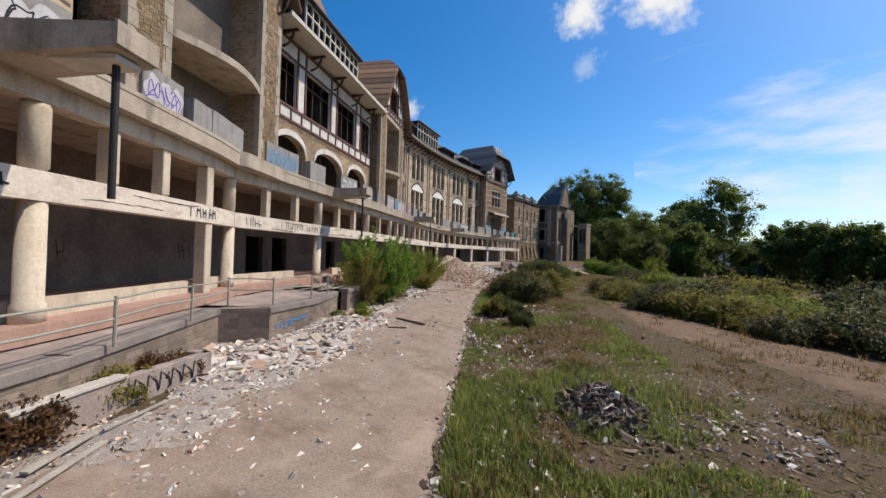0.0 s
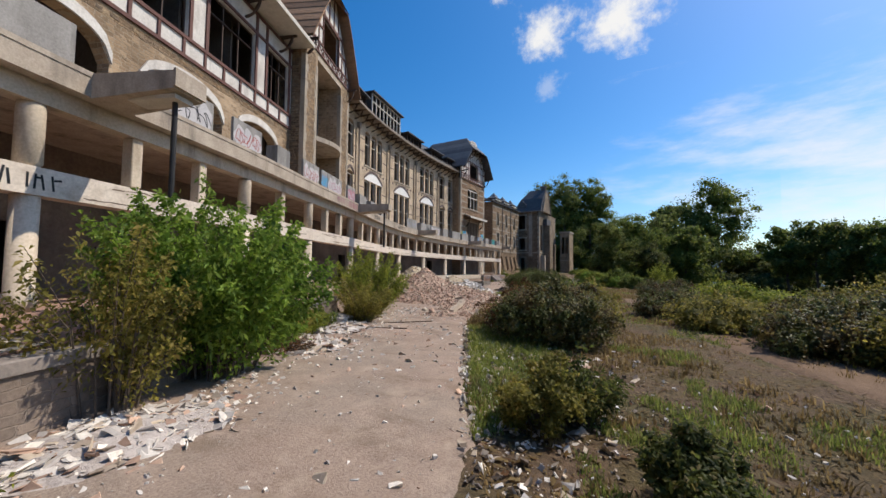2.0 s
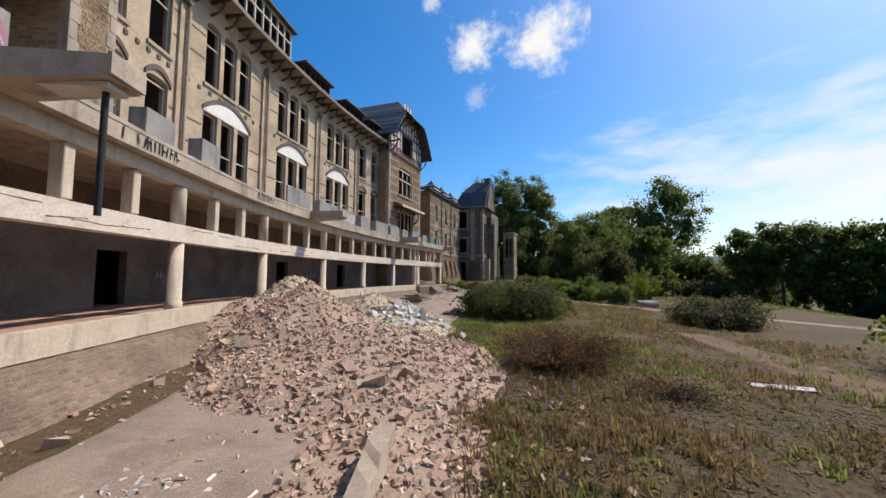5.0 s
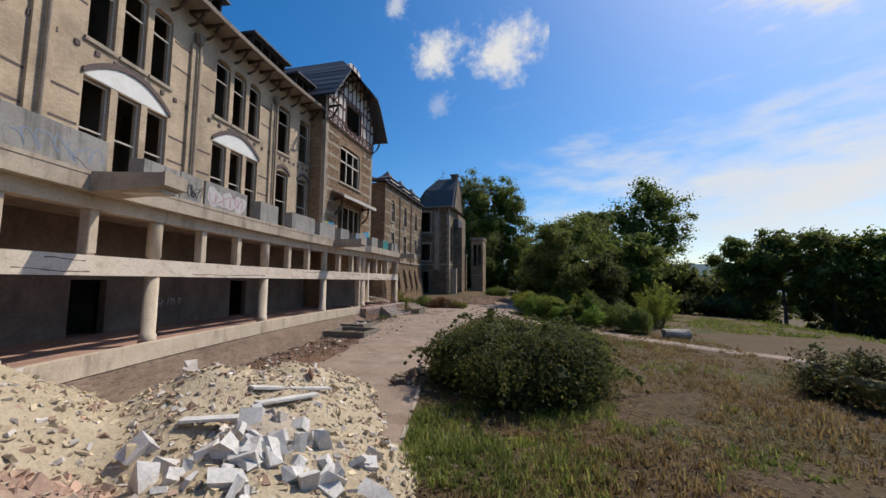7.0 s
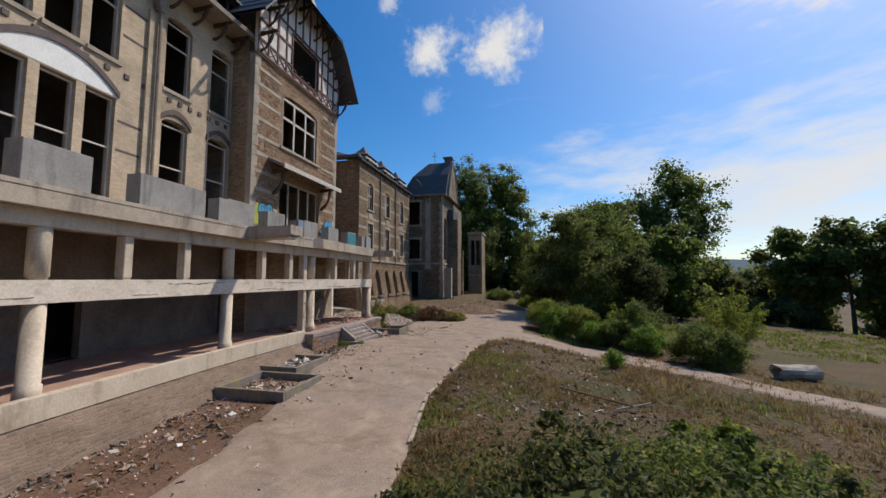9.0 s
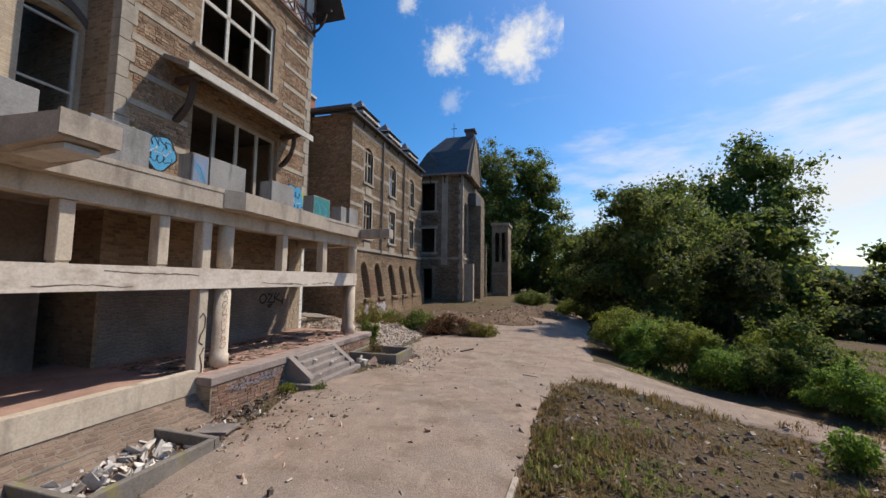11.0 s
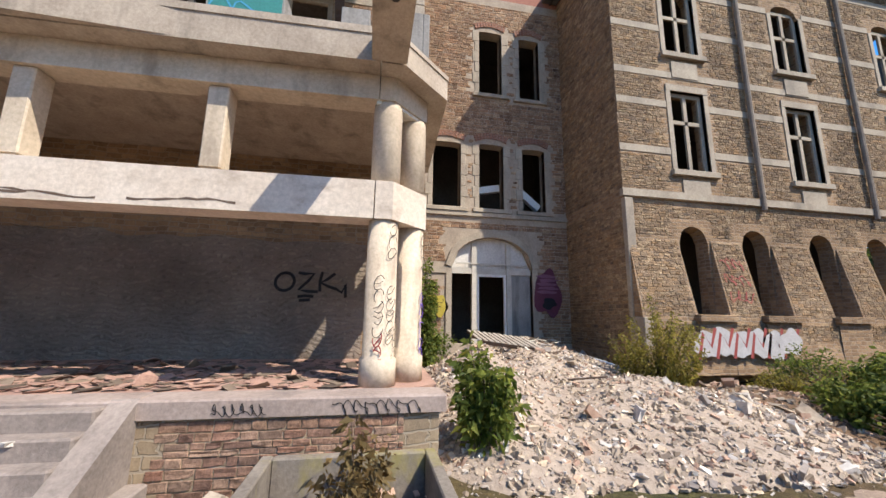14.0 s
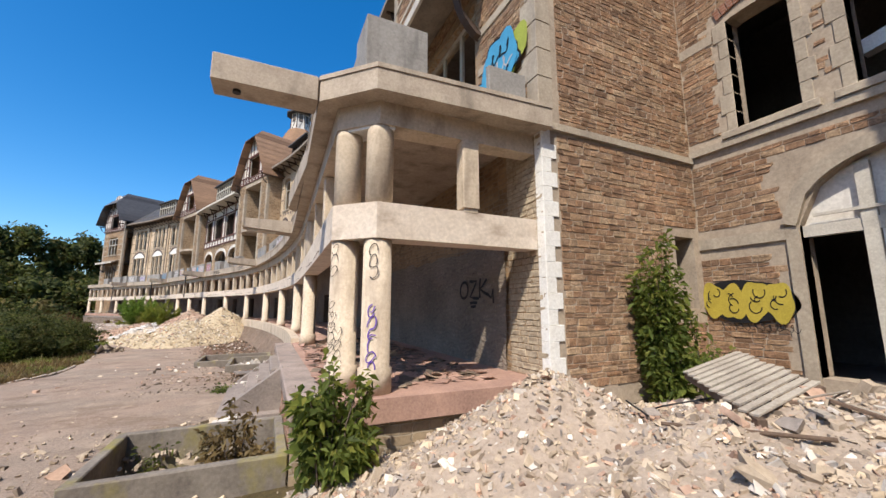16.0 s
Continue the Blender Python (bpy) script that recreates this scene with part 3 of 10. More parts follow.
# ---------- the centre: two gabled pavilions with loggias, a half-timbered range between ----------
def gable_roof(home, m, w, z_eave, z_top, front, back, mat, over=0.9, hip=2.0, tiles=True):
    """A steep roof with a clipped gable: w wide, ridge running inwards."""
    mid = w / 2
    zh = z_top - hip
    half = mid + over
    xh = half * (z_top - zh) / (z_top - z_eave + 1e-6)
    mb = Mesh()
    n = 9
    prof = [(0.0, 0.0), (0.25, 0.16), (0.5, 0.38), (0.75, 0.68), (1.0, 1.0)]
    zs = [z_eave + (z_top - z_eave) * k / n for k in range(n + 1)]

    def half_at(z):
        f = (z - z_eave) / (z_top - z_eave)
        return half * (1 - f) ** 0.82

    for side in (-1, 1):
        for za, zb in zip(zs, zs[1:]):
            xa, xb = mid + side * half_at(za), mid + side * half_at(zb)
            ya = front + max(0.0, (za - zh)) * 0.9
            yb = front + max(0.0, (zb - zh)) * 0.9
            p = [(xa, ya, za), (xa, back, za), (xb, back, zb), (xb, yb, zb)]
            q = [(x, y, z - 0.16) for x, y, z in p]
            if side > 0:
                mb.add([(x + 0.04, y, z) for x, y, z in p[:2]] + p[2:] + q, [(0, 1, 2, 3), (7, 6, 5, 4), (3, 2, 6, 7), (0, 3, 7, 4)], m)
            else:
                mb.add([(x - 0.04, y, z) for x, y, z in p[:2]] + p[2:] + q, [(3, 2, 1, 0), (4, 5, 6, 7), (7, 6, 2, 3), (4, 7, 3, 0)], m)
    for za, zb in zip(zs, zs[1:]):
        if zb <= zh + 1e-6:
            continue
        za = max(za, zh)
        xa, xb = half_at(za), half_at(zb)
        ya, yb = front + (za - zh) * 0.9, front + (zb - zh) * 0.9
        p = [(mid - xa, ya - 0.03, za), (mid + xa, ya - 0.03, za), (mid + xb, yb, zb), (mid - xb, yb, zb)]
        mb.add(p + [(x, y + 0.1, z - 0.12) for x, y, z in p], [(0, 1, 2, 3), (7, 6, 5, 4)], m)
    return part("roof", mb, mat, home), half_at


def timbered_gable(home, m, w, z0, half_at, z_top, y, openings=(), panel=INFILL, wood=REDTIMBER):
    """The half-timbered face of a gable, its openings left free."""
    mid = w / 2

    def top_at(x):
        z = z0
        while z < z_top - 0.3 and half_at(z) - 0.25 > abs(x - mid):
            z += 0.1
        return z

    cuts = sorted({0.02, w - 0.02, *[v for o in openings for v in o[:2]], *[0.02 + (w - 0.04) * k / 26 for k in range(27)]})
    mb = Mesh()
    for xa, xb in zip(cuts, cuts[1:]):
        za, zb = top_at(xa), top_at(xb)
        hit = [o for o in openings if o[0] < (xa + xb) / 2 < o[1]]
        if hit:
            lo, hi = hit[0][2], hit[0][3]
            mb.prism([(xa, z0), (xb, z0), (xb, lo), (xa, lo)], y, y + 0.2, m)
            mb.prism([(xa, hi), (xb, hi), (xb, max(zb, hi + 0.02)), (xa, max(za, hi + 0.02))], y, y + 0.2, m)
        else:
            mb.prism([(xa, z0), (xb, z0), (xb, max(zb, z0 + 0.02)), (xa, max(za, z0 + 0.02))], y, y + 0.2, m)
    part("gable_panel", mb, panel, home)
    n = max(6, round(w / 0.95))
    xs = [0.1 + (w - 0.2) * k / n for k in range(n + 1)]
    rails = (z0, z0 + 0.85, z0 + 2.2, z0 + 3.5)

    def free(x, z):
        return not any(o[0] - 0.02 < x < o[1] + 0.02 and o[2] - 0.02 < z < o[3] + 0.02 for o in openings)

    for x in xs:
        zt = top_at(x)
        spans = [(z0, zt)]
        for o in openings:
            if o[0] < x < o[1]:
                spans = [(z0, o[2]), (o[3], zt)]
        for za, zb in spans:
            if zb - za > 0.1:
                mb = Mesh()
                mb.box((x - 0.07, y - 0.06, za), (x + 0.07, y - 0.001, zb), m)
                part("timber_post", mb, wood, home)
    for z in rails:
        h = min(w / 2 - 0.02, half_at(z + 0.14) - 0.25)
        if h < 0.4:
            continue
        edges = [mid - h, mid + h]
        for o in openings:
            if o[2] < z + 0.07 < o[3]:
                edges += [o[0], o[1]]
        edges.sort()
        for xa, xb in zip(edges[::2], edges[1::2]):
            mb = Mesh()
            mb.box((xa, y - 0.075, z), (xb, y - 0.002, z + 0.14), m)
            part("timber_rail", mb, wood, home)
    for xa, xb in zip(xs, xs[1:]):
        for p, q in ((xa, xb), (xb, xa)):
            mb = Mesh()
            mb.prism([(p - 0.04, z0 + 0.14), (p + 0.04, z0 + 0.14), (q + 0.04, z0 + 0.85), (q - 0.04, z0 + 0.85)], y - 0.05, y - 0.002, m)
            part("timber_brace", mb, wood, home)
    for x0, x1, za, zb in openings:
        mb = Mesh()
        for a, b in (((x0 - 0.1, za - 0.1), (x1 + 0.1, za)), ((x0 - 0.1, zb), (x1 + 0.1, zb + 0.1)), ((x0 - 0.1, za), (x0, zb)), ((x1, za), (x1 + 0.1, zb))):
            mb.box((a[0], y - 0.08, a[1]), (b[0], y + 0.1, b[1]), m)
        part("opening_frame", mb, wood, home)


def loggia_pavilion(name, s0, s1, label, roof_mat):
    home = thing(name, label, "building", kind="structure")
    D = 3.2
    m, w = stretch_frame(s0, s1, D)
    for x0 in (0.0, w - 1.9):
        mb = Mesh()
        mb.box((x0, 0.0, SLAB1 - 0.1), (x0 + 1.9, 2.2, 17.9), m)
        part("pier", mb, PIERSTONE, home, "rubble stone pier")
        mb = Mesh()
        for k in range(17):
            z = SLAB1 + 0.05 + k * 0.62
            a = 0.42 if k % 2 else 0.28
            for xa, xb in ((x0 - 0.012, x0 + a), (x0 + 1.9 - a, x0 + 1.912)):
                mb.bevel_box((xa, -0.03, z), (xb, 0.3, z + 0.6), 0.012, m)
        part("quoins", mb, DRESSED, home, "pale dressed quoins")
    for z, rise in ((11.35, 0.35), (17.5, 0.0)):
        mb = Mesh()
        n = 10
        front = [(1.9 + (w - 3.8) * i / n, -rise * 2.2 * math.sin(math.pi * i / n)) for i in range(n + 1)]
        pts = front + [(w - 1.9, 2.2), (1.9, 2.2)]
        k = len(pts)
        mb.add([(x, y, z) for x, y in pts] + [(x, y, z + 0.35) for x, y in pts],
               [tuple(range(k - 1, -1, -1)), tuple(range(k, 2 * k))] + [(i, (i + 1) % k, (i + 1) % k + k, i + k) for i in range(k)], m)
        part("balcony_slab", mb, CONCRETE, home)
    mb = Mesh()
    mb.box((1.9, 2.0, SLAB1), (w - 1.9, 2.2, 17.5), m)
    part("loggia_wall", mb, PLASTER, home)
    mb = Mesh()
    wall(mb, w, 17.86, 18.1, 2.2, (), m)
    part("wall", mb, GREYSTONE, home)
    roof, half_at = gable_roof(home, m, w, 17.8, 25.2, -0.9, 8.0, roof_mat, 0.7, 1.7)
    timbered_gable(home, m, w, 18.05, half_at, 24.7, 0.0, [(w / 2 - 1.5, w / 2 + 1.5, 18.8, 21.4)])
    for x in (0.3, w - 0.3):
        bracket(home, m, x, 18.1, 0.8, 1.0)
    return home


pav_a = loggia_pavilion("west_pavilion", -0.9, 7.5, "stone loggia pavilion with a half-timbered clipped gable", BOARDS)
pav_b = loggia_pavilion("middle_pavilion", 24.4, 32.7, "stone loggia pavilion with a half-timbered gable and boarded roof", BOARDS)

centre = thing("timbered_range", "half-timbered central range over three stone arches", "building", kind="structure")
m, ln = stretch_frame(7.5, 24.4, 4.2)
holes = [(1.0, 4.6, SLAB1 - 0.05, 10.4, 1.1), (5.8, 10.4, SLAB1 - 0.05, 10.4, 1.1), (11.4, 15.4, SLAB1 - 0.05, 10.4, 1.1)]
mb = Mesh()
wall(mb, ln, SLAB1 - 0.2, 11.4, 0.5, holes, m)
part("wall", mb, PIERSTONE, centre, "rubble stone wall with three arches")
arches = holes
for a, b, c, d, rise in holes:
    mb = Mesh()
    n = 14
    arc = [(a - 0.05 + (b - a + 0.1) * i / n, d - rise + (rise + 0.02) * math.sqrt(max(0, 1 - (2 * i / n - 1) ** 2))) for i in range(n + 1)]
    for (xa, za), (xb, zb) in zip(arc, arc[1:]):
        mb.prism([(xa, za), (xb, zb), (xb, zb + 0.4), (xa, za + 0.4)], -0.08, 0.1, m)
    part("arch_ring", mb, INFILL, centre)
mb = Mesh()
wins = [(0.5, 3.2), (4.4, 8.0), (9.2, 12.8), (14.0, 16.4)]
wall(mb, ln, 11.4, 17.3, 0.3, [(a, b, 12.5, 15.7) for a, b in wins], m)
part("upper_wall", mb, INFILL, centre, "white plaster panels")
mb = Mesh()
for z in (11.4, 12.3, 15.75, 16.9):
    mb.box((0, -0.09, z), (ln, -0.002, z + 0.16), m)
for x in np.linspace(0.1, ln - 0.1, 14):
    mb.box((x - 0.07, -0.07, 11.56), (x + 0.07, -0.002, 12.3), m)
for a, b in wins:
    for x in (a - 0.1, b + 0.1):
        mb.box((x - 0.09, -0.08, 12.46), (x + 0.09, -0.002, 16.9), m)
part("timber_frame", mb, REDTIMBER, centre)
for a, b in wins:
    window_frame(centre, m, a, b, 12.5, 15.7, bars=3, transom=0.7, mat=TIMBER)
for x in np.linspace(1.5, ln - 1.5, 5):
    bracket(centre, m, x, 17.1, 1.2, 0.9)
eave(centre, 7.5, 24.4, 4.2, 17.2, 1.6, FRAME)
mb = Mesh()
for k in range(12):
    mb.add([(0, -1.6 + k * 0.42, 17.4 + k * 0.36), (ln, -1.6 + k * 0.42, 17.4 + k * 0.36), (ln, -1.1 + k * 0.42, 17.8 + k * 0.36), (0, -1.1 + k * 0.42, 17.8 + k * 0.36)], [(0, 1, 2, 3)], m)
mb.box((0, 3.4, 21.7), (ln, 8, 21.9), m)
part("roof", mb, SLATE, centre)
dormer(centre, 11.5, 20.5, 4.2, 18.2, 21.0, 3.0, True)

# lantern turret on the roof ridge
turret = thing("roof_turret", "slender timber lantern turret with two small roofs", "turret", kind="structure")
tc = (-36.5, 27.0)


def octagon(r, z, turn=22.5):
    return [(tc[0] + r * math.cos(radians(45 * i + turn)), tc[1] + r * math.sin(radians(45 * i + turn)), z) for i in range(8)]


def rings(name, rows, mat, label=""):
    mb = Mesh()
    for r, z in rows:
        mb.v += octagon(r, z)
    for j in range(len(rows) - 1):
        mb.f += [(8 * j + i, 8 * j + (i + 1) % 8, 8 * j + 8 + (i + 1) % 8, 8 * j + 8 + i) for i in range(8)]
    mb.f += [tuple(range(7, -1, -1)), tuple(range(8 * len(rows) - 8, 8 * len(rows)))]
    return part(name, mb, mat, turret, label)


rings("skirt_roof", [(5.6, 22.0), (3.6, 26.2), (2.2, 29.0), (1.75, 29.8)], BOARDS, "bare boarded skirt roof")
rings("drum", [(1.5, 29.7), (1.42, 32.6)], INFILL)
rings("eave_roof", [(2.15, 32.5), (2.2, 32.7), (1.35, 33.1), (1.0, 33.5)], SLATE)
rings("lantern", [(0.85, 33.4), (0.78, 35.2)], FRAME)
rings("spire", [(1.35, 35.1), (1.38, 35.25), (0.7, 35.9), (0.3, 37.2), (0.05, 38.7)], SLATE)
for z0_, z1_, r0_, r1_, dark, wood_ in ((30.0, 32.4, 1.5, 1.42, ROOM, TIMBER), (33.6, 35.0, 0.85, 0.78, ROOM, FRAME)):
    lo_, hi_ = octagon(r0_ + 0.03, z0_), octagon(r1_ + 0.03, z1_)
    for i in range(8):
        j = (i + 1) % 8
        mb = Mesh()
        mb.tube(lo_[i], hi_[i], 0.07, n=5)
        part("corner_post", mb, wood_, turret)
        q = [Vector(lo_[i]).lerp(Vector(lo_[j]), 0.28), Vector(lo_[i]).lerp(Vector(lo_[j]), 0.72), Vector(hi_[i]).lerp(Vector(hi_[j]), 0.72), Vector(hi_[i]).lerp(Vector(hi_[j]), 0.28)]
        lo_q = [q[0].lerp(q[3], 0.45), q[1].lerp(q[2], 0.45), q[1].lerp(q[2], 0.95), q[0].lerp(q[3], 0.95)]
        # Flat dark panels on the closed drum paint in the windows' shade.
        mb = Mesh()
        mb.add([tuple(v) for v in lo_q], [(0, 1, 2, 3)])
        part("window_opening", mb, dark, turret)
        mb = Mesh()
        for a_, b_ in zip(lo_q, lo_q[1:] + lo_q[:1]):
            mb.tube(a_, b_, 0.045, n=5)
        part("window_frame", mb, wood_, turret)
        mb = Mesh()
        mb.tube(q[0], lo_q[1], 0.04, n=5)
        part("timber_brace", mb, wood_, turret)

# ---------- far western half, seen from the end of the way ----------
west = ordinary_range("west_range", [(-22.5, -15.3, 3), (-15.3, -8.1, 3), (-8.1, -0.9, 3)], [-15.3, -8.1], "yellow brick range beyond the centre with a slate roof")
dormer(west, -12.5, -6.0, 4.6, 19.3, 22.2, 3.0, True)

MORTAR = plain("sandy mortar", (0.44, 0.36, 0.275), (0.27, 0.215, 0.165), 0.95, 2.0, 14, 0.6)
# ---------- end pavilion ----------
PX, PY0, PY1 = -38.2, 72.3, 82.35


def stone_pavilion(name, p, q, label, side=True):
    home = thing(name, label, "building", kind="structure")
    m = basis(p, q)
    w = math.hypot(q[0] - p[0], q[1] - p[1])
    mid = w * 0.5
    holes = [(mid - 2.3, mid + 2.5, SLAB1 - 0.05, 10.7), (mid - 2.2, mid + 1.95, 12.9, 16.7, 0.3)]
    mb = Mesh()
    wall(mb, w, FLOOR - 0.3, 17.95, 0.5, holes, m)
    part("wall", mb, STONE, home, "brown rubble stone wall")
    for z in (7.2, 8.3, 9.4, 10.5, 11.6, 12.7, 13.8, 14.9, 16.0, 17.0):
        mb = Mesh()
        for xa, xb in ((0.36, mid - 2.5), (mid + 2.7, w - 0.36)):
            mb.box((xa, -0.03, z), (xb, 0.05, z + 0.2), m)
        part("string_course", mb, DRESSED, home, "pale stone band")
    for k in range(18):
        z = SLAB1 + k * 0.64
        a = 0.5 if k % 2 else 0.34
        for xa, xb in ((-0.02, a), (w - a, w + 0.02)):
            mb = Mesh()
            mb.bevel_box((xa, -0.035, z), (xb, 0.35, z + 0.62), 0.012, m)
            part("quoin", mb, DRESSED, home)
    window_frame(home, m, mid - 2.2, mid + 1.95, 12.9, 16.45, 0.1, 3, 0.58, FRAME, 0.16)
    window_frame(home, m, mid - 2.3, mid + 2.5, SLAB1, 10.7, 0.2, 4, 0.0, DRESSED, 0.16)
    mb = Mesh()
    mb.bevel_box((mid - 2.5, -0.14, 12.72), (mid + 2.25, 0.2, 12.9), 0.015, m)
    part("sill", mb, DRESSED, home)
    # lean-to canopy on brackets
    up_m = m @ Matrix.Rotation(radians(90), 4, "Z") @ Matrix.Scale(-1, 4, (0, 1, 0))
    mb = Mesh()
    mb.prism([(-1.25, 11.02), (-1.25, 11.2), (0.0, 11.75), (0.0, 11.57)], mid - 3.6, mid + 3.55, up_m)
    part("canopy", mb, GUTTER, home, "sloping canopy on dark brackets")
    mb = Mesh()
    mb.prism([(-1.33, 10.95), (-1.33, 11.25), (-1.25, 11.25), (-1.25, 10.95)], mid - 3.65, mid + 3.6, up_m)
    part("canopy_fascia", mb, FRAME, home, "pale weathered fascia board")
    for x in (mid - 3.0, mid + 2.75):
        bracket(home, m, x, 11.0, 1.1, 1.5, TIMBER, 0.24)
    roof, half_at = gable_roof(home, m, w, 19.75, 26.7, -1.5, 9.0, SLATE, 1.05, 3.2)
    timbered_gable(home, m, w, 17.95, half_at, 26.0, -0.12, [(mid - 1.6, mid + 1.65, 18.5, 21.2)], INFILL, REDTIMBER)
    for x, z in ((0.25, 19.2), (w - 0.25, 19.2), (w * 0.08, 21.2), (w * 0.92, 21.2), (w * 0.17, 22.4), (w * 0.83, 22.4), (w * 0.27, 23.4), (w * 0.73, 23.4), (w * 0.4, 23.6), (w * 0.6, 23.6)):
        bracket(home, m, x, z, 1.4, 1.1)
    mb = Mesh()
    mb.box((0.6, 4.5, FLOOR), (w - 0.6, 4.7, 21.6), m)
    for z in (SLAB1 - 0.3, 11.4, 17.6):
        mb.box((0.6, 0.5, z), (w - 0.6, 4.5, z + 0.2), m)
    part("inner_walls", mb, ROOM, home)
    mb = Mesh()
    mb.box((-0.001, 0.5, FLOOR - 0.3), (0.5, 8.5, 19.7), m)
    part("side_wall", mb, STONE, home)
    return home, m, w


end_pav, pm, pw = stone_pavilion("end_pavilion", (PX, PY0), (PX - 0.05, PY1), "brown stone end pavilion with half-timbered clipped gable and slate roof")
far_p, far_q = at(-31.5, 3.4), at(-22.5, 3.4)
stone_pavilion("far_pavilion", far_p, far_q, "distant stone end pavilion with a clipped slate gable")

# side wall of the pavilion towards the entrance court, and the recessed entrance wall
DX = -43.1
court = thing("entrance_court", "rubble stone entrance court with an arched doorway", "building", kind="structure")
mb = Mesh()
m = basis((PX - 0.05, PY1), (DX - 0.4, PY1))
mlen = abs(DX - 0.4 - PX + 0.05)
# outward face looks to +y
mside = Matrix.Translation((PX - 0.05, PY1, 0)) @ Matrix.Rotation(math.pi, 4, "Z")
wall(mb, mlen, 0.3, 18.5, 0.5, [(3.9, 4.6, 2.2, 3.9)], mside)
part("side_wall", mb, MORTAR, court, "brown rubble stone side wall")
mb = Mesh()
mb.box((0.0, -0.08, SLAB0 + 0.05), (mlen, 0.04, SLAB0 + 0.2), mside)
part("string_course", mb, DRESSED, court)
mb = Mesh()
for k in range(17):
    a = 0.36 if k % 2 else 0.22
    mb.bevel_box((-0.02, -0.03, FLOOR - 0.2 + k * 0.3), (a, 0.2, FLOOR + 0.1 + k * 0.3), 0.01, mside)
part("quoins", mb, WHITE, court, "whitewashed toothed quoin strip")
dm = Matrix.Translation((DX, PY1, 0)) @ Matrix.Rotation(radians(90), 4, "Z")
dlen = 7.4
dholes = [(1.95, 5.3, 0.9, 5.1, 1.25), (1.12, 2.28, 6.3, 9.12, 0.05), (3.08, 4.14, 6.3, 9.17, 0.05), (5.0, 6.02, 6.3, 9.12, 0.05), (3.08, 4.12, 11.5, 14.6, 0.05), (4.95, 5.9, 11.45, 14.5, 0.05)]
mb = Mesh()
wall(mb, dlen, 0.2, 16.4, 0.5, dholes, dm)
part("entrance_wall", mb, MORTAR, court, "brown rubble stone entrance wall")

# dressed surrounds, brick arches and sills of the entrance wall
for a, b, c, d, *r in dholes[1:]:
    mb = Mesh()
    for x0, x1, q in ((a - 0.2, a, 1), (b, b + 0.2, -1)):
        for k in range(6):
            z0_ = c + (d - 0.03 - c) * k / 6
            ext = 0.1 if k % 2 else 0.0
            mb.bevel_box((x0 - (ext if q > 0 else 0), -0.03, z0_ + 0.01), (x1 + (ext if q < 0 else 0), 0.3, z0_ + (d - 0.03 - c) / 6), 0.012, dm)
    part("window_surround", mb, DRESSED, court)
    mb = Mesh()
    mb.bevel_box((a - 0.3, -0.13, c - 0.16), (b + 0.3, 0.3, c), 0.015, dm)
    part("sill", mb, DRESSED, court)
    n = 11
    for k in range(n):
        f0, f1 = k / n, (k + 0.86) / n
        pts = []
        for f, q in ((f0, 0.02), (f1, 0.02), (f1, 0.36), (f0, 0.36)):
            x = a - 0.15 + (b - a + 0.3) * f
            pts.append((x + (f - 0.5) * q * 0.5, d + 0.06 + 0.18 * (1 - (2 * f - 1) ** 2) + q * 0.75))
        mb = Mesh()
        mb.prism(pts, -0.045, 0.1, dm)
        part("brick", mb, REDBRICK, court)
mb = Mesh()
a, b, c, d, r = dholes[0]
n = 16
arc = [(a - 0.02 + (b - a + 0.04) * i / n, d - r + r * math.sqrt(max(0, 1 - (2 * i / n - 1) ** 2))) for i in range(n + 1)]
for (xa, za), (xb, zb) in zip(arc, arc[1:]):
    ca = Vector(((a + b) / 2, d - r - 0.6))
    oa, ob_ = (Vector((xa, za)) - ca).normalized() * 0.26, (Vector((xb, zb)) - ca).normalized() * 0.26
    mb.prism([(xa, za), (xb, zb), (xb + ob_.x, zb + ob_.y), (xa + oa.x, za + oa.y)], -0.1, 0.3, dm)
for x0 in (a - 0.22, b):
    mb.box((x0, -0.06, c - 0.4), (x0 + 0.22, 0.3, d - r), dm)
part("door_surround", mb, DRESSED, court, "moulded stone arch round the doorway")
mb = Mesh()
mb.box((a, 0.1, 3.62), (b, 0.26, 3.85), dm)
for x in (a + 0.95, b - 0.95):
    mb.box((x - 0.1, 0.08, c), (x + 0.1, 0.26, 4.9), dm)
mb.box((a + 0.2, 0.05, 4.0), (b - 0.2, 0.1, 4.06), dm)
part("door_frame", mb, FRAME, court, "worn pale door frame")
mb = Mesh()
mb.prism([(x, z) for x, z in arc if z > 3.84] or [(a, 3.8), (b, 3.8), (b, 4)], 0.2, 0.24, dm)
part("fanlight_panel", mb, INFILL, court, "boarded pale fanlight")
mb = Mesh()
mb.box((b - 0.85, 0.16, c), (b - 0.02, 0.2, 3.62), dm)
part("door_board", mb, PANEL, court, "grey board closing one side of the doorway")
mb = Mesh()
mb.box((a + 1.07, 0.12, c), (a + 1.15, 0.24, 3.62), dm)
mb.box((b - 1.15, 0.12, c), (b - 1.07, 0.24, 3.62), dm)
mb.box((a + 1.15, 0.12, 3.52), (b - 1.15, 0.24, 3.62), dm)
part("inner_frame", mb, WHITE, court, "white inner door frame")
mb = Mesh()
mb.box((0, -0.05, 3.6), (1.95 - 0.22, 0.02, 3.85), dm)
mb.box((0, -0.09, 5.95), (dlen, 0.02, 6.12), dm)
mb.box((0, -0.03, 8.7), (0.8, 0.02, 8.95), dm)
part("string_course", mb, DRESSED, court)
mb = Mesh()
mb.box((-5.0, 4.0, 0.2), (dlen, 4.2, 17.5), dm)
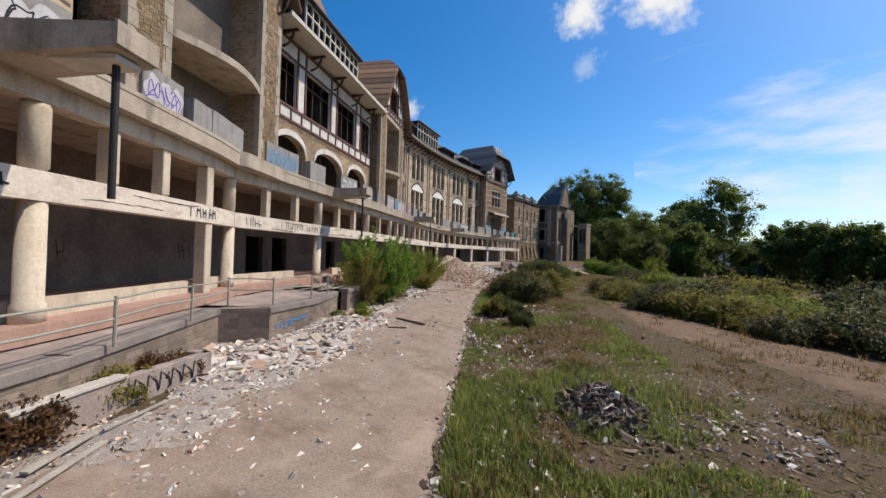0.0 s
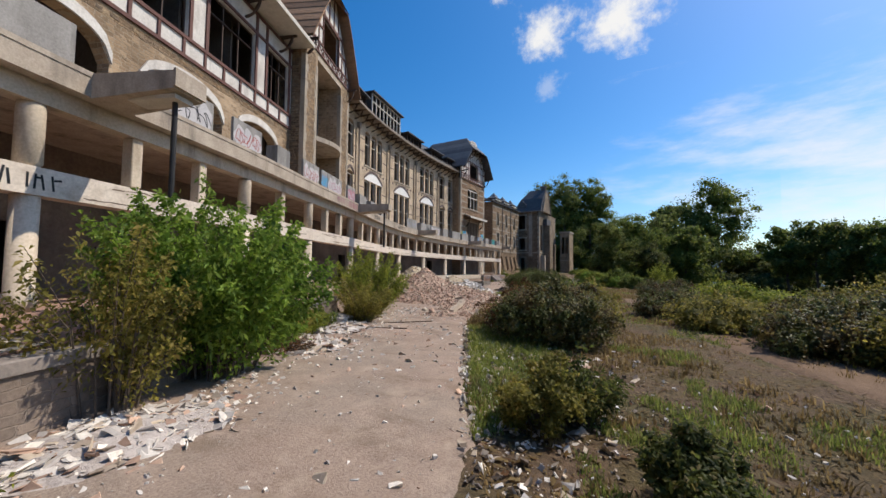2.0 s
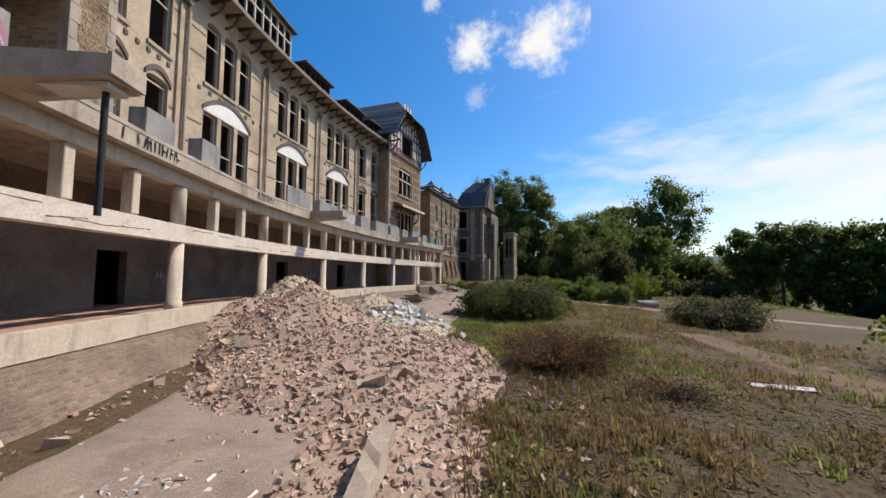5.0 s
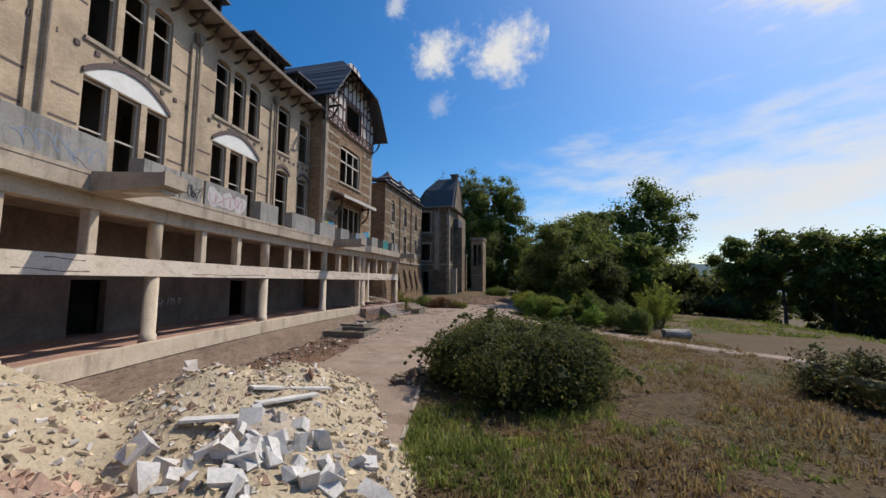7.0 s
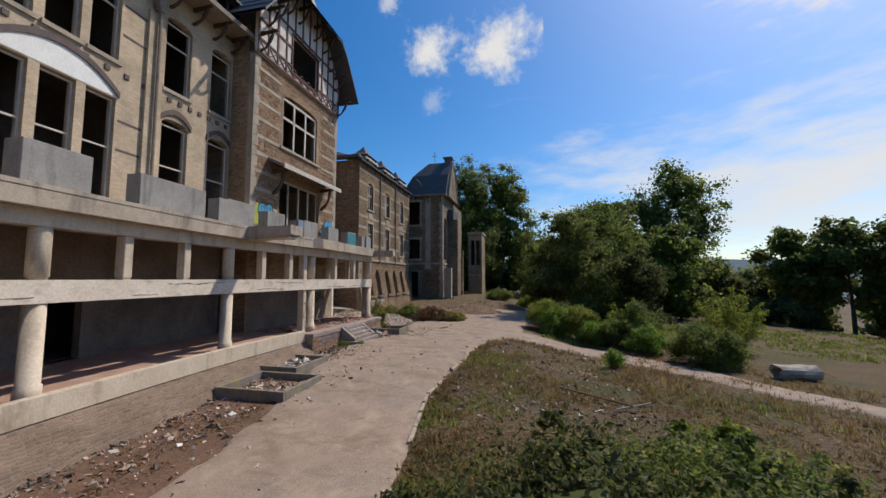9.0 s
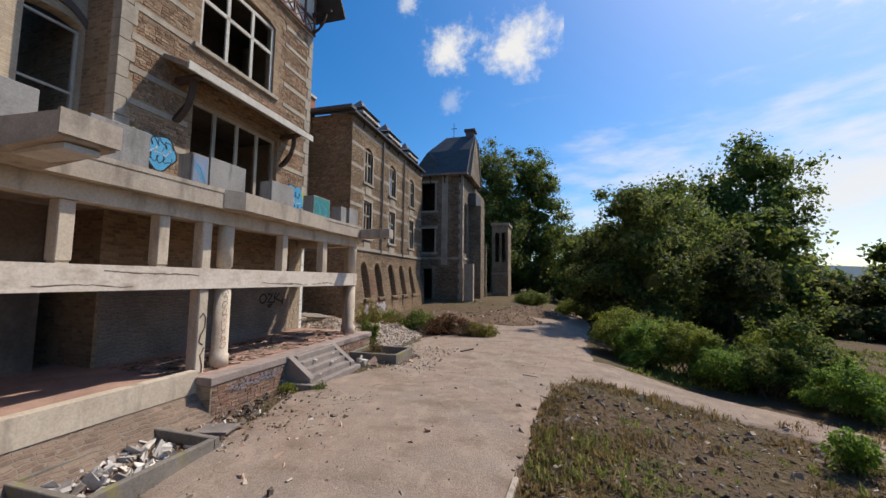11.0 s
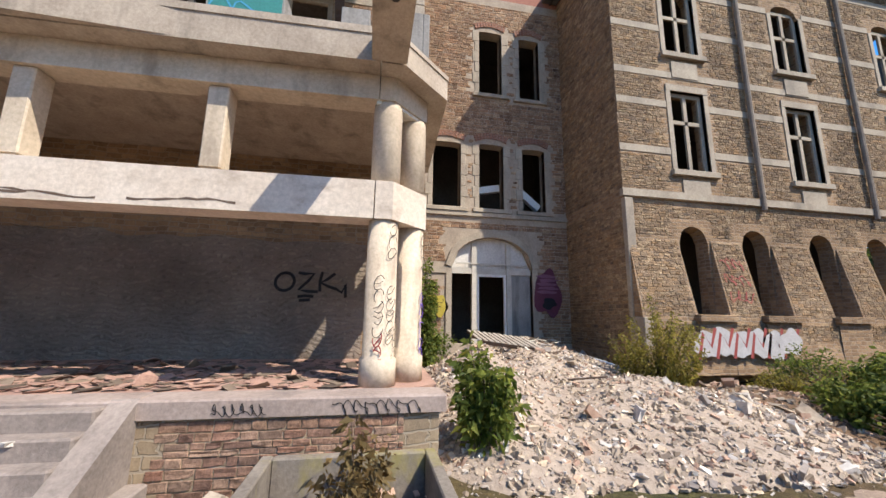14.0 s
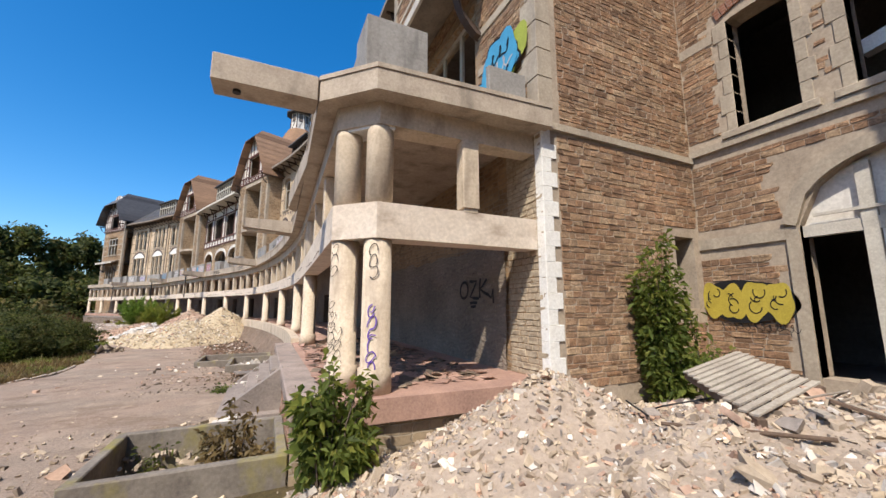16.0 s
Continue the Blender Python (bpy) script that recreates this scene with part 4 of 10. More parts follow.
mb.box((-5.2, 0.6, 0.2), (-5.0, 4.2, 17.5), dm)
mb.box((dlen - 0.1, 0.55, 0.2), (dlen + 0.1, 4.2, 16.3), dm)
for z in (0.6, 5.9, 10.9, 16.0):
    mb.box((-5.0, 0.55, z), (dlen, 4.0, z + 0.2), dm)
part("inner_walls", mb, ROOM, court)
mb = Mesh()
mb.box((-3.0, 0.05, 16.4), (dlen, 0.5, 18.25), dm)
part("parapet_wall", mb, RENDERED, court, "red rendered parapet")
mb = Mesh()
mb.box((-3.0, -0.1, 18.25), (dlen, 0.8, 18.45), dm)
part("coping", mb, FRAME, court)

# ---------- stone wing and tower ----------
WX, WY0, WY1 = -39.4, 89.3, 106.0
wing = thing("stone_wing", "banded rubble stone wing with three dormered bays", "building", kind="structure")
wm = Matrix.Translation((WX, WY0, 0)) @ Matrix.Rotation(radians(90), 4, "Z")
wl_ = WY1 - WY0
bays = [2.9, 8.0, 13.3]
wholes = []
for u in bays:
    wholes += [(u - 0.7, u + 0.7, 7.05, 10.1), (u - 0.7, u + 0.7, 11.65, 14.7, 0.5)]
LOWS = (2.55, 5.05, 7.95, 10.6, 13.3)
for u in LOWS:
    wholes.append((u - 0.55, u + 0.55, 2.1, 5.05, 0.55))
mb = Mesh()
wall(mb, wl_, 0.0, 16.6, 0.5, wholes, wm)
part("wall", mb, STONE, wing, "brown rubble stone wall with pale bands")
mb = Mesh()
for z in (7.6, 9.4, 10.6, 12.5, 14.2, 15.6):
    xs = [0.0] + [v for u in bays for v in (u - 0.9, u + 0.9)] + [wl_]
    if z in (10.6, 15.6):
        xs = [0.0, wl_]
    for xa, xb in zip(xs[::2], xs[1::2]):
        mb.box((xa, -0.025, z), (xb, 0.04, z + 0.25), wm)
mb.box((-0.08, -0.12, 5.95), (wl_, 0.04, 6.2), wm)
part("string_course", mb, DRESSED, wing)
mb = Mesh()
FOOT = [0.0] + [v for u in LOWS for v in (u - 0.6, u + 0.6)] + [wl_]
for xa, xb in zip(FOOT[::2], FOOT[1::2]):
    mb = Mesh()
    top = 4.6 if xb - xa < 2 else 4.2
    bot_a, bot_b = xa + (0.0 if xa == 0 else -0.12), xb + (0.12 if xb < wl_ else 0)
    mb.add([(bot_a, -0.62, 0.3), (bot_b, -0.62, 0.3), (bot_b, 0.02, 0.3), (bot_a, 0.02, 0.3), (xa, -0.5, 2.0), (xb, -0.5, 2.0), (xb - 0.05, -0.02, top), (xa + 0.05, -0.02, top)],
           [(0, 1, 5, 4), (4, 5, 6, 7), (0, 4, 7, 3), (1, 2, 6, 5)], wm)
    part("battered_foot", mb, STONE, wing, "sloping stone foot between the low windows")
for u in LOWS:
    mb = Mesh()
    mb.bevel_box((u - 0.75, -0.72, 1.9), (u + 0.75, 0.1, 2.1), 0.015, wm)
    mb.box((u - 0.68, -0.6, 0.3), (u + 0.68, 0.0, 1.9), wm)
    part("window_apron", mb, STONE, wing)
for u in bays:
    window_frame(wing, wm, u - 0.7, u + 0.7, 7.05, 10.1, 0.12, 2, 0.6, DRESSED, 0.14)
    window_frame(wing, wm, u - 0.7, u + 0.7, 11.65, 14.5, 0.12, 2, 0.55, DRESSED, 0.14)
    sm = Mesh()
    for z, zt in ((7.05, 10.1), (11.65, 14.2)):
        sm.bevel_box((u - 0.95, -0.14, z - 0.2), (u + 0.95, 0.2, z), 0.015, wm)
        for x0, x1 in ((u - 0.88, u - 0.7), (u + 0.7, u + 0.88)):
            sm.box((x0, -0.035, z), (x1, 0.2, zt + 0.05), wm)
        sm.box((u - 0.55, -0.05, z - 1.0), (u + 0.55, 0.1, z - 0.35), wm)
    sm.box((u - 0.88, -0.045, 10.1), (u + 0.88, 0.2, 10.35), wm)
    part("window_surround", sm, DRESSED, wing)
    # wall dormer under a wide flat hood and a small pyramid roof
    dmb = Mesh()
    dmb.box((u - 1.1, -0.03, 16.5), (u + 1.1, 0.9, 17.1), wm)
    part("dormer_wall", dmb, STONE, wing)
    dmb = Mesh()
    dmb.bevel_box((u - 1.8, -0.28, 17.1), (u + 1.5, 1.3, 17.3), 0.03, wm)
    part("dormer_hood", dmb, FRAME, wing, "pale weathered dormer hood")
    dmb = Mesh()
    dmb.box((u - 1.45, 0.0, 17.3), (u + 1.15, 1.2, 17.62), wm)
    part("dormer_attic", dmb, DARKBRICK, wing)
    dmb = Mesh()
    lo = [(u - 1.75, -0.3, 17.6), (u + 1.5, -0.3, 17.6), (u + 1.5, 1.9, 17.6), (u - 1.75, 1.9, 17.6)]
    md = [(u - 0.95, 0.25, 18.05), (u + 0.65, 0.25, 18.05), (u + 0.65, 1.5, 18.05), (u - 0.95, 1.5, 18.05)]
    dmb.add(lo + md + [(u - 0.15, 0.85, 19.0)], [(3, 2, 1, 0)] + [(i, (i + 1) % 4, 4 + (i + 1) % 4, 4 + i) for i in range(4)] + [(4 + i, 4 + (i + 1) % 4, 8) for i in range(4)], wm)
    part("dormer_roof", dmb, SLATE, wing)
    for x in (u - 1.2, u + 1.0):
        bracket(wing, wm, x, 17.02, 0.3, 1.0)
for u in (5.5, 10.7):
    pmb = Mesh()
    pmb.tube(tuple(wm @ Vector((u, -0.14, 5.8))), tuple(wm @ Vector((u, -0.14, 16.2))), 0.09, n=8)
    part("downpipe", pmb, GUTTER, wing)
mb = Mesh()
mb.box((-0.002, 0.5, 0.0), (0.5, 4.2, 16.6), wm)
part("side_wall", mb, STONE, wing)
mb = Mesh()
mb.add([(-0.4, -0.35, 16.6), (wl_, -0.35, 16.6), (wl_, 5, 19.0), (3.0, 5, 19.0), (-0.4, 9, 16.6)], [(0, 1, 2, 3), (0, 3, 4)], wm)
mb.box((-0.4, -0.45, 16.45), (wl_, 0.3, 16.62), wm)
mb.box((-0.75, -0.3, 16.7), (-0.002, 4.2, 16.95), wm)
part("roof", mb, SLATE, wing)
mb = Mesh()
mb.box((0.5, 4.5, 0.0), (wl_, 4.7, 16.4), wm)
for z in (0.8, 6.0, 10.9, 16.2):
    mb.box((0.5, 0.5, z), (wl_, 4.5, z + 0.2), wm)
part("inner_walls", mb, ROOM, wing)

TY, TX0, TX1 = 109.0, -41.2, -35.0
tower = thing("stone_tower", "tall grey stone tower wing with a steep slate roof", "building", kind="structure")
tm = Matrix.Translation((TX0, TY, 0))
tw = TX1 - TX0
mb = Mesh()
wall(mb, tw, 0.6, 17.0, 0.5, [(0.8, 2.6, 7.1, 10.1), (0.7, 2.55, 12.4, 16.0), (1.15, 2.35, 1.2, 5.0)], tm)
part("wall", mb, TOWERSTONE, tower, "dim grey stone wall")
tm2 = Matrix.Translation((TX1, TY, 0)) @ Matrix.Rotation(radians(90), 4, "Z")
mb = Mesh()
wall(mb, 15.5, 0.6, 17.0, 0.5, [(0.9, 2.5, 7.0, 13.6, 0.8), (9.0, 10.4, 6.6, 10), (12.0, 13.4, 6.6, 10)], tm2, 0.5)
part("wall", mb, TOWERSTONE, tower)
mb = Mesh()
for fm, ln_ in ((tm, tw), (tm2, 16.0)):
    mb.box((-0.08, -0.1, 6.2), (ln_ + 0.08, 0.02, 6.45), fm)
    for k in range(26):
        a = 0.5 if k % 2 else 0.32
        for x0, x1 in ((-0.02 if fm is tm else 0.12, a), (ln_ - a, ln_ + 0.02)):
            mb.box((x0, -0.03, 0.7 + k * 0.62), (x1, 0.1, 1.28 + k * 0.62), fm)
mb.box((3.5, -0.04, 5.5), (4.3, 0.05, 16.8), tm)
for c, d in ((7.1, 10.1), (12.4, 16.0)):
    for x in (0.5, 2.6):
        mb.box((x, -0.03, c), (x + 0.2, 0.05, d), tm)
    for z in (c - 0.25, d):
        mb.box((0.6, -0.05, z), (3.0, 0.05, z + 0.25), tm)
part("dressings", mb, DRESSED, tower)
mb = Mesh()
mb.box((4.0, -1.6, 0.6), (7.0, 0.0, 13.6), tm2)
mb.box((10.8, -1.2, 0.6), (11.6, 0.0, 9.0), tm2)
part("buttress", mb, TOWERSTONE, tower)
mb = Mesh()
mb.box((-0.2, -1.4, 0.5), (0.6, -0.3, 5.6), tm2)
part("buttress", mb, DRESSED, tower)
mb = Mesh()
z0, z1 = 17.0, 22.9
A = [(TX0 - 0.5, TY - 0.6, z0), (TX1 + 0.6, TY - 0.6, z0), (TX1 + 0.6, TY + 8.5, z0), (TX0 - 0.5, TY + 8.5, z0)]
B_ = [(TX0 + 3.2, TY + 2.9, z1), (TX1 + 0.9, TY + 2.9, z1), (TX1 + 0.9, TY + 5.2, z1), (TX0 + 3.2, TY + 5.2, z1)]
mid_ = [tuple(a_ + (b_ - a_) * 0.45 + (0.75 if i == 2 else 0) for i, (a_, b_) in enumerate(zip(p, q))) for p, q in zip(A, B_)]
mb.add(A + mid_ + B_, [(0, 1, 5, 4), (1, 2, 6, 5), (2, 3, 7, 6), (3, 0, 4, 7), (4, 5, 9, 8), (5, 6, 10, 9), (6, 7, 11, 10), (7, 4, 8, 11), (8, 9, 10, 11), (3, 2, 1, 0)])
mb.box((3.5, -1.0, 13.6), (7.3, 1.0, 15.2), tm2)
part("roof", mb, SLATE, tower, "steep dark slate roof")
mb = Mesh()
mb.prism([(0.5, 16.9), (3.0, 22.2), (5.2, 22.2), (7.8, 16.9)], -0.85, -0.35, tm2)
part("gable", mb, TOWERSTONE, tower, "stone gable on the tower's side")
mb = Mesh()
for (xa, za), (xb, zb) in (((0.2, 16.6), (2.9, 22.3)), ((5.3, 22.3), (8.1, 16.6))):
    mb.prism([(xa, za), (xb, zb), (xb, zb + 0.4), (xa, za + 0.4)], -1.0, -0.25, tm2)
mb.box((-0.5, -0.75, 16.75), (tw + 0.7, 0.1, 16.98), tm)
mb.box((-0.4, -0.6, 16.5), (0.2, 0.1, 16.75), tm)
part("eave", mb, GUTTER, tower, "pale weathered eave boards")
for x in (0.2, 2.0, 3.9, 5.9):
    bracket(tower, tm, x, 16.7, 0.6, 0.8)
mb = Mesh()
mb.box((TX1 - 0.3, TY + 2.7, 21.4), (TX1 + 0.8, TY + 3.9, 23.5))
mb.box((TX1 - 0.5, TY + 2.5, 23.5), (TX1 + 1.0, TY + 4.1, 23.75))
part("chimney", mb, DARKBRICK, tower)
mb = Mesh()
mb.prism([(0.5, 17.6), (0.5, 18.6), (1.7, 20.0), (2.9, 18.6), (2.9, 17.6)], -0.2, 2.4, tm)
part("dormer_roof", mb, SLATE, tower)
mb = Mesh()
mb.tube((TX0 + 4.2, TY + 3, 22.85), (TX0 + 4.2, TY + 3, 24.9), 0.04, n=6)
mb.box((TX0 + 3.8, TY + 2.97, 24.1), (TX0 + 4.6, TY + 3.03, 24.16))
part("finial", mb, IRON, tower)
mb = Mesh()
mb.box((-3, 5.0, 0.6), (tw - 0.5, 5.2, 17), tm)
mb.box((-3, 0.0, 0.6), (-0.3, 5.2, 17), tm)
mb.box((tw - 4.2, 5.2, 0.6), (tw - 4.0, 16, 17), tm)
mb.box((tw - 4.0, 15.8, 0.6), (tw - 0.5, 16, 17), tm)
mb.box((0.5, 0.5, 5.6), (tw - 0.5, 5, 5.8), tm)
mb.box((0.5, 0.5, 10.8), (tw - 0.5, 5, 11.0), tm)
mb.box((0.5, 0.5, 16.5), (tw - 0.5, 15.5, 16.7), tm)
part("inner_walls", mb, ROOM, tower)
annex = thing("stone_annex", "low stone bay beyond the tower with tall mullioned windows", "building", kind="structure")
am = Matrix.Translation((-33.6, 125.0, 0))
mb = Mesh()
wall(mb, 2.6, 0.0, 12.6, 0.4, [(0.5, 1.2, 6.6, 11.4), (1.5, 2.2, 6.6, 11.4)], am)
mb.box((0, 0.4, 0), (0.4, 5, 12.6), am)
mb.box((2.2, 0.4, 0), (2.6, 5, 12.6), am)
mb.box((0.4, 4.6, 0), (2.2, 5, 12.6), am)
part("wall", mb, GREYSTONE, annex)
mb = Mesh()
mb.box((-0.2, -0.2, 12.6), (2.8, 5.2, 13.0), am)
mb.box((-0.1, -0.15, 4.6), (2.7, 0.02, 4.9), am)
part("cornice", mb, DRESSED, annex)

# ---------- ground ----------
def ground_material():
    m, nt, b = node_material("rough ground", 0.95)
    big = tex(nt, "noise", 0.16, 5, 0.6)
    mid = tex(nt, "noise", 0.9, 5, 0.65)
    fine = tex(nt, "noise", 9, 6, 0.75)
    dirt = ramp(nt, fine, [(0.3, (0.055, 0.035, 0.02)), (0.7, (0.19, 0.122, 0.072))])
    dry = ramp(nt, fine, [(0.3, (0.055, 0.04, 0.018)), (0.7, (0.165, 0.115, 0.05))])
    green = ramp(nt, fine, [(0.3, (0.025, 0.03, 0.01)), (0.7, (0.10, 0.105, 0.03))])
    c = mix(nt, ramp(nt, mid, [(0.42, (0, 0, 0)), (0.62, (1, 1, 1))]), dirt, dry)
    c = mix(nt, ramp(nt, big, [(0.52, (0, 0, 0)), (0.66, (0.8, 0.8, 0.8))]), c, green)
    nt.links.new(c, b.inputs["Base Color"])
    bump(nt, b, fine, 1.0, 0.08)
    return m


def road_material():
    m, nt, b = node_material("dusty concrete path", 0.9)
    big = tex(nt, "noise", 0.35, 5, 0.6)
    mid = tex(nt, "noise", 1.4, 6, 0.7)
    fine = tex(nt, "noise", 26, 6, 0.75)
    grey = ramp(nt, mid, [(0.3, (0.205, 0.15, 0.112)), (0.7, (0.335, 0.252, 0.19))])
    red = ramp(nt, mid, [(0.3, (0.24, 0.15, 0.107)), (0.7, (0.37, 0.258, 0.188))])
    c = mix(nt, ramp(nt, big, [(0.40, (0.15, 0.15, 0.15)), (0.56, (1, 1, 1))]), grey, red)
    c = mix(nt, 0.38, c, ramp(nt, fine, [(0.35, (0.10, 0.075, 0.055)), (0.65, (0.50, 0.42, 0.34))]))
    dirt = tex(nt, "noise", 0.55, 7, 0.72, (1, 1.6, 1))
    c = mix(nt, ramp(nt, dirt, [(0.50, (0, 0, 0)), (0.66, (0.75, 0.75, 0.75))]), c, (0.17, 0.115, 0.075))
    pale = tex(nt, "noise", 0.9, 6, 0.7, (1.5, 1, 1))
    c = mix(nt, ramp(nt, pale, [(0.54, (0, 0, 0)), (0.68, (0.6, 0.6, 0.6))]), c, (0.43, 0.33, 0.245))
    nt.links.new(c, b.inputs["Base Color"])
    bump(nt, b, fine, 0.7, 0.03)
    return m


GROUND, ROAD = ground_material(), road_material()


def bumpy(x, y):
    return 0.10 * noise.noise((x * 0.35, y * 0.35, 0)) + 0.05 * noise.noise((x * 1.3, y * 1.3, 3))


def axis_steps(lo, hi, near0, near1, fine, coarse):
    v, out = lo, []
    while v < hi:
        out.append(v)
        d = max(0, near0 - v, v - near1)
        v += fine if d == 0 else min(coarse, fine + d * 0.35)
    return out + [hi]


PLANTER = (-33.86, -31.5, 80.1, 82.15)  # sunk planter beside the steps
gx, gy = axis_steps(-900, 1500, -45, 6, 0.5, 120), axis_steps(-900, 1700, -2, 112, 0.5, 120)
gx, gy = sorted(gx + [PLANTER[0] + 0.07, PLANTER[1] - 0.07]), sorted(gy + [PLANTER[2] + 0.07, PLANTER[3] - 0.07])
gv = [(x, y, ground_z(x, y) + bumpy(x, y)) for y in gy for x in gx]
nx = len(gx)
gf = [(j * nx + i, j * nx + i + 1, (j + 1) * nx + i + 1, (j + 1) * nx + i) for j in range(len(gy) - 1) for i in range(nx - 1)
      if not (PLANTER[0] < gx[i] and gx[i + 1] < PLANTER[1] and PLANTER[2] < gy[j] and gy[j + 1] < PLANTER[3])]
gm = Mesh()
gm.v, gm.f = gv, gf
solo("ground", gm, GROUND, "dry grassy ground with bare brown earth", "ground", kind="structure", smooth=True)


def strip(name, left, right, lift, label, category, mat, seed):
    """A path between two edges, draped over the ground, with ragged sides."""
    mb = Mesh()
    rows = 14
    lp, rp = [], []
    for pts, out in ((left, lp), (right, rp)):
        for (x0, y0), (x1, y1) in zip(pts, pts[1:]):
            k = max(1, int(math.hypot(x1 - x0, y1 - y0) / 0.45))
            out += [(x0 + (x1 - x0) * i / k, y0 + (y1 - y0) * i / k) for i in range(k)]
        out.append(pts[-1])
    n = max(len(lp), len(rp))
    lp = [lp[int(i * (len(lp) - 1) / (n - 1))] for i in range(n)]
    rp = [rp[int(i * (len(rp) - 1) / (n - 1))] for i in range(n)]
    for i in range(n):
        for j in range(rows + 1):
            f = j / rows
            e = 0.22 * noise.noise((i * 0.31, seed, 0)) * (1 - f) + 0.22 * noise.noise((i * 0.31, seed, 9)) * f
            near = math.hypot(lp[i][0] + 31.4, lp[i][1] - 81.1) < 2.6
            x = lp[i][0] + (rp[i][0] - lp[i][0]) * f + (0 if near else e)
            y = lp[i][1] + (rp[i][1] - lp[i][1]) * f
            edge = min(j, rows - j)
            mb.v.append((x, y, ground_z(x, y) + (bumpy(x, y) if edge == 0 else max(bumpy(x, y) * 0.6, 0.03 + 0.2 * bumpy(x, y))) + (lift if edge else -0.03)))
    w = rows + 1
    mb.f += [(i * w + j, i * w + j + 1, (i + 1) * w + j + 1, (i + 1) * w + j) for i in range(n - 1) for j in range(rows)]
    return solo(name, mb, mat, label, category, kind="structure", smooth=True)


strip("road", [at(s, -2.4) for s in np.arange(-14, 32, 2)] + [at(s, -3.0) for s in np.arange(34, 46, 2)] + [(-29.9, 56), (-30.1, 59), (-30.3, 62), (-31.0, 65.2), (-32.3, 69.2), (-32.7, 71), (-33.4, 76.5), (-32.2, 79.2), (-31.42, 80.0), (-31.42, 82.2), (-33.0, 83.2), (-33.0, 90), (-28.5, 100), (-23.5, 118), (-21.5, 136)],
      [(2.5, -2), (-0.5, 3.0), (-3.5, 7.8), (-7.7, 15.6), (-11.5, 22.5), (-15.9, 31.2), (-19.3, 40), (-22.6, 50), (-24.8, 60.8), (-25.8, 67.5), (-25.0, 76.5), (-22.5, 82), (-22.3, 90), (-20.9, 103), (-20.0, 118), (-19.0, 136)],
      0.05, "dusty cracked concrete path with red brick dust", "path", ROAD, 1)
strip("track", [(-26.0, 79.2), (-22.6, 80.0), (-20, 79.7), (-17.5, 77.9), (-15.3, 75.7), (-12.5, 71.8), (-8.8, 68.7), (0, 63.5), (14, 57)],
      [(-26.0, 84.0), (-22.0, 84.4), (-18.9, 82.2), (-16.6, 80.2), (-13.2, 76.8), (-11.4, 73.9), (-7.9, 70.1), (0, 65.2), (14, 59)], 0.042, "pale gravel side track through the grass", "path", ROAD, 4)


EARTH = plain("bare brown earth", (0.215, 0.135, 0.08), (0.115, 0.07, 0.043), 0.95, 0.7, 12, 0.9, dist=0.05)
SOIL = plain("dark reddish soil", (0.21, 0.12, 0.075), (0.09, 0.05, 0.034), 0.96, 0.9, 10, 1.0, dist=0.06)
strip("soil_strip", [at(s, -1.15) for s in np.arange(34, 67, 2)], [at(s, -3.2) for s in np.arange(34, 46, 2)] + [(-29.7, 56), (-29.9, 59), (-30.1, 62), (-30.8, 65.2), (-32.1, 69.2), (-32.5, 71)],
      0.02, "bare reddish soil with rubble before the gallery footing", "soil", SOIL, 11)
strip("dirt_track", [(9, 15), (2.5, 19.5), (-3, 25), (-7.5, 36), (-10, 46), (-11.5, 54)], [(11, 22), (5, 25.5), (0, 29), (-4.5, 36), (-8, 47), (-9.8, 54)], 0.03, "bare brown dirt track across the lawn", "track", EARTH, 7)


# ---------- foliage ----------
def leaf_material(name, light, dark, dry=None):
    m, nt, b = node_material(name, 0.6)
    c = ramp(nt, rand(nt, True), [(0.0, dark), (0.75, light), (1.0, dry or light)])
    big = tex(nt, "noise", 0.8, 3)
    c = mix(nt, 1.0, c, ramp(nt, big, [(0.3, (0.7, 0.75, 0.7)), (0.7, (1.25, 1.2, 1.1))]), "MULTIPLY")
    nt.links.new(c, b.inputs["Base Color"])
    tr = nt.nodes.new("ShaderNodeBsdfTranslucent")
    nt.links.new(c, tr.inputs[0])
    ms = nt.nodes.new("ShaderNodeMixShader")
    ms.inputs[0].default_value = 0.58
    out = nt.nodes["Material Output"]
    nt.links.new(b.outputs[0], ms.inputs[1])
    nt.links.new(tr.outputs[0], ms.inputs[2])
    nt.links.new(ms.outputs[0], out.inputs[0])
    return m


LEAF = leaf_material("green leaves", (0.2, 0.25, 0.055), (0.075, 0.105, 0.024), (0.3, 0.3, 0.07))
DARKLEAF = leaf_material("dark leaves", (0.125, 0.145, 0.038), (0.042, 0.052, 0.016), (0.20, 0.16, 0.06))


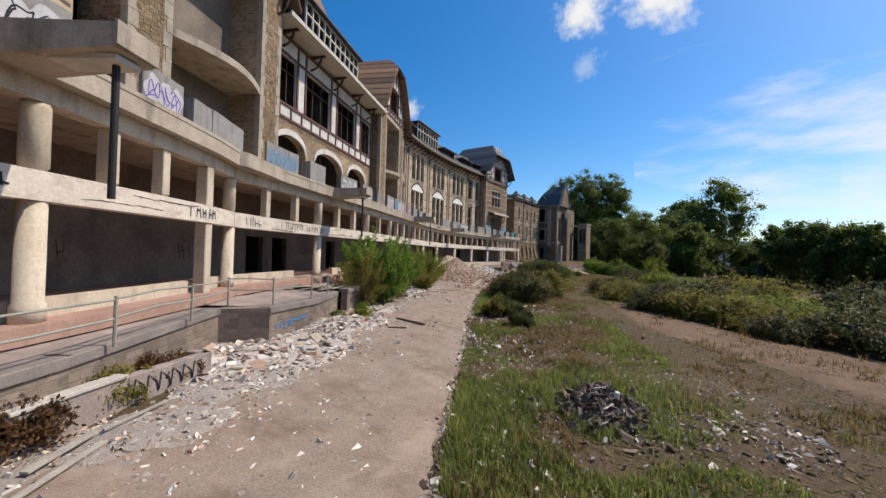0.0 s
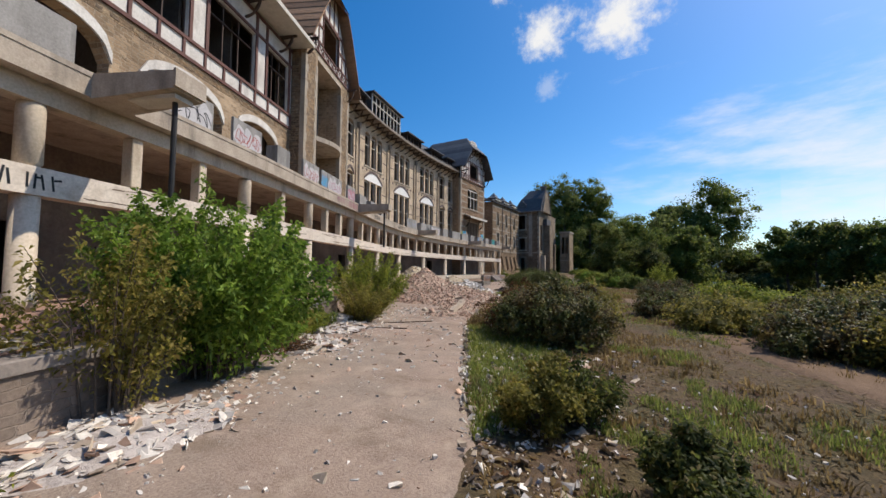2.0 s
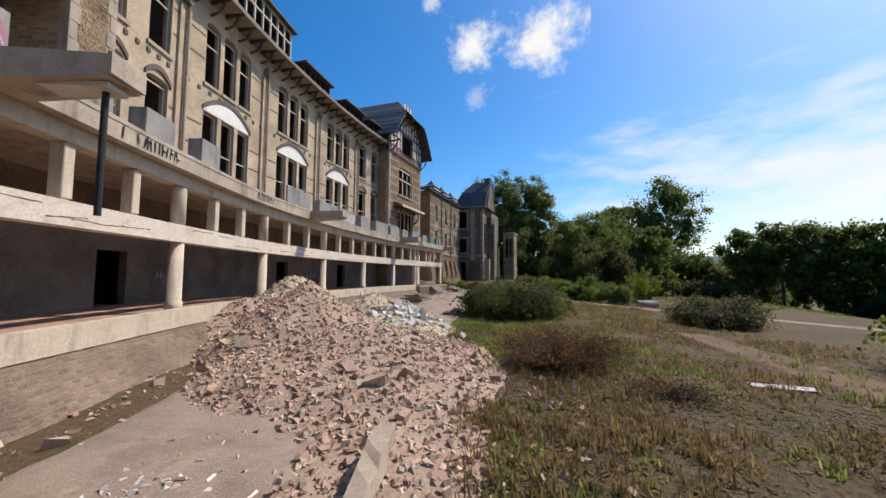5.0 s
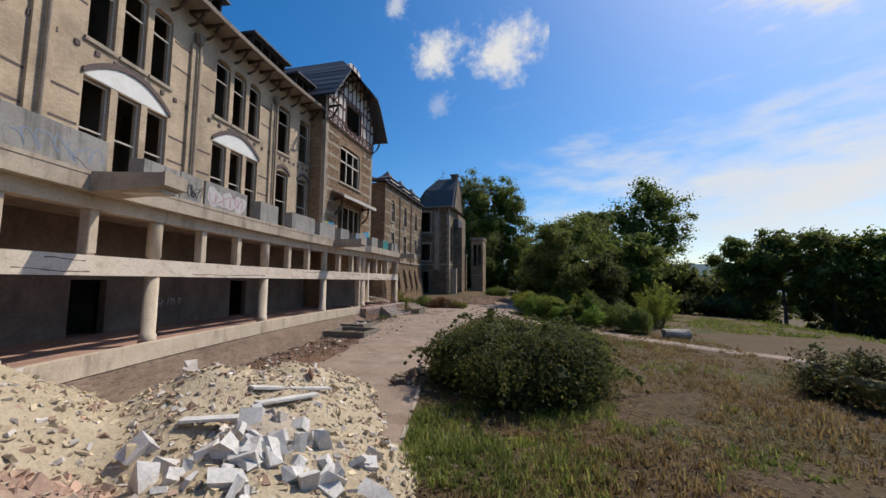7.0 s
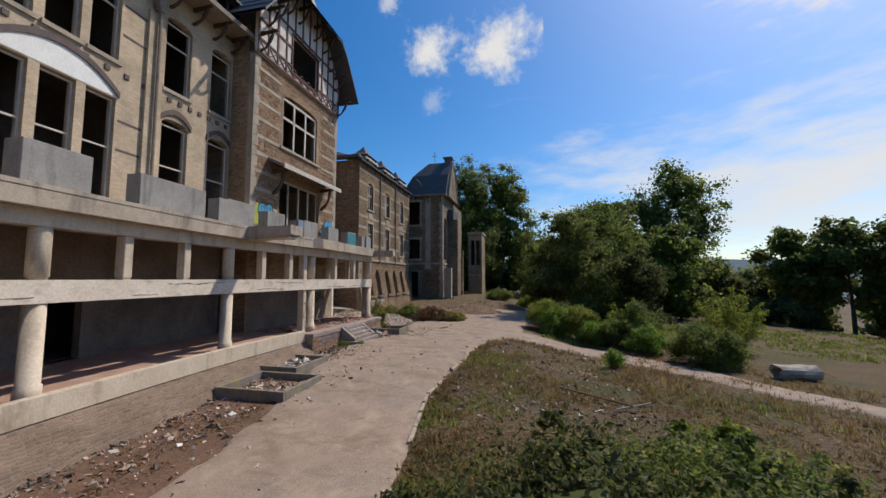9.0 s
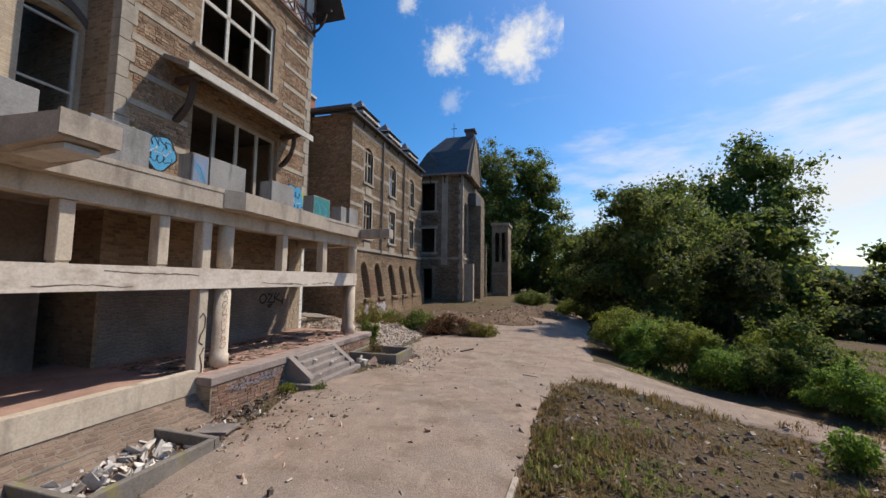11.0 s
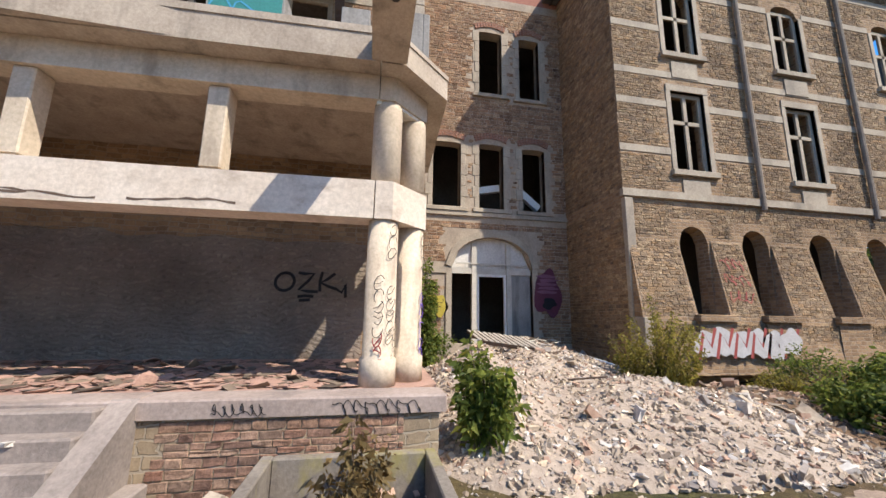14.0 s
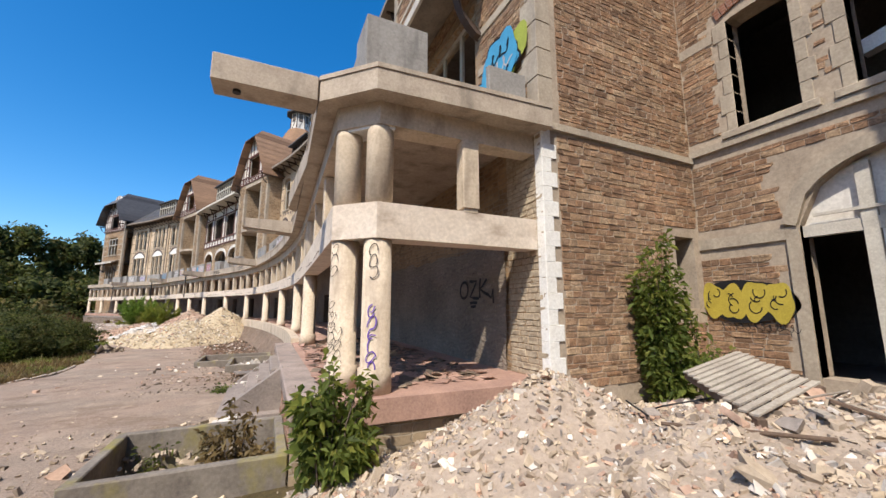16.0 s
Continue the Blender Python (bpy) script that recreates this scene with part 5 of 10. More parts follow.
def bramble_material(name):
    """Bramble leaves: dark green, with olive and rusty patches a metre or so across."""
    m, nt, b = node_material(name, 0.55)
    one = rand(nt, True)
    green = ramp(nt, one, [(0.0, (0.045, 0.06, 0.016)), (0.7, (0.125, 0.145, 0.04)), (1.0, (0.21, 0.22, 0.07))])
    rust = ramp(nt, one, [(0.0, (0.06, 0.035, 0.016)), (0.6, (0.17, 0.11, 0.042)), (1.0, (0.28, 0.21, 0.08))])
    c = mix(nt, ramp(nt, tex(nt, "noise", 1.1, 4, 0.7), [(0.42, (0, 0, 0)), (0.58, (0.9, 0.9, 0.9))]), green, rust)
    nt.links.new(c, b.inputs["Base Color"])
    tr = nt.nodes.new("ShaderNodeBsdfTranslucent")
    nt.links.new(c, tr.inputs[0])
    ms = nt.nodes.new("ShaderNodeMixShader")
    ms.inputs[0].default_value = 0.4
    nt.links.new(b.outputs[0], ms.inputs[1])
    nt.links.new(tr.outputs[0], ms.inputs[2])
    nt.links.new(ms.outputs[0], nt.nodes["Material Output"].inputs[0])
    return m


BRAMBLE = bramble_material("bramble leaves")
TREELEAF = leaf_material("tree leaves", (0.2, 0.235, 0.06), (0.085, 0.11, 0.03), (0.28, 0.27, 0.09))
OLIVE = leaf_material("olive leaves", (0.32, 0.28, 0.065), (0.13, 0.125, 0.03), (0.40, 0.31, 0.10))
YELLOWLEAF = leaf_material("yellow green leaves", (0.30, 0.33, 0.05), (0.12, 0.16, 0.03), (0.38, 0.36, 0.08))
BRIGHTLEAF = leaf_material("bright green leaves", (0.24, 0.36, 0.055), (0.10, 0.17, 0.03), (0.34, 0.42, 0.09))
RUST = leaf_material("rust leaves", (0.17, 0.08, 0.035), (0.07, 0.04, 0.02), (0.22, 0.13, 0.05))
GRASSLEAF = leaf_material("grass blades", (0.25, 0.29, 0.07), (0.12, 0.15, 0.035), (0.42, 0.36, 0.15))
DRYGRASS = leaf_material("dry grass blades", (0.27, 0.19, 0.085), (0.14, 0.09, 0.04), (0.33, 0.25, 0.13))


def scatter_leaves(mb, rng, centres, radii, count, size, squash=1.0, core=0.55, loose=False):
    """Leaves as small bent quads in the outer part of a set of clumps."""
    k = len(mb.v)
    c = np.array(centres)[rng.integers(0, len(centres), count)]
    idx = rng.integers(0, len(centres), count)
    c, r = np.array(centres)[idx], np.array(radii)[idx]
    v = rng.normal(size=(count, 3))
    v /= np.linalg.norm(v, axis=1)[:, None]
    rad = r * (core + (1 - core) * rng.random(count) ** 0.6) * (1 + 0.18 * rng.normal(size=count))
    if loose:
        rad = r * np.minimum(np.abs(rng.normal(size=count)), 1.7) * 0.85
    p = c + v * rad[:, None] * np.array([1, 1, squash])
    n = v * 0.7 + rng.normal(size=(count, 3)) * 0.6 + np.array([0, 0, 0.35])
    n /= np.linalg.norm(n, axis=1)[:, None]
    t = np.cross(n, rng.normal(size=(count, 3)))
    t /= np.linalg.norm(t, axis=1)[:, None] + 1e-9
    b = np.cross(n, t)
    s = size * (0.6 + 0.8 * rng.random(count))
    a0 = p - t * s[:, None] * 0.62
    a1 = p + b * s[:, None] * 0.36 - n * (0.12 * s)[:, None]
    a2 = p + t * s[:, None] * 0.62
    a3 = p - b * s[:, None] * 0.36 - n * (0.12 * s)[:, None]
    mb.v += [tuple(q) for row in zip(a0, a1, a2, a3) for q in row]
    mb.f += [(k + 4 * i, k + 4 * i + 1, k + 4 * i + 2, k + 4 * i + 3) for i in range(count)]


def lump(mb, rng, c, r, squash):
    """The dense heart of a clump: a small uneven ball of leaf mass."""
    k, n = len(mb.v), 7
    for j in range(1, 5):
        b = math.pi * j / 5
        for i in range(n):
            a = 2 * math.pi * i / n
            q = r * rng.uniform(0.7, 1.1)
            mb.v.append((c[0] + q * math.sin(b) * math.cos(a), c[1] + q * math.sin(b) * math.sin(a), c[2] - q * math.cos(b) * squash))
    for j in range(3):
        o = k + j * n
        mb.f += [(o + i, o + (i + 1) % n, o + n + (i + 1) % n, o + n + i) for i in range(n)]
    mb.f += [tuple(range(k + n - 1, k - 1, -1)), tuple(range(k + 3 * n, k + 4 * n))]


def bush(name, x, y, r, h, mat, label, seed, leaves=7000, size=0.11, clumps=26, kind="bush", twigs=True):
    rng = np.random.default_rng(seed)
    z = ground_z(x, y)
    home = thing(name, label, kind, "bushes by the path", at=(x, y, z - 0.05))
    cs, rs = [], []
    for i in range(clumps):
        a, q = rng.random() * 2 * math.pi, math.sqrt(rng.random()) * 0.78
        hh = h * (0.22 + 0.55 * rng.random() ** 0.8) * (1 - 0.75 * q * q)
        cs.append((x + r * q * math.cos(a), y + r * q * math.sin(a), z + hh))
        rs.append(r * (0.22 + 0.2 * rng.random()))
    mb = Mesh()
    scatter_leaves(mb, rng, cs, rs, leaves, size, 0.85)
    sprays, reach = [], []
    for i in range(clumps):
        a, b, c = rng.random() * 6.283, rng.uniform(0.1, 1.2), cs[i]
        for k in range(6):
            q = rs[i] * (0.95 + 0.15 * k)
            sprays.append((c[0] + q * math.cos(a) * math.cos(b), c[1] + q * math.sin(a) * math.cos(b), max(z + 0.1, c[2] + q * math.sin(b) * 0.9 - 0.05 * k * k * r * 0.2)))
            reach.append(0.17 - 0.02 * k)
    scatter_leaves(mb, rng, sprays, reach, leaves // 5, size, 0.9, 0.2)
    for c, q in zip(cs, rs):
        lump(mb, rng, c, q * 0.5, 0.85)
    part("crown", mb, mat, home)
    if twigs:
        mb = Mesh()
        for i in range(14):
            c = cs[i % len(cs)]
            b0 = Vector((x + rng.normal() * r * 0.2, y + rng.normal() * r * 0.2, z - 0.06))
            mid_p = b0.lerp(Vector(c), 0.5) + Vector((0, 0, 0.15))
            mb.tube(b0, mid_p, 0.03, 0.02, 5, False)
            mb.tube(mid_p, c, 0.02, 0.008, 5, False)
        tagged(part("stem", mb, BARK, home), kind="stuff")
    return home


def tree(name, x, y, h, spread, mat, label, seed, leaves=16000, size=0.34, trunk=0.26, bare=0.1, limbs=13):
    """A tapered trunk, limbs that fork, and sprays of leaves along their outer ends."""
    rng = np.random.default_rng(seed)
    z = ground_z(x, y)
    home = thing(name, label, "tree", "trees beyond the lawn", at=(x, y, z - 0.1))
    wood, lv = Mesh(), Mesh()
    base = np.array((x, y, z - 0.1))
    lean = np.array((rng.normal() * 0.05 * h, rng.normal() * 0.05 * h, 0))

    def stem(f):
        return base + np.array((0, 0, h * 0.86 * f)) + lean * f * f

    for i in range(5):
        wood.tube(stem(i / 5), stem((i + 1) / 5), trunk * (1 - 0.17 * i), trunk * (0.83 - 0.17 * i), 7, False)
    cs, rs, inner = [], [], []
    for i in range(limbs):
        f = bare + (0.98 - bare) * ((i + rng.random()) / limbs)
        g = (f - bare) / (1 - bare)
        reach = spread * (0.35 + 0.65 * math.sin(math.pi * min(1.0, 0.22 + 0.74 * g)) ** 0.8) * rng.uniform(0.72, 1.12)
        az = 2.4 * i + rng.uniform(-0.5, 0.5)
        p0 = stem(max(0.06, f * 0.93 - 0.06))
        out = np.array((math.cos(az), math.sin(az), 0))
        p2 = p0 + out * reach + np.array((0, 0, h * rng.uniform(0.05, 0.17) * (0.35 + g)))
        p1 = (p0 + p2) / 2 + np.array((0, 0, 0.05 * h))
        wood.tube(p0, p1, trunk * 0.34, trunk * 0.2, 5, False)
        wood.tube(p1, p2, trunk * 0.2, 0.03, 5, False)
        for k in range(8):
            t = 0.3 + 0.72 * (k + rng.random()) / 8
            c = p0 + (p2 - p0) * t + np.array((0, 0, 0.2 * h * t * (1 - t))) + rng.normal(size=3) * spread * np.array((0.15, 0.15, 0.13))
            c[2] = max(c[2], z + 0.6)
            cs.append(tuple(c))
            rs.append(spread * rng.uniform(0.16, 0.32))
        inner.append((tuple(p0 + (p2 - p0) * 0.38), spread * rng.uniform(0.18, 0.26)))
    for k in range(9):
        c = stem(1.0) + rng.normal(size=3) * spread * np.array((0.26, 0.26, 0.16))
        cs.append(tuple(c))
        rs.append(spread * rng.uniform(0.12, 0.22))
    part("trunk", wood, BARK, home)
    scatter_leaves(lv, rng, cs, rs, leaves, size, 0.75, 0.15, True)
    for c, q in inner:
        lump(lv, rng, c, q, 0.9)
    part("crown", lv, mat, home)
    return home


# ---------- bushes, trees, woods ----------
for args in [
    ("bramble_bush", -11.6, 29.6, 2.25, 2.5, BRAMBLE, "dense dark bramble bush beside the path", 3, 42000, 0.08, 62),
    ("bramble_bush", -13.0, 31.2, 2.0, 2.1, RUST, "brown half dead bramble at the path edge", 35, 18000, 0.07, 40),
    ("bramble_bush", -11.4, 34.2, 2.0, 2.5, OLIVE, "olive green bramble behind the dark bush", 149, 16000, 0.08, 36),
    ("bramble_bush", -1.0, 36.5, 3.2, 2.3, BRAMBLE, "green bramble thicket on the lawn", 38, 12000, 0.12, 40),
    ("bramble_bush", 3.0, 34.0, 2.8, 1.7, YELLOWLEAF, "yellow green bramble thicket on the lawn", 39, 12000, 0.12, 40),
    ("bramble_bush", 8.0, 33.0, 3.4, 2.2, BRAMBLE, "green bramble thicket on the lawn", 40, 12000, 0.12, 40),
    ("bramble_bush", 2.0, 42.0, 3.8, 2.6, OLIVE, "olive bramble thicket on the lawn", 41, 12000, 0.13, 40),
    ("bramble_bush", 9.0, 40.0, 4.0, 2.8, BRAMBLE, "green bramble thicket on the lawn", 42, 12000, 0.13, 40),
    ("bramble_bush", -3.0, 48.0, 3.2, 2.2, YELLOWLEAF, "yellow green bramble thicket on the lawn", 43, 9000, 0.13, 36),
    ("bramble_bush", -20.6, 57.8, 3.5, 2.6, DARKLEAF, "broad rounded bramble bush on the dry lawn", 4, 70000, 0.08, 80),
    ("bramble_bush", -19.3, 60.3, 2.7, 1.95, LEAF, "green creeper spreading behind the rounded bramble bush", 46, 45000, 0.08, 60),
    ("bramble_bush", -7.8, 59.3, 2.7, 2.1, BRAMBLE, "rounded bramble bush out on the lawn", 5, 12000, 0.10, 34),
    ("bramble_bush", -3.0, 33.5, 2.6, 1.7, BRAMBLE, "low bramble thicket on the lawn", 21, 12000, 0.10, 36),
    ("bramble_bush", 1.2, 31.0, 2.8, 1.6, OLIVE, "low olive bramble thicket on the lawn", 22, 12000, 0.10, 36),
    ("bramble_bush", -5.5, 37.5, 2.6, 1.6, OLIVE, "low olive bramble thicket on the lawn", 23, 10000, 0.10, 36),
    ("bramble_bush", 5.5, 28.5, 2.8, 1.6, BRAMBLE, "low bramble thicket on the lawn", 24, 10000, 0.11, 36),
    ("bramble_bush", -7.5, 41.5, 2.4, 1.6, BRAMBLE, "low bramble thicket on the lawn", 141, 12000, 0.10, 36),
    ("bramble_bush", -1.4, 31.6, 1.8, 1.9, OLIVE, "olive bramble thicket on the lawn", 142, 12000, 0.10, 36),
    ("bramble_bush", 2.6, 28.0, 1.6, 1.1, BRAMBLE, "low bramble thicket on the lawn", 143, 12000, 0.10, 36),
    ("hedge_bush", -20.6, 88.4, 1.9, 3.25, YELLOWLEAF, "bright yellow green bush at the edge of the path", 144, 20000, 0.085, 34),
    ("hedge_bush", -19.7, 86.6, 1.7, 2.86, BRIGHTLEAF, "bright green bush at the edge of the path", 145, 17000, 0.08, 28),
    ("hedge_bush", -18.3, 85.4, 1.6, 3.51, YELLOWLEAF, "tall yellow green bush at the edge of the path", 8, 17000, 0.085, 28),
    ("hedge_bush", -17.3, 83.9, 1.5, 2.47, BRIGHTLEAF, "bright green bush beside the side track", 9, 16000, 0.075, 26),
    ("hedge_bush", -16.0, 82.9, 1.3, 2.73, LEAF, "green bush beside the side track", 10, 13000, 0.08, 24),
    ("hedge_bush", -18.4, 91.0, 2.2, 3.38, LEAF, "low green bush at the edge of the path", 13, 12000, 0.11, 30),
    ("hedge_bush", -14.6, 81.2, 1.4, 2.21, BRIGHTLEAF, "bright green bush beside the side track", 11, 13000, 0.08, 28),
    ("hedge_bush", -14.4, 84.6, 1.9, 3.90, LEAF, "tall green bush behind the side track", 147, 12000, 0.10, 30),
    ("hedge_bush", -12.2, 78.4, 1.9, 3.25, LEAF, "round grey green bush beside the side track", 12, 26000, 0.075, 44),
    ("hedge_bush", -22.4, 110.0, 1.8, 2.08, YELLOWLEAF, "yellow green bush by the far path", 148, 8000, 0.11, 22),
    ("low_shrub", -31.6, 90.2, 1.9, 1.2, RUST, "half dead tangled shrub by the rubble", 14, 6000, 0.085, 30),
    ("low_shrub", -29.4, 90.0, 1.3, 0.9, OLIVE, "half dead tangled shrub by the rubble", 15, 5000, 0.085, 26),
    ("low_shrub", -34.4, 91.2, 1.5, 1.4, LEAF, "green weeds growing by the rubble", 16, 6000, 0.09, 24),
    ("low_shrub", -27.0, 116.0, 2.4, 2.0, LEAF, "grey green bush by the far path", 18, 7000, 0.14, 30),
    ("weed", -13.9, 14.6, 0.45, 0.6, LEAF, "green weed by the terrace wall", 27, 3500, 0.08, 14),
    ("weed", -11.2, 7.0, 0.8, 0.8, RUST, "rust red weeds in the planting bed", 28, 6000, 0.06, 24),
    ("weed", -10.6, 5.8, 0.9, 0.9, OLIVE, "olive weeds in the planting bed", 44, 9000, 0.06, 30),
    ("weed", -8.8, 2.4, 1.1, 1.1, OLIVE, "olive weeds in the planting bed", 45, 9000, 0.06, 30),
    ("weed", -9.7, 4.3, 1.1, 1.0, RUST, "rust red weeds in the planting bed", 29, 10000, 0.065, 32),
    ("weed", -20.6, 29.2, 1.0, 1.3, OLIVE, "dry weeds below the terrace edge", 31, 5000, 0.06, 20),
    ("weed", -9.7, 21.7, 0.75, 1.5, OLIVE, "tall olive weeds at the path edge", 32, 9000, 0.06, 26),
    ("weed", -7.6, 20.3, 0.65, 1.2, DARKLEAF, "dark green weed near the path edge", 33, 7000, 0.06, 20),
    ("weed", -17.1, 65.0, 0.6, 1.2, YELLOWLEAF, "young green sapling on the lawn", 34, 1500, 0.10, 12),
]:
    bush(*args)
# Two low trees near the path take dark leaves: backlit shade as colour.
for i, (x, y, h, sp, mat, lv_, low) in enumerate([
    (-16.6, 101, 12.5, 4.6, TREELEAF, 26000, 0.02), (-13.0, 107, 14.5, 5.6, LEAF, 26000, 0.05), (-19.0, 108, 9.0, 3.6, DARKLEAF, 14000, 0.02), (-10.5, 100, 8.0, 3.6, DARKLEAF, 14000, 0.02), (-4, 111, 12, 5, LEAF, 14000, 0.03), (3.6, 126, 24, 7.2, LEAF, 17000, 0.3), (-1, 124, 18, 6.0, TREELEAF, 16000, 0.03), (-8, 121, 16, 6.0, TREELEAF, 16000, 0.03),
    (-36, 142, 31, 8, TREELEAF, 22000, 0.03), (-29, 146, 30, 8, LEAF, 22000, 0.03), (-27.5, 151, 27, 6.5, TREELEAF, 18000, 0.03), (-21.5, 158, 17, 6, TREELEAF, 12000, 0.03), (-43, 146, 30, 8, TREELEAF, 16000, 0.03), (-19, 138, 12, 5, LEAF, 12000, 0.03), (-12, 136, 12, 5, TREELEAF, 12000, 0.03), (-16, 146, 15, 6, TREELEAF, 14000, 0.03),
    (12, 130, 8.5, 4.6, DARKLEAF, 9000, 0.02), (17, 126, 8, 4.6, DARKLEAF, 9000, 0.02), (8, 134, 9, 5, DARKLEAF, 9000, 0.02), (13, 113, 14, 4.2, LEAF, 12000, 0.36), (16.5, 110, 15, 4.6, TREELEAF, 12000, 0.36), (20, 106, 14.5, 4.6, TREELEAF, 12000, 0.36), (24, 102, 15, 4.6, LEAF, 12000, 0.36), (28, 97, 15, 4.8, TREELEAF, 12000, 0.36), (32, 91, 15, 4.8, TREELEAF, 12000, 0.36), (36, 84, 15, 5, TREELEAF, 12000, 0.36), (39, 76, 15, 5, LEAF, 12000, 0.36), (42, 66, 15, 5, TREELEAF, 12000, 0.36), (44, 54, 15, 5, TREELEAF, 10000, 0.36), (46, 42, 15, 5, TREELEAF, 10000, 0.36), (47, 28, 15, 5, TREELEAF, 10000, 0.36)]):
    tree("tree", x, y, h * (1.12 if x < 6 else 1.0), sp, mat, "leafy broadleaf tree at the edge of the wood", 40 + i, lv_, 0.26 if y < 112 and x < -8 else 0.42, 0.26, low)


def woods(name, spots, label, seed, size, leaves, mat=None):
    rng = np.random.default_rng(seed)
    cs, rs = [], []
    for x, y, h, sp in spots:
        z = ground_z(x, y)
        for k in range(26):
            f = rng.random()
            a, q = rng.random() * 6.283, rng.random() ** 0.5
            w = sp * (0.35 + 0.65 * math.sin(math.pi * (0.15 + 0.8 * f)))
            cs.append((x + w * q * math.cos(a), y + w * q * math.sin(a), z + h * f))
            rs.append(sp * (0.25 + 0.2 * rng.random()))
    mb = Mesh()
    scatter_leaves(mb, rng, cs, rs, leaves, size, 0.85, 0.35)
    for c, q in zip(cs, rs):
        lump(mb, rng, c, q * 0.62, 0.9)
    return solo(name, mb, mat or TREELEAF, label, "woods", kind="stuff")


rw = random.Random(5)
woods("far_woods", [(x + rw.uniform(-4, 4), y + rw.uniform(-4, 4), rw.uniform(22, 29), rw.uniform(7, 9)) for x, y in
                    [(4, -62), (12, -56), (20, -50), (28, -44), (38, -40), (48, -34), (58, -26), (66, -14), (10, -74), (24, -66), (40, -58), (56, -44)]] + [(x, y, 10, 10) for x, y in ((2, -50), (10, -46), (18, -40), (26, -34), (34, -28), (42, -20), (50, -10))],
      "dark wooded hillside beyond the far end of the building", 61, 0.9, 90000, DARKLEAF)
woods("back_woods", [(x + rw.uniform(-3, 3), y + rw.uniform(-3, 3), rw.uniform(20, 28), rw.uniform(6, 8)) for x, y in
                     [(-3, 140), (-46, 152), (-36, 158), (-58, 150), (-70, 146), (-31, 153)]],
      "dense dark wood behind the tower", 62, 0.8, 42000)
woods("slope_woods", [(x + rw.uniform(-3, 3), y + rw.uniform(-3, 3), rw.uniform(10, 14), rw.uniform(5, 7)) for x, y in
                      [(46, 60), (44, 72), (40, 84), (34, 94), (50, 46), (52, 32), (54, 18), (54, 4), (50, -10), (62, 54), (60, 70)]],
      "wooded slope falling away beyond the lawn", 63, 0.8, 30000)
# Dark leaf colour here stands in for the shade under the trees.
woods("undergrowth", [(x + 7 + rw.uniform(-2, 2), y + 7 + rw.uniform(-2, 2), rw.uniform(2.5, 4.5), rw.uniform(3, 4)) for x, y in
                      [(-2, 104), (3, 101), (12, 99), (15, 96), (18, 94), (22, 90), (26, 86), (29, 81), (32, 75), (35, 68), (37, 60), (39, 50), (41, 40), (42, 30), (10, 108), (17, 102), (24, 95), (30, 87), (34, 78), (38, 70), (40, 60)]],
      "undergrowth below the trees on the slope, leaves darkened for their shade", 64, 0.32, 36000, DARKLEAF)
woods("far_slope_woods", [(x + rw.uniform(-3, 3), y + rw.uniform(-3, 3), rw.uniform(8, 11), rw.uniform(6, 9)) for x, y in
                          [(30, 150), (44, 138), (56, 124), (66, 108), (74, 90), (80, 70), (84, 50), (20, 160), (40, 170), (60, 160), (80, 140), (95, 110)]],
      "distant wooded slope beyond the lawn", 65, 1.0, 24000)
# Distance haze on the hills is put into this flat blue-grey colour.
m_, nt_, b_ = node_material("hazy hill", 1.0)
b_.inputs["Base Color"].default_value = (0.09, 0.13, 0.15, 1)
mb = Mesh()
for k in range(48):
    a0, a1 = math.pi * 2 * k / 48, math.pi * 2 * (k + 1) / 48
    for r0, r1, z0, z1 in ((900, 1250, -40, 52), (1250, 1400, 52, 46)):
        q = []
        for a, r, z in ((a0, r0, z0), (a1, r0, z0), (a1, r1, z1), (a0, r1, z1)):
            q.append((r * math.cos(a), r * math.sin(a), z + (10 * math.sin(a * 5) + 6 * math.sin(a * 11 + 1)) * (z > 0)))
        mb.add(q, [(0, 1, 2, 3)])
solo("distant_hills", mb, m_, "low wooded hills on the horizon, blue haze in their colour", "backdrop", kind="structure", smooth=True)


# ---------- grass ----------
RIGHT = [(-2, 2.5), (3, -0.5), (7.8, -3.5), (15.6, -7.7), (22.5, -11.5), (31.2, -15.9), (40, -19.3), (50, -22.6), (60.8, -24.8), (67.5, -25.8), (76.5, -25.0), (90, -23.5), (118, -24.5)]


def right_edge(y):
    return float(np.interp(y, [p[0] for p in RIGHT], [p[1] for p in RIGHT]))


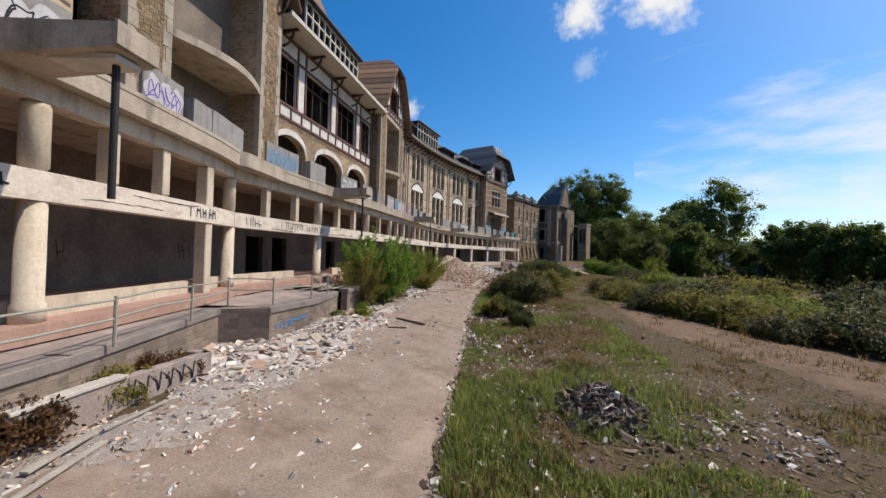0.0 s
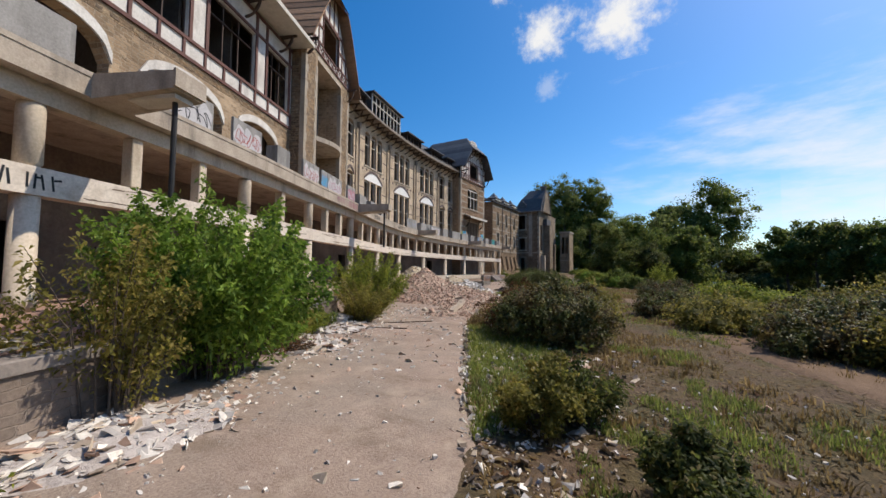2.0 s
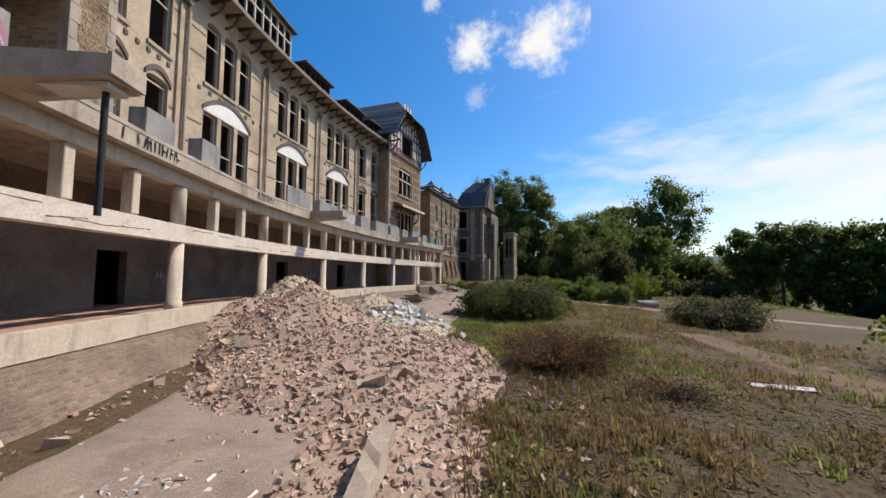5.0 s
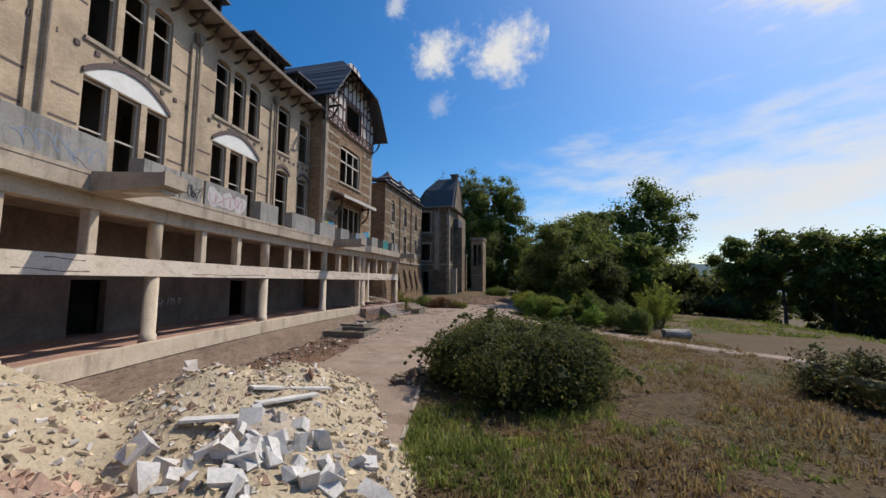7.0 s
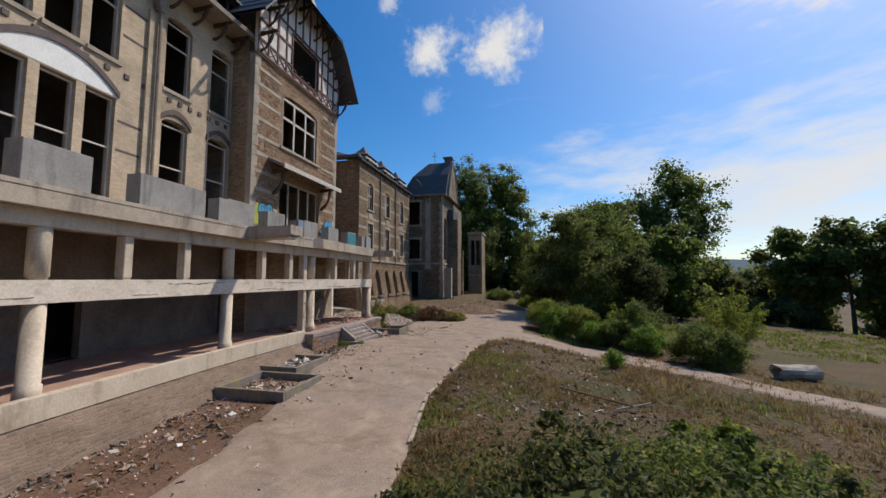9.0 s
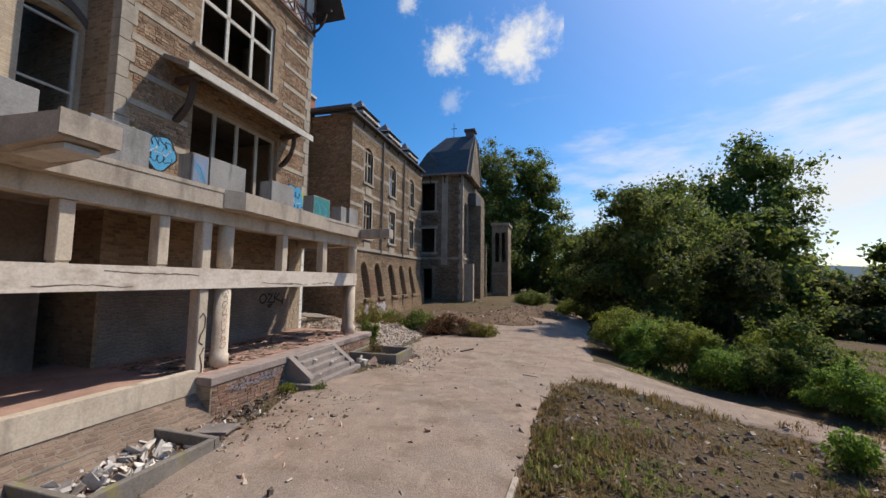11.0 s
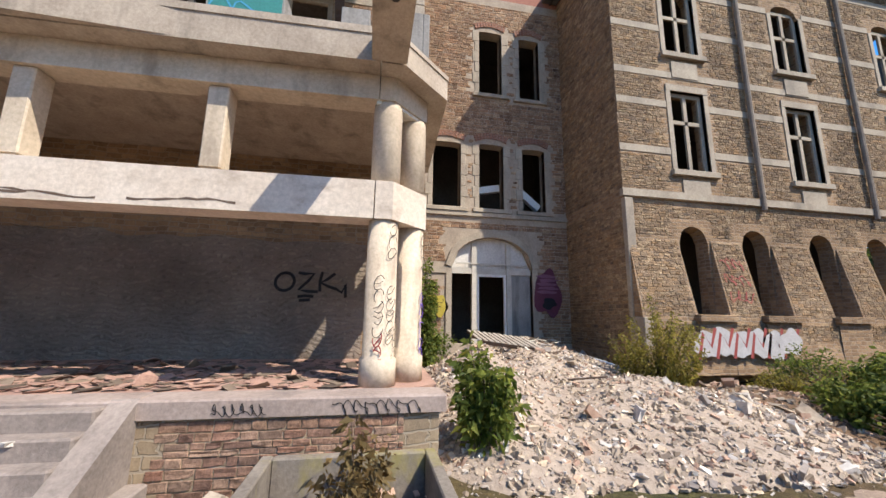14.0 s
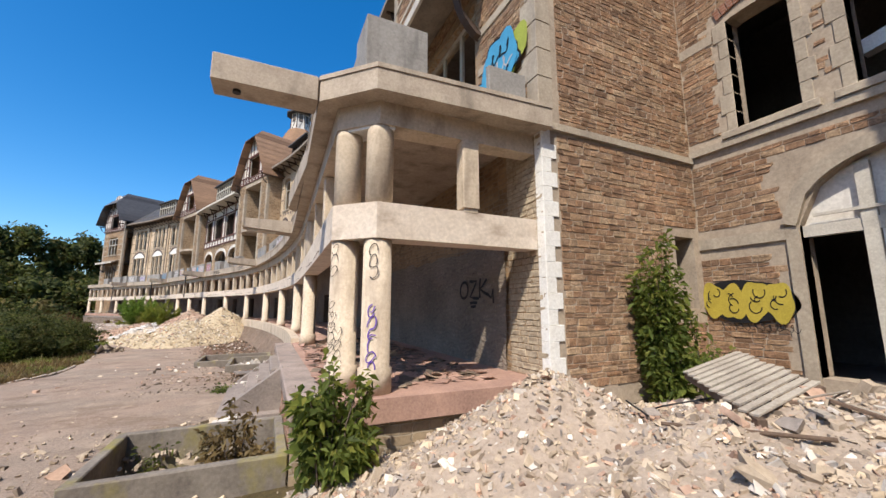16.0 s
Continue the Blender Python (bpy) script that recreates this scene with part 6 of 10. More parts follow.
def grass(name, count, mat, hmin, hmax, seed, label, y0, y1, reach, patch, width=0.016, inset=0.05):
    rng = np.random.default_rng(seed)
    mb = Mesh()
    n = 0
    while n < count:
        y = rng.uniform(y0, y1)
        x = right_edge(y) + inset + reach * rng.random() ** 1.6
        v = noise.noise((x * 0.28, y * 0.28, seed)) + 0.5 * noise.noise((x * 0.9, y * 0.9, seed + 2))
        if v < patch:
            continue
        z = ground_z(x, y) + bumpy(x, y) - 0.02
        tuft = 0.5 + 1.5 * rng.random() ** 3
        for _ in range(8):
            h = rng.uniform(hmin, hmax) * tuft * (0.6 + 0.8 * min(1.0, v - patch + 0.25))
            a, lean = rng.uniform(0, 6.283), rng.uniform(0.1, 0.75) * h
            bx, by = x + rng.normal() * 0.07, y + rng.normal() * 0.07
            dx, dy = -math.sin(a) * width, math.cos(a) * width
            k = len(mb.v)
            mx, my = bx + math.cos(a) * lean * 0.35, by + math.sin(a) * lean * 0.35
            mb.v += [(bx - dx, by - dy, z), (bx + dx, by + dy, z), (mx + dx * 0.8, my + dy * 0.8, z + h * 0.6), (mx - dx * 0.8, my - dy * 0.8, z + h * 0.6), (bx + math.cos(a) * lean, by + math.sin(a) * lean, z + h)]
            mb.f += [(k, k + 1, k + 2, k + 3), (k + 3, k + 2, k + 4)]
        n += 1
    return solo(name, mb, mat, label, "grass", kind="stuff")


grass("green_grass", 15000, GRASSLEAF, 0.05, 0.20, 1, "patchy green grass along the path", 0, 15, 10, -0.12, 0.010)
grass("green_grass", 13000, GRASSLEAF, 0.04, 0.17, 6, "patchy green grass along the path", 13, 30, 8, -0.02, 0.010)
grass("green_grass", 2600, GRASSLEAF, 0.06, 0.2, 2, "sparse green grass along the path", 30, 78, 14, 0.22)
grass("lawn_grass", 4500, GRASSLEAF, 0.08, 0.24, 5, "rough green grass beyond the side track", 83, 100, 34, -0.1, 0.03, 3.0)
grass("dry_grass", 9000, DRYGRASS, 0.05, 0.2, 3, "dry straw coloured grass", 0, 40, 18, 0.0)
grass("dry_grass", 12000, DRYGRASS, 0.05, 0.2, 4, "dry straw coloured grass", 38, 80, 18, -0.1)
grass("green_grass", 5000, GRASSLEAF, 0.05, 0.2, 7, "patchy green grass round the bramble", 44, 62, 9, 0.05, 0.014)

# ---------- rubble ----------
STONES = [plain("pale rubble", (0.50, 0.415, 0.32), (0.35, 0.28, 0.21), 0.95, 3, 16, 0.5, vary="island"),
          plain("brick rubble", (0.52, 0.36, 0.27), (0.36, 0.235, 0.17), 0.95, 3, 16, 0.5, vary="island"),
          plain("white slab rubble", (0.68, 0.63, 0.57), (0.48, 0.44, 0.39), 0.9, 3, 16, 0.4, vary="island"),
          plain("dark chips", (0.22, 0.17, 0.13), (0.11, 0.085, 0.065), 0.95, 3, 16, 0.5, vary="island")]
PALEDUST = plain("pale dust", (0.52, 0.43, 0.325), (0.37, 0.29, 0.21), 0.95, 1.2, 12, 0.9, dist=0.05)
GREYDUST = plain("grey plaster dust", (0.42, 0.36, 0.31), (0.29, 0.235, 0.195), 0.95, 1.2, 12, 0.9, dist=0.05)
WHITEDUST = plain("white plaster dust", (0.56, 0.49, 0.44), (0.38, 0.32, 0.28), 0.95, 1.2, 12, 0.9, dist=0.05)
YELLOWRUB = plain("yellow rubble", (0.58, 0.48, 0.335), (0.40, 0.32, 0.21), 0.95, 3, 16, 0.5, vary="island")
GREYRUB = plain("grey rubble", (0.40, 0.35, 0.31), (0.24, 0.205, 0.18), 0.95, 3, 16, 0.5, vary="island")
YELLOWDUST = plain("yellow plaster dust", (0.55, 0.45, 0.31), (0.40, 0.315, 0.20), 0.95, 1.2, 12, 0.9, dist=0.05)
COURTDUST = plain("court dust", (0.47, 0.38, 0.30), (0.32, 0.25, 0.195), 0.95, 1.2, 12, 0.9, dist=0.05)
PINKDUST = plain("brick dust", (0.48, 0.34, 0.25), (0.32, 0.21, 0.15), 0.95, 1.2, 12, 0.9, dist=0.05)


def chunks(mb, rng, xs, ys, zs, sizes, flat=0.45, tilt=0.55):
    """Broken stones: jittered eight-cornered lumps."""
    n = len(xs)
    corner = np.array([[i, j, k] for k in (-1, 1) for j in (-1, 1) for i in (-1, 1)], float)
    c = corner[None] * (1 + 0.26 * rng.normal(size=(n, 8, 3)).clip(-1.4, 1.4)) * 0.5
    c *= sizes[:, None, None] * np.stack([1 + 0.7 * rng.random(n), 0.7 + 0.5 * rng.random(n), flat * (0.5 + rng.random(n))], 1)[:, None]
    q = rng.normal(size=(n, 4))
    q[:, 1:3] *= tilt
    q[:, 0] += 0.6
    q /= np.linalg.norm(q, axis=1)[:, None]
    w, x, y, z = q.T
    r = np.stack([1 - 2 * (y * y + z * z), 2 * (x * y - z * w), 2 * (x * z + y * w), 2 * (x * y + z * w), 1 - 2 * (x * x + z * z), 2 * (y * z - x * w), 2 * (x * z - y * w), 2 * (y * z + x * w), 1 - 2 * (x * x + y * y)], 1).reshape(n, 3, 3)
    p = np.einsum("nij,nkj->nki", r, c) + np.stack([xs, ys, zs], 1)[:, None]
    k = len(mb.v)
    mb.v += [tuple(v) for v in p.reshape(-1, 3)]
    f = np.array([(0, 2, 3, 1), (4, 5, 7, 6), (0, 1, 5, 4), (1, 3, 7, 5), (3, 2, 6, 7), (2, 0, 4, 6)])
    mb.f += [tuple(t) for t in (f[None] + (k + 8 * np.arange(n))[:, None, None]).reshape(-1, 4).tolist()]


def heap_z(lobes, x, y):
    z = 0.0
    for cx, cy, rx, ry, h in lobes:
        d = math.hypot((x - cx) / rx, (y - cy) / ry)
        if d < 1:
            z = max(z, h * (1 - d) ** 0.85 * (1 + 0.1 * noise.noise((x * 1.1, y * 1.1, 5))))
    return z


def rubble(name, lobes, label, dust, mixes, seed, count, big, size=(0.05, 0.2), flat=0.45, tilt=0.55):
    rng = np.random.default_rng(seed)
    x0, x1 = min(c[0] - c[2] for c in lobes), max(c[0] + c[2] for c in lobes)
    y0, y1 = min(c[1] - c[3] for c in lobes), max(c[1] + c[3] for c in lobes)
    home = thing(name, label, "rubble", "heaps of rubble", at=((x0 + x1) / 2, (y0 + y1) / 2, ground_z((x0 + x1) / 2, (y0 + y1) / 2)))
    nx_, ny_ = int((x1 - x0) / 0.22) + 2, int((y1 - y0) / 0.22) + 2
    mb = Mesh()
    for j in range(ny_):
        for i in range(nx_):
            x, y = x0 + (x1 - x0) * i / (nx_ - 1), y0 + (y1 - y0) * j / (ny_ - 1)
            h = heap_z(lobes, x, y)
            mb.v.append((x, y, ground_z(x, y) + bumpy(x, y) + (h + 0.06 * noise.noise((x * 4, y * 4, 1)) if h > 0.01 else -0.12)))
    mb.f = [(j * nx_ + i, j * nx_ + i + 1, (j + 1) * nx_ + i + 1, (j + 1) * nx_ + i) for j in range(ny_ - 1) for i in range(nx_ - 1)]
    part("mound", mb, dust, home, smooth=True)

    def spots(n):
        out = []
        while len(out) < n:
            x, y = rng.uniform(x0 - 0.5, x1 + 0.5), rng.uniform(y0 - 0.5, y1 + 0.5)
            h = heap_z(lobes, x, y)
            if h > 0.02 or rng.random() < 0.10:
                out.append((x, y, ground_z(x, y) + bumpy(x, y) + h))
        return np.array(out)

    for mat, share in mixes:
        p = spots(int(count * share))
        sz = size[0] + (size[1] - size[0]) * rng.random(len(p)) ** 3.2
        mb = Mesh()
        chunks(mb, rng, p[:, 0], p[:, 1], p[:, 2] - sz * 0.08 * (flat > 0.2), sz, flat, tilt)
        tagged(part("fine_rubble", mb, mat, home, "small broken stones"), kind="stuff")
    for i in range(big):
        p = spots(1)
        sz = np.array([size[1] * (1.0 + 1.1 * rng.random())])
        mb = Mesh()
        chunks(mb, rng, p[:, 0], p[:, 1], p[:, 2] + sz * 0.2 * (flat > 0.2) + 0.02, sz, flat, tilt)
        part("block", mb, mixes[i % len(mixes)][0], home)
    return home


PALE_, BRICK_, SLAB_, CHIP_ = STONES
rubble("rubble_heap", [(-27.5, 50.8, 4.2, 4.6, 1.75), (-24.8, 48.3, 3.0, 4.2, 1.2), (-29.7, 46.6, 3.4, 4.4, 2.9), (-27.4, 53.5, 2.7, 3.2, 1.4)],
       "large heap of yellow rubble and broken masonry on the path", YELLOWDUST, [(YELLOWRUB, 0.7), (BRICK_, 0.12), (SLAB_, 0.18)], 71, 12000, 16, (0.025, 0.14))
rubble("rubble_heap", [(-22.8, 42.0, 4.4, 5.2, 1.3), (-20.2, 40.3, 2.4, 4.2, 0.5), (-26.9, 44.2, 3.8, 4.4, 2.5), (-29.6, 43.4, 2.2, 3.4, 1.9), (-19.0, 36.6, 1.7, 2.4, 0.3), (-18.2, 33.0, 1.7, 1.3, 0.22)],
       "pinkish heap of bricks and rubble across the path", PINKDUST, [(BRICK_, 0.65), (PALE_, 0.35)], 72, 20000, 46, (0.018, 0.14), 0.55, 0.8)
rubble("rubble_heap", [(-25.0, 49.2, 2.4, 2.3, 1.35)], "heap of broken white concrete slabs", PALEDUST, [(SLAB_, 1.0)], 73, 700, 0, (0.05, 0.2))
rubble("rubble_heap", [(-38.8, 85.6, 5.0, 4.4, 1.35), (-36.0, 86.6, 3.2, 4.0, 0.95), (-41.4, 86.5, 3.4, 4.0, 1.5), (-35.4, 83.7, 2.2, 1.8, 0.75), (-37.2, 83.7, 2.9, 2.0, 1.55)],
       "heap of cream plaster rubble in the entrance court", COURTDUST, [(PALE_, 0.62), (BRICK_, 0.12), (SLAB_, 0.12), (GREYRUB, 0.14)], 74, 38000, 110, (0.012, 0.095), 0.42, 0.6)
rubble("rubble_heap", [(-36.4, 89.8, 3.0, 3.2, 0.5)], "low spill of broken stones and brown earth beside the wing", EARTH, [(PALE_, 0.4), (CHIP_, 0.25), (BRICK_, 0.35)], 91, 3200, 14, (0.02, 0.13))
rubble("rubble_heap", [(-28.6, 98.0, 3.4, 3.4, 0.9), (-33.5, 96.5, 3.0, 3.2, 0.7), (-26.0, 106, 3.6, 5.0, 0.8)],
       "low heap of stones and earth by the far path", EARTH, [(PALE_, 0.45), (CHIP_, 0.55)], 75, 6000, 12, (0.02, 0.12))
rubble("rubble_heap", [(-11.5, 10.2, 2.4, 3.2, 0.25), (-13.2, 14.6, 1.8, 2.8, 0.35), (-14.6, 17.8, 1.4, 2.0, 0.25), (-17.6, 23.4, 1.5, 2.0, 0.22), (-19.4, 26.4, 1.5, 2.0, 0.25)], "spill of white plaster and tile fragments below the terrace wall", WHITEDUST,
       [(SLAB_, 0.55), (PALE_, 0.22), (BRICK_, 0.23)], 76, 10500, 22, (0.02, 0.2), 0.14, 0.22)
rubble("rubble_heap", [(-8.3, 5.6, 1.5, 2.6, 0.13), (-9.6, 8.6, 1.3, 2.0, 0.14)], "thin spread of whitish plaster dust and chips beside the planting bed", GREYDUST, [(SLAB_, 0.6), (PALE_, 0.25), (BRICK_, 0.15)], 92, 2600, 6, (0.012, 0.10), 0.2, 0.4)
rubble("debris_heap", [(-2.5, 13.0, 1.0, 1.1, 0.5)], "dark heap of splintered wood and slates on the grass", GROUND, [(CHIP_, 0.9), (SLAB_, 0.1)], 77, 2200, 0, (0.03, 0.2), 0.16, 0.9)
rubble("debris_heap", [(-0.2, 13.8, 2.2, 1.6, 0.1)], "flat spread of pale broken slates on the grass", GROUND, [(SLAB_, 0.5), (CHIP_, 0.3), (PALE_, 0.2)], 79, 900, 0, (0.02, 0.13), 0.12, 0.4)
rubble("debris_heap", [(-1.0, 16.0, 2.6, 2.4, 0.10), (-5.4, 13.8, 1.4, 1.6, 0.10)], "thin scatter of pale splinters on the grass", GROUND, [(SLAB_, 0.6), (CHIP_, 0.4)], 78, 1600, 0, (0.015, 0.06))

rubble("debris_heap", [(-24.7, 57.2, 0.9, 1.0, 0.3)], "small heap of dark slates and stones beside the bramble", GROUND, [(CHIP_, 0.8), (PALE_, 0.2)], 87, 260, 6, (0.05, 0.2), 0.3, 0.6)

def litter(name, count, region, mat, size, seed, label):
    rng = np.random.default_rng(seed)
    pts = []
    while len(pts) < count:
        s, d = rng.uniform(*region[0]), region[1] - rng.exponential(region[2])
        x, y = at(s, d)
        pts.append((x, y, ground_z(x, y) + bumpy(x, y) * 0.5 + 0.06))
    p = np.array(pts)
    sz = size[0] + (size[1] - size[0]) * rng.random(count) ** 3
    mb = Mesh()
    chunks(mb, rng, p[:, 0], p[:, 1], p[:, 2], sz, 0.4)
    return solo(name, mb, mat, label, "debris", kind="stuff")


litter("loose_debris", 5200, ((-14, 24), -4.0, 1.5), SLAB_, (0.015, 0.11), 81, "white plaster crumbs strewn over the path edge")
litter("loose_debris", 1500, ((-12, 34), -4.0, 2.4), BRICK_, (0.02, 0.11), 82, "brick crumbs strewn over the path")
litter("loose_debris", 2600, ((32, 68), -1.1, 1.1), CHIP_, (0.02, 0.13), 83, "dark crumbs along the plinth")
litter("loose_debris", 700, ((36, 66), -1.2, 1.2), BRICK_, (0.03, 0.13), 85, "broken bricks strewn along the footing")
litter("loose_debris", 380, ((36, 66), -1.4, 1.3), SLAB_, (0.03, 0.14), 86, "white plaster bits strewn along the footing")
litter("loose_debris", 700, ((34, 84), -1.6, 2.8), PALE_, (0.02, 0.12), 84, "pale crumbs strewn over the path")

for mt, cnt, sd, lb in ((SLAB_, 1500, 88, "white plaster chips strewn beside the path"), (PALE_, 1500, 89, "pale stone chips strewn beside the path"), (CHIP_, 700, 90, "dark chips strewn beside the path")):
    rng = np.random.default_rng(sd)
    ys = rng.uniform(3, 30, cnt)
    xs = np.array([right_edge(v) for v in ys]) - 0.3 + rng.exponential(1.3, cnt)
    zs = np.array([ground_z(x, y) + max(bumpy(x, y), 0.0) + 0.03 for x, y in zip(xs, ys)])
    mb = Mesh()
    chunks(mb, rng, xs, ys, zs, 0.015 + 0.10 * rng.random(cnt) ** 3, 0.35)
    solo("loose_debris", mb, mt, lb, "debris", kind="stuff")

for mt, cnt, sd, lb in ((PALE_, 420, 93, "pale stone chips strewn over the bare ground by the side track"), (SLAB_, 160, 94, "white chips strewn over the bare ground by the side track"), (CHIP_, 900, 95, "dark crumbs strewn over the bare ground by the side track")):
    rng = np.random.default_rng(sd)
    xs, ys = rng.uniform(-25.8, -17.5, cnt), rng.uniform(66, 79, cnt)
    zs = np.array([ground_z(x, y) + bumpy(x, y) + 0.02 for x, y in zip(xs, ys)])
    mb = Mesh()
    chunks(mb, rng, xs, ys, zs, 0.02 + 0.12 * rng.random(cnt) ** 3, 0.4)
    solo("loose_debris", mb, mt, lb, "debris", kind="stuff")

# ---------- plinth, terrace edge, steps ----------
FOOTING = masonry("worn brick footing", [(0.0, (0.10, 0.062, 0.045)), (0.5, (0.20, 0.13, 0.09)), (1.0, (0.30, 0.215, 0.155))], (0.24, 0.195, 0.155), 0.24, 0.08, 0.016)
COPING = plain("worn pinkish coping", (0.40, 0.32, 0.275), (0.22, 0.17, 0.145), 0.92, 1.2, 18, 0.5, ((0.14, 0.12, 0.11), (1.4, 1.4, 0.6), 0.6))
plinth = thing("gallery_plinth", "stone and concrete plinth below the gallery", "plinth", kind="structure")
mb = Mesh()
for a, b in zip(steps_of(21.0, 64.9, 2.4), steps_of(21.0, 64.9, 2.4)[1:]):
    m, ln = stretch_frame(a, b, -0.5)
    mb.box((0, 0.0, 0.46), (ln + 0.01, 0.3, FLOOR + 0.16), m)
part("kerb", mb, CREAM, plinth, "cream painted concrete kerb")
mb = Mesh()
for a, b in zip(steps_of(21.0, 64.9, 2.4), steps_of(21.0, 64.9, 2.4)[1:]):
    p, q, r, t_ = at(a, -0.42), at(b, -0.42), at(b, -1.35), at(a, -1.35)
    mb.add([(*p, 0.5), (*q, 0.5), (*r, ground_z(*r) - 0.15), (*t_, ground_z(*t_) - 0.15)], [(3, 2, 1, 0)])
part("sloping_footing", mb, FOOTING, plinth, "sloping worn brick footing")
FX = -33.88
mb = Mesh()
mb.box((FX - 0.4, 72.55, -0.6), (FX, 82.2, FLOOR - 0.2))
mb.box((-37.5, 72.55, -0.6), (FX - 0.4, 72.9, FLOOR - 0.2))
mb.box((-38.3, 81.85, -0.6), (FX - 0.4, 82.2, FLOOR - 0.2))
part("plinth_wall", mb, GREYSTONE, plinth, "rubble stone plinth wall")
mb = Mesh()
mb.bevel_box((FX - 0.5, 72.5, FLOOR - 0.2), (FX + 0.05, 75.6, FLOOR + 0.012), 0.02)
mb.bevel_box((FX - 0.5, 75.6, FLOOR - 0.2), (FX + 0.05, 78.7, FLOOR + 0.012), 0.02)
mb.bevel_box((FX - 0.5, 78.7, FLOOR - 0.2), (FX + 0.05, 82.3, FLOOR + 0.012), 0.02)
part("coping", mb, COPING, plinth, "grey concrete coping")

STEPC = plain("dark worn cement", (0.32, 0.265, 0.23), (0.165, 0.135, 0.117), 0.9, 1.4, 20, 0.5, ((0.32, 0.27, 0.23), (1.5, 1.5, 3.0), 0.5))
stair = thing("entrance_steps", "worn grey concrete steps between sloping cheek walls", "steps", at=(FX + 0.6, 76.6, -0.15))
for k in range(5):
    mb = Mesh()
    wide = 0.0 if k else 0.5
    mb.bevel_box((FX, 75.95 - wide, -0.3), (FX + 0.245 * (5 - k), 78.45 + wide, -0.13 + 0.205 * (k + 1) - 0.03), 0.02)
    part("step", mb, STEPC, stair)
for y in (75.66, 78.46):
    mb = Mesh()
    mb.add([(FX, y, -0.3), (FX + 1.02, y, -0.3), (FX + 1.02, y, 0.2), (FX, y, 0.93), (FX, y + 0.28, -0.3), (FX + 1.02, y + 0.28, -0.3), (FX + 1.02, y + 0.28, 0.2), (FX, y + 0.28, 0.93)],
           [(0, 1, 2, 3), (7, 6, 5, 4), (1, 5, 6, 2), (3, 2, 6, 7), (0, 3, 7, 4)])
    part("cheek_wall", mb, STEPC, stair)


MOSSY = plain("mossy cement", (0.26, 0.225, 0.185), (0.12, 0.10, 0.085), 0.92, 1.6, 18, 0.6, ((0.27, 0.23, 0.05), (2.0, 2.0, 1.2), 0.8))


def planter(x0, x1, y0, y1, z0, z1, label, t=0.14, mat=MOSSY):
    home = thing("planter", label, "planter", "old concrete planters", at=((x0 + x1) / 2, (y0 + y1) / 2, z0))
    for a, b in (((x0, y0), (x1, y0 + t)), ((x0, y1 - t), (x1, y1)), ((x0, y0 + t), (x0 + t, y1 - t)), ((x1 - t, y0 + t), (x1, y1 - t))):
        mb = Mesh()
        mb.bevel_box((*a, z0), (*b, z1), 0.015)
        part("side", mb, mat, home)
    mb = Mesh()
    n = 10
    mb.v = [(x0 + t + (x1 - x0 - 2 * t) * i / n, y0 + t + (y1 - y0 - 2 * t) * j / n, z0 + 0.04 + 0.06 * noise.noise((i * 0.7, j * 0.7, x0))) for j in range(n + 1) for i in range(n + 1)]
    mb.f = [(j * (n + 1) + i, j * (n + 1) + i + 1, (j + 1) * (n + 1) + i + 1, (j + 1) * (n + 1) + i) for j in range(n) for i in range(n)]
    part("soil", mb, PINKDUST, home)
    return home


planter(*PLANTER, -0.85, 0.27, "low mossy concrete planter beside the steps")
planter(-33.8, -30.8, 65.8, 68.4, -0.62, -0.12, "low stone trough with earth before the plinth")
planter(-34.2, -32.2, 68.6, 71.3, -0.62, 0.04, "low stone trough with earth before the plinth")

for x0_, x1_, y0_, y1_, z_, mt_, sd in ((-33.6, -31.0, 66.0, 68.2, -0.52, "pale", 131), (-34.0, -32.4, 68.8, 71.1, -0.4, "white", 132)):
    rng = np.random.default_rng(sd)
    n = 260
    xs, ys = rng.uniform(x0_, x1_, n), rng.uniform(y0_, y1_, n)
    mb = Mesh()
    chunks(mb, rng, xs, ys, z_ + 0.22 * rng.random(n) ** 2 * (mt_ == "white") + 0.04, 0.05 + 0.2 * rng.random(n) ** 3, 0.25, 0.5)
    solo("trough_debris", mb, SLAB_ if mt_ == "white" else PALE_, "broken boards and plaster lying in the stone trough", "debris", kind="stuff")
TERRACESTONE = masonry("dark terrace stone", [(0.0, (0.10, 0.08, 0.068)), (0.5, (0.205, 0.16, 0.13)), (1.0, (0.32, 0.25, 0.20))], (0.24, 0.195, 0.16), 0.42, 0.17, 0.014)
terrace = thing("terrace", "raised stone terrace with a retaining wall before the gallery", "terrace", kind="structure")
edge = [(-2.5, -5.0), (-6.2, 0.2), (-9.85, 5.3), (-13.6, 9.5)]
edge2 = [(-12.65, 10.7), (-13.5, 13.2), (-15.2, 15.6)]
edge3 = [(-15.6, 16.6), (-16.9, 19.5), (-18.3, 22.4), (-20.2, 25.4), (-21.4, 28.2)]
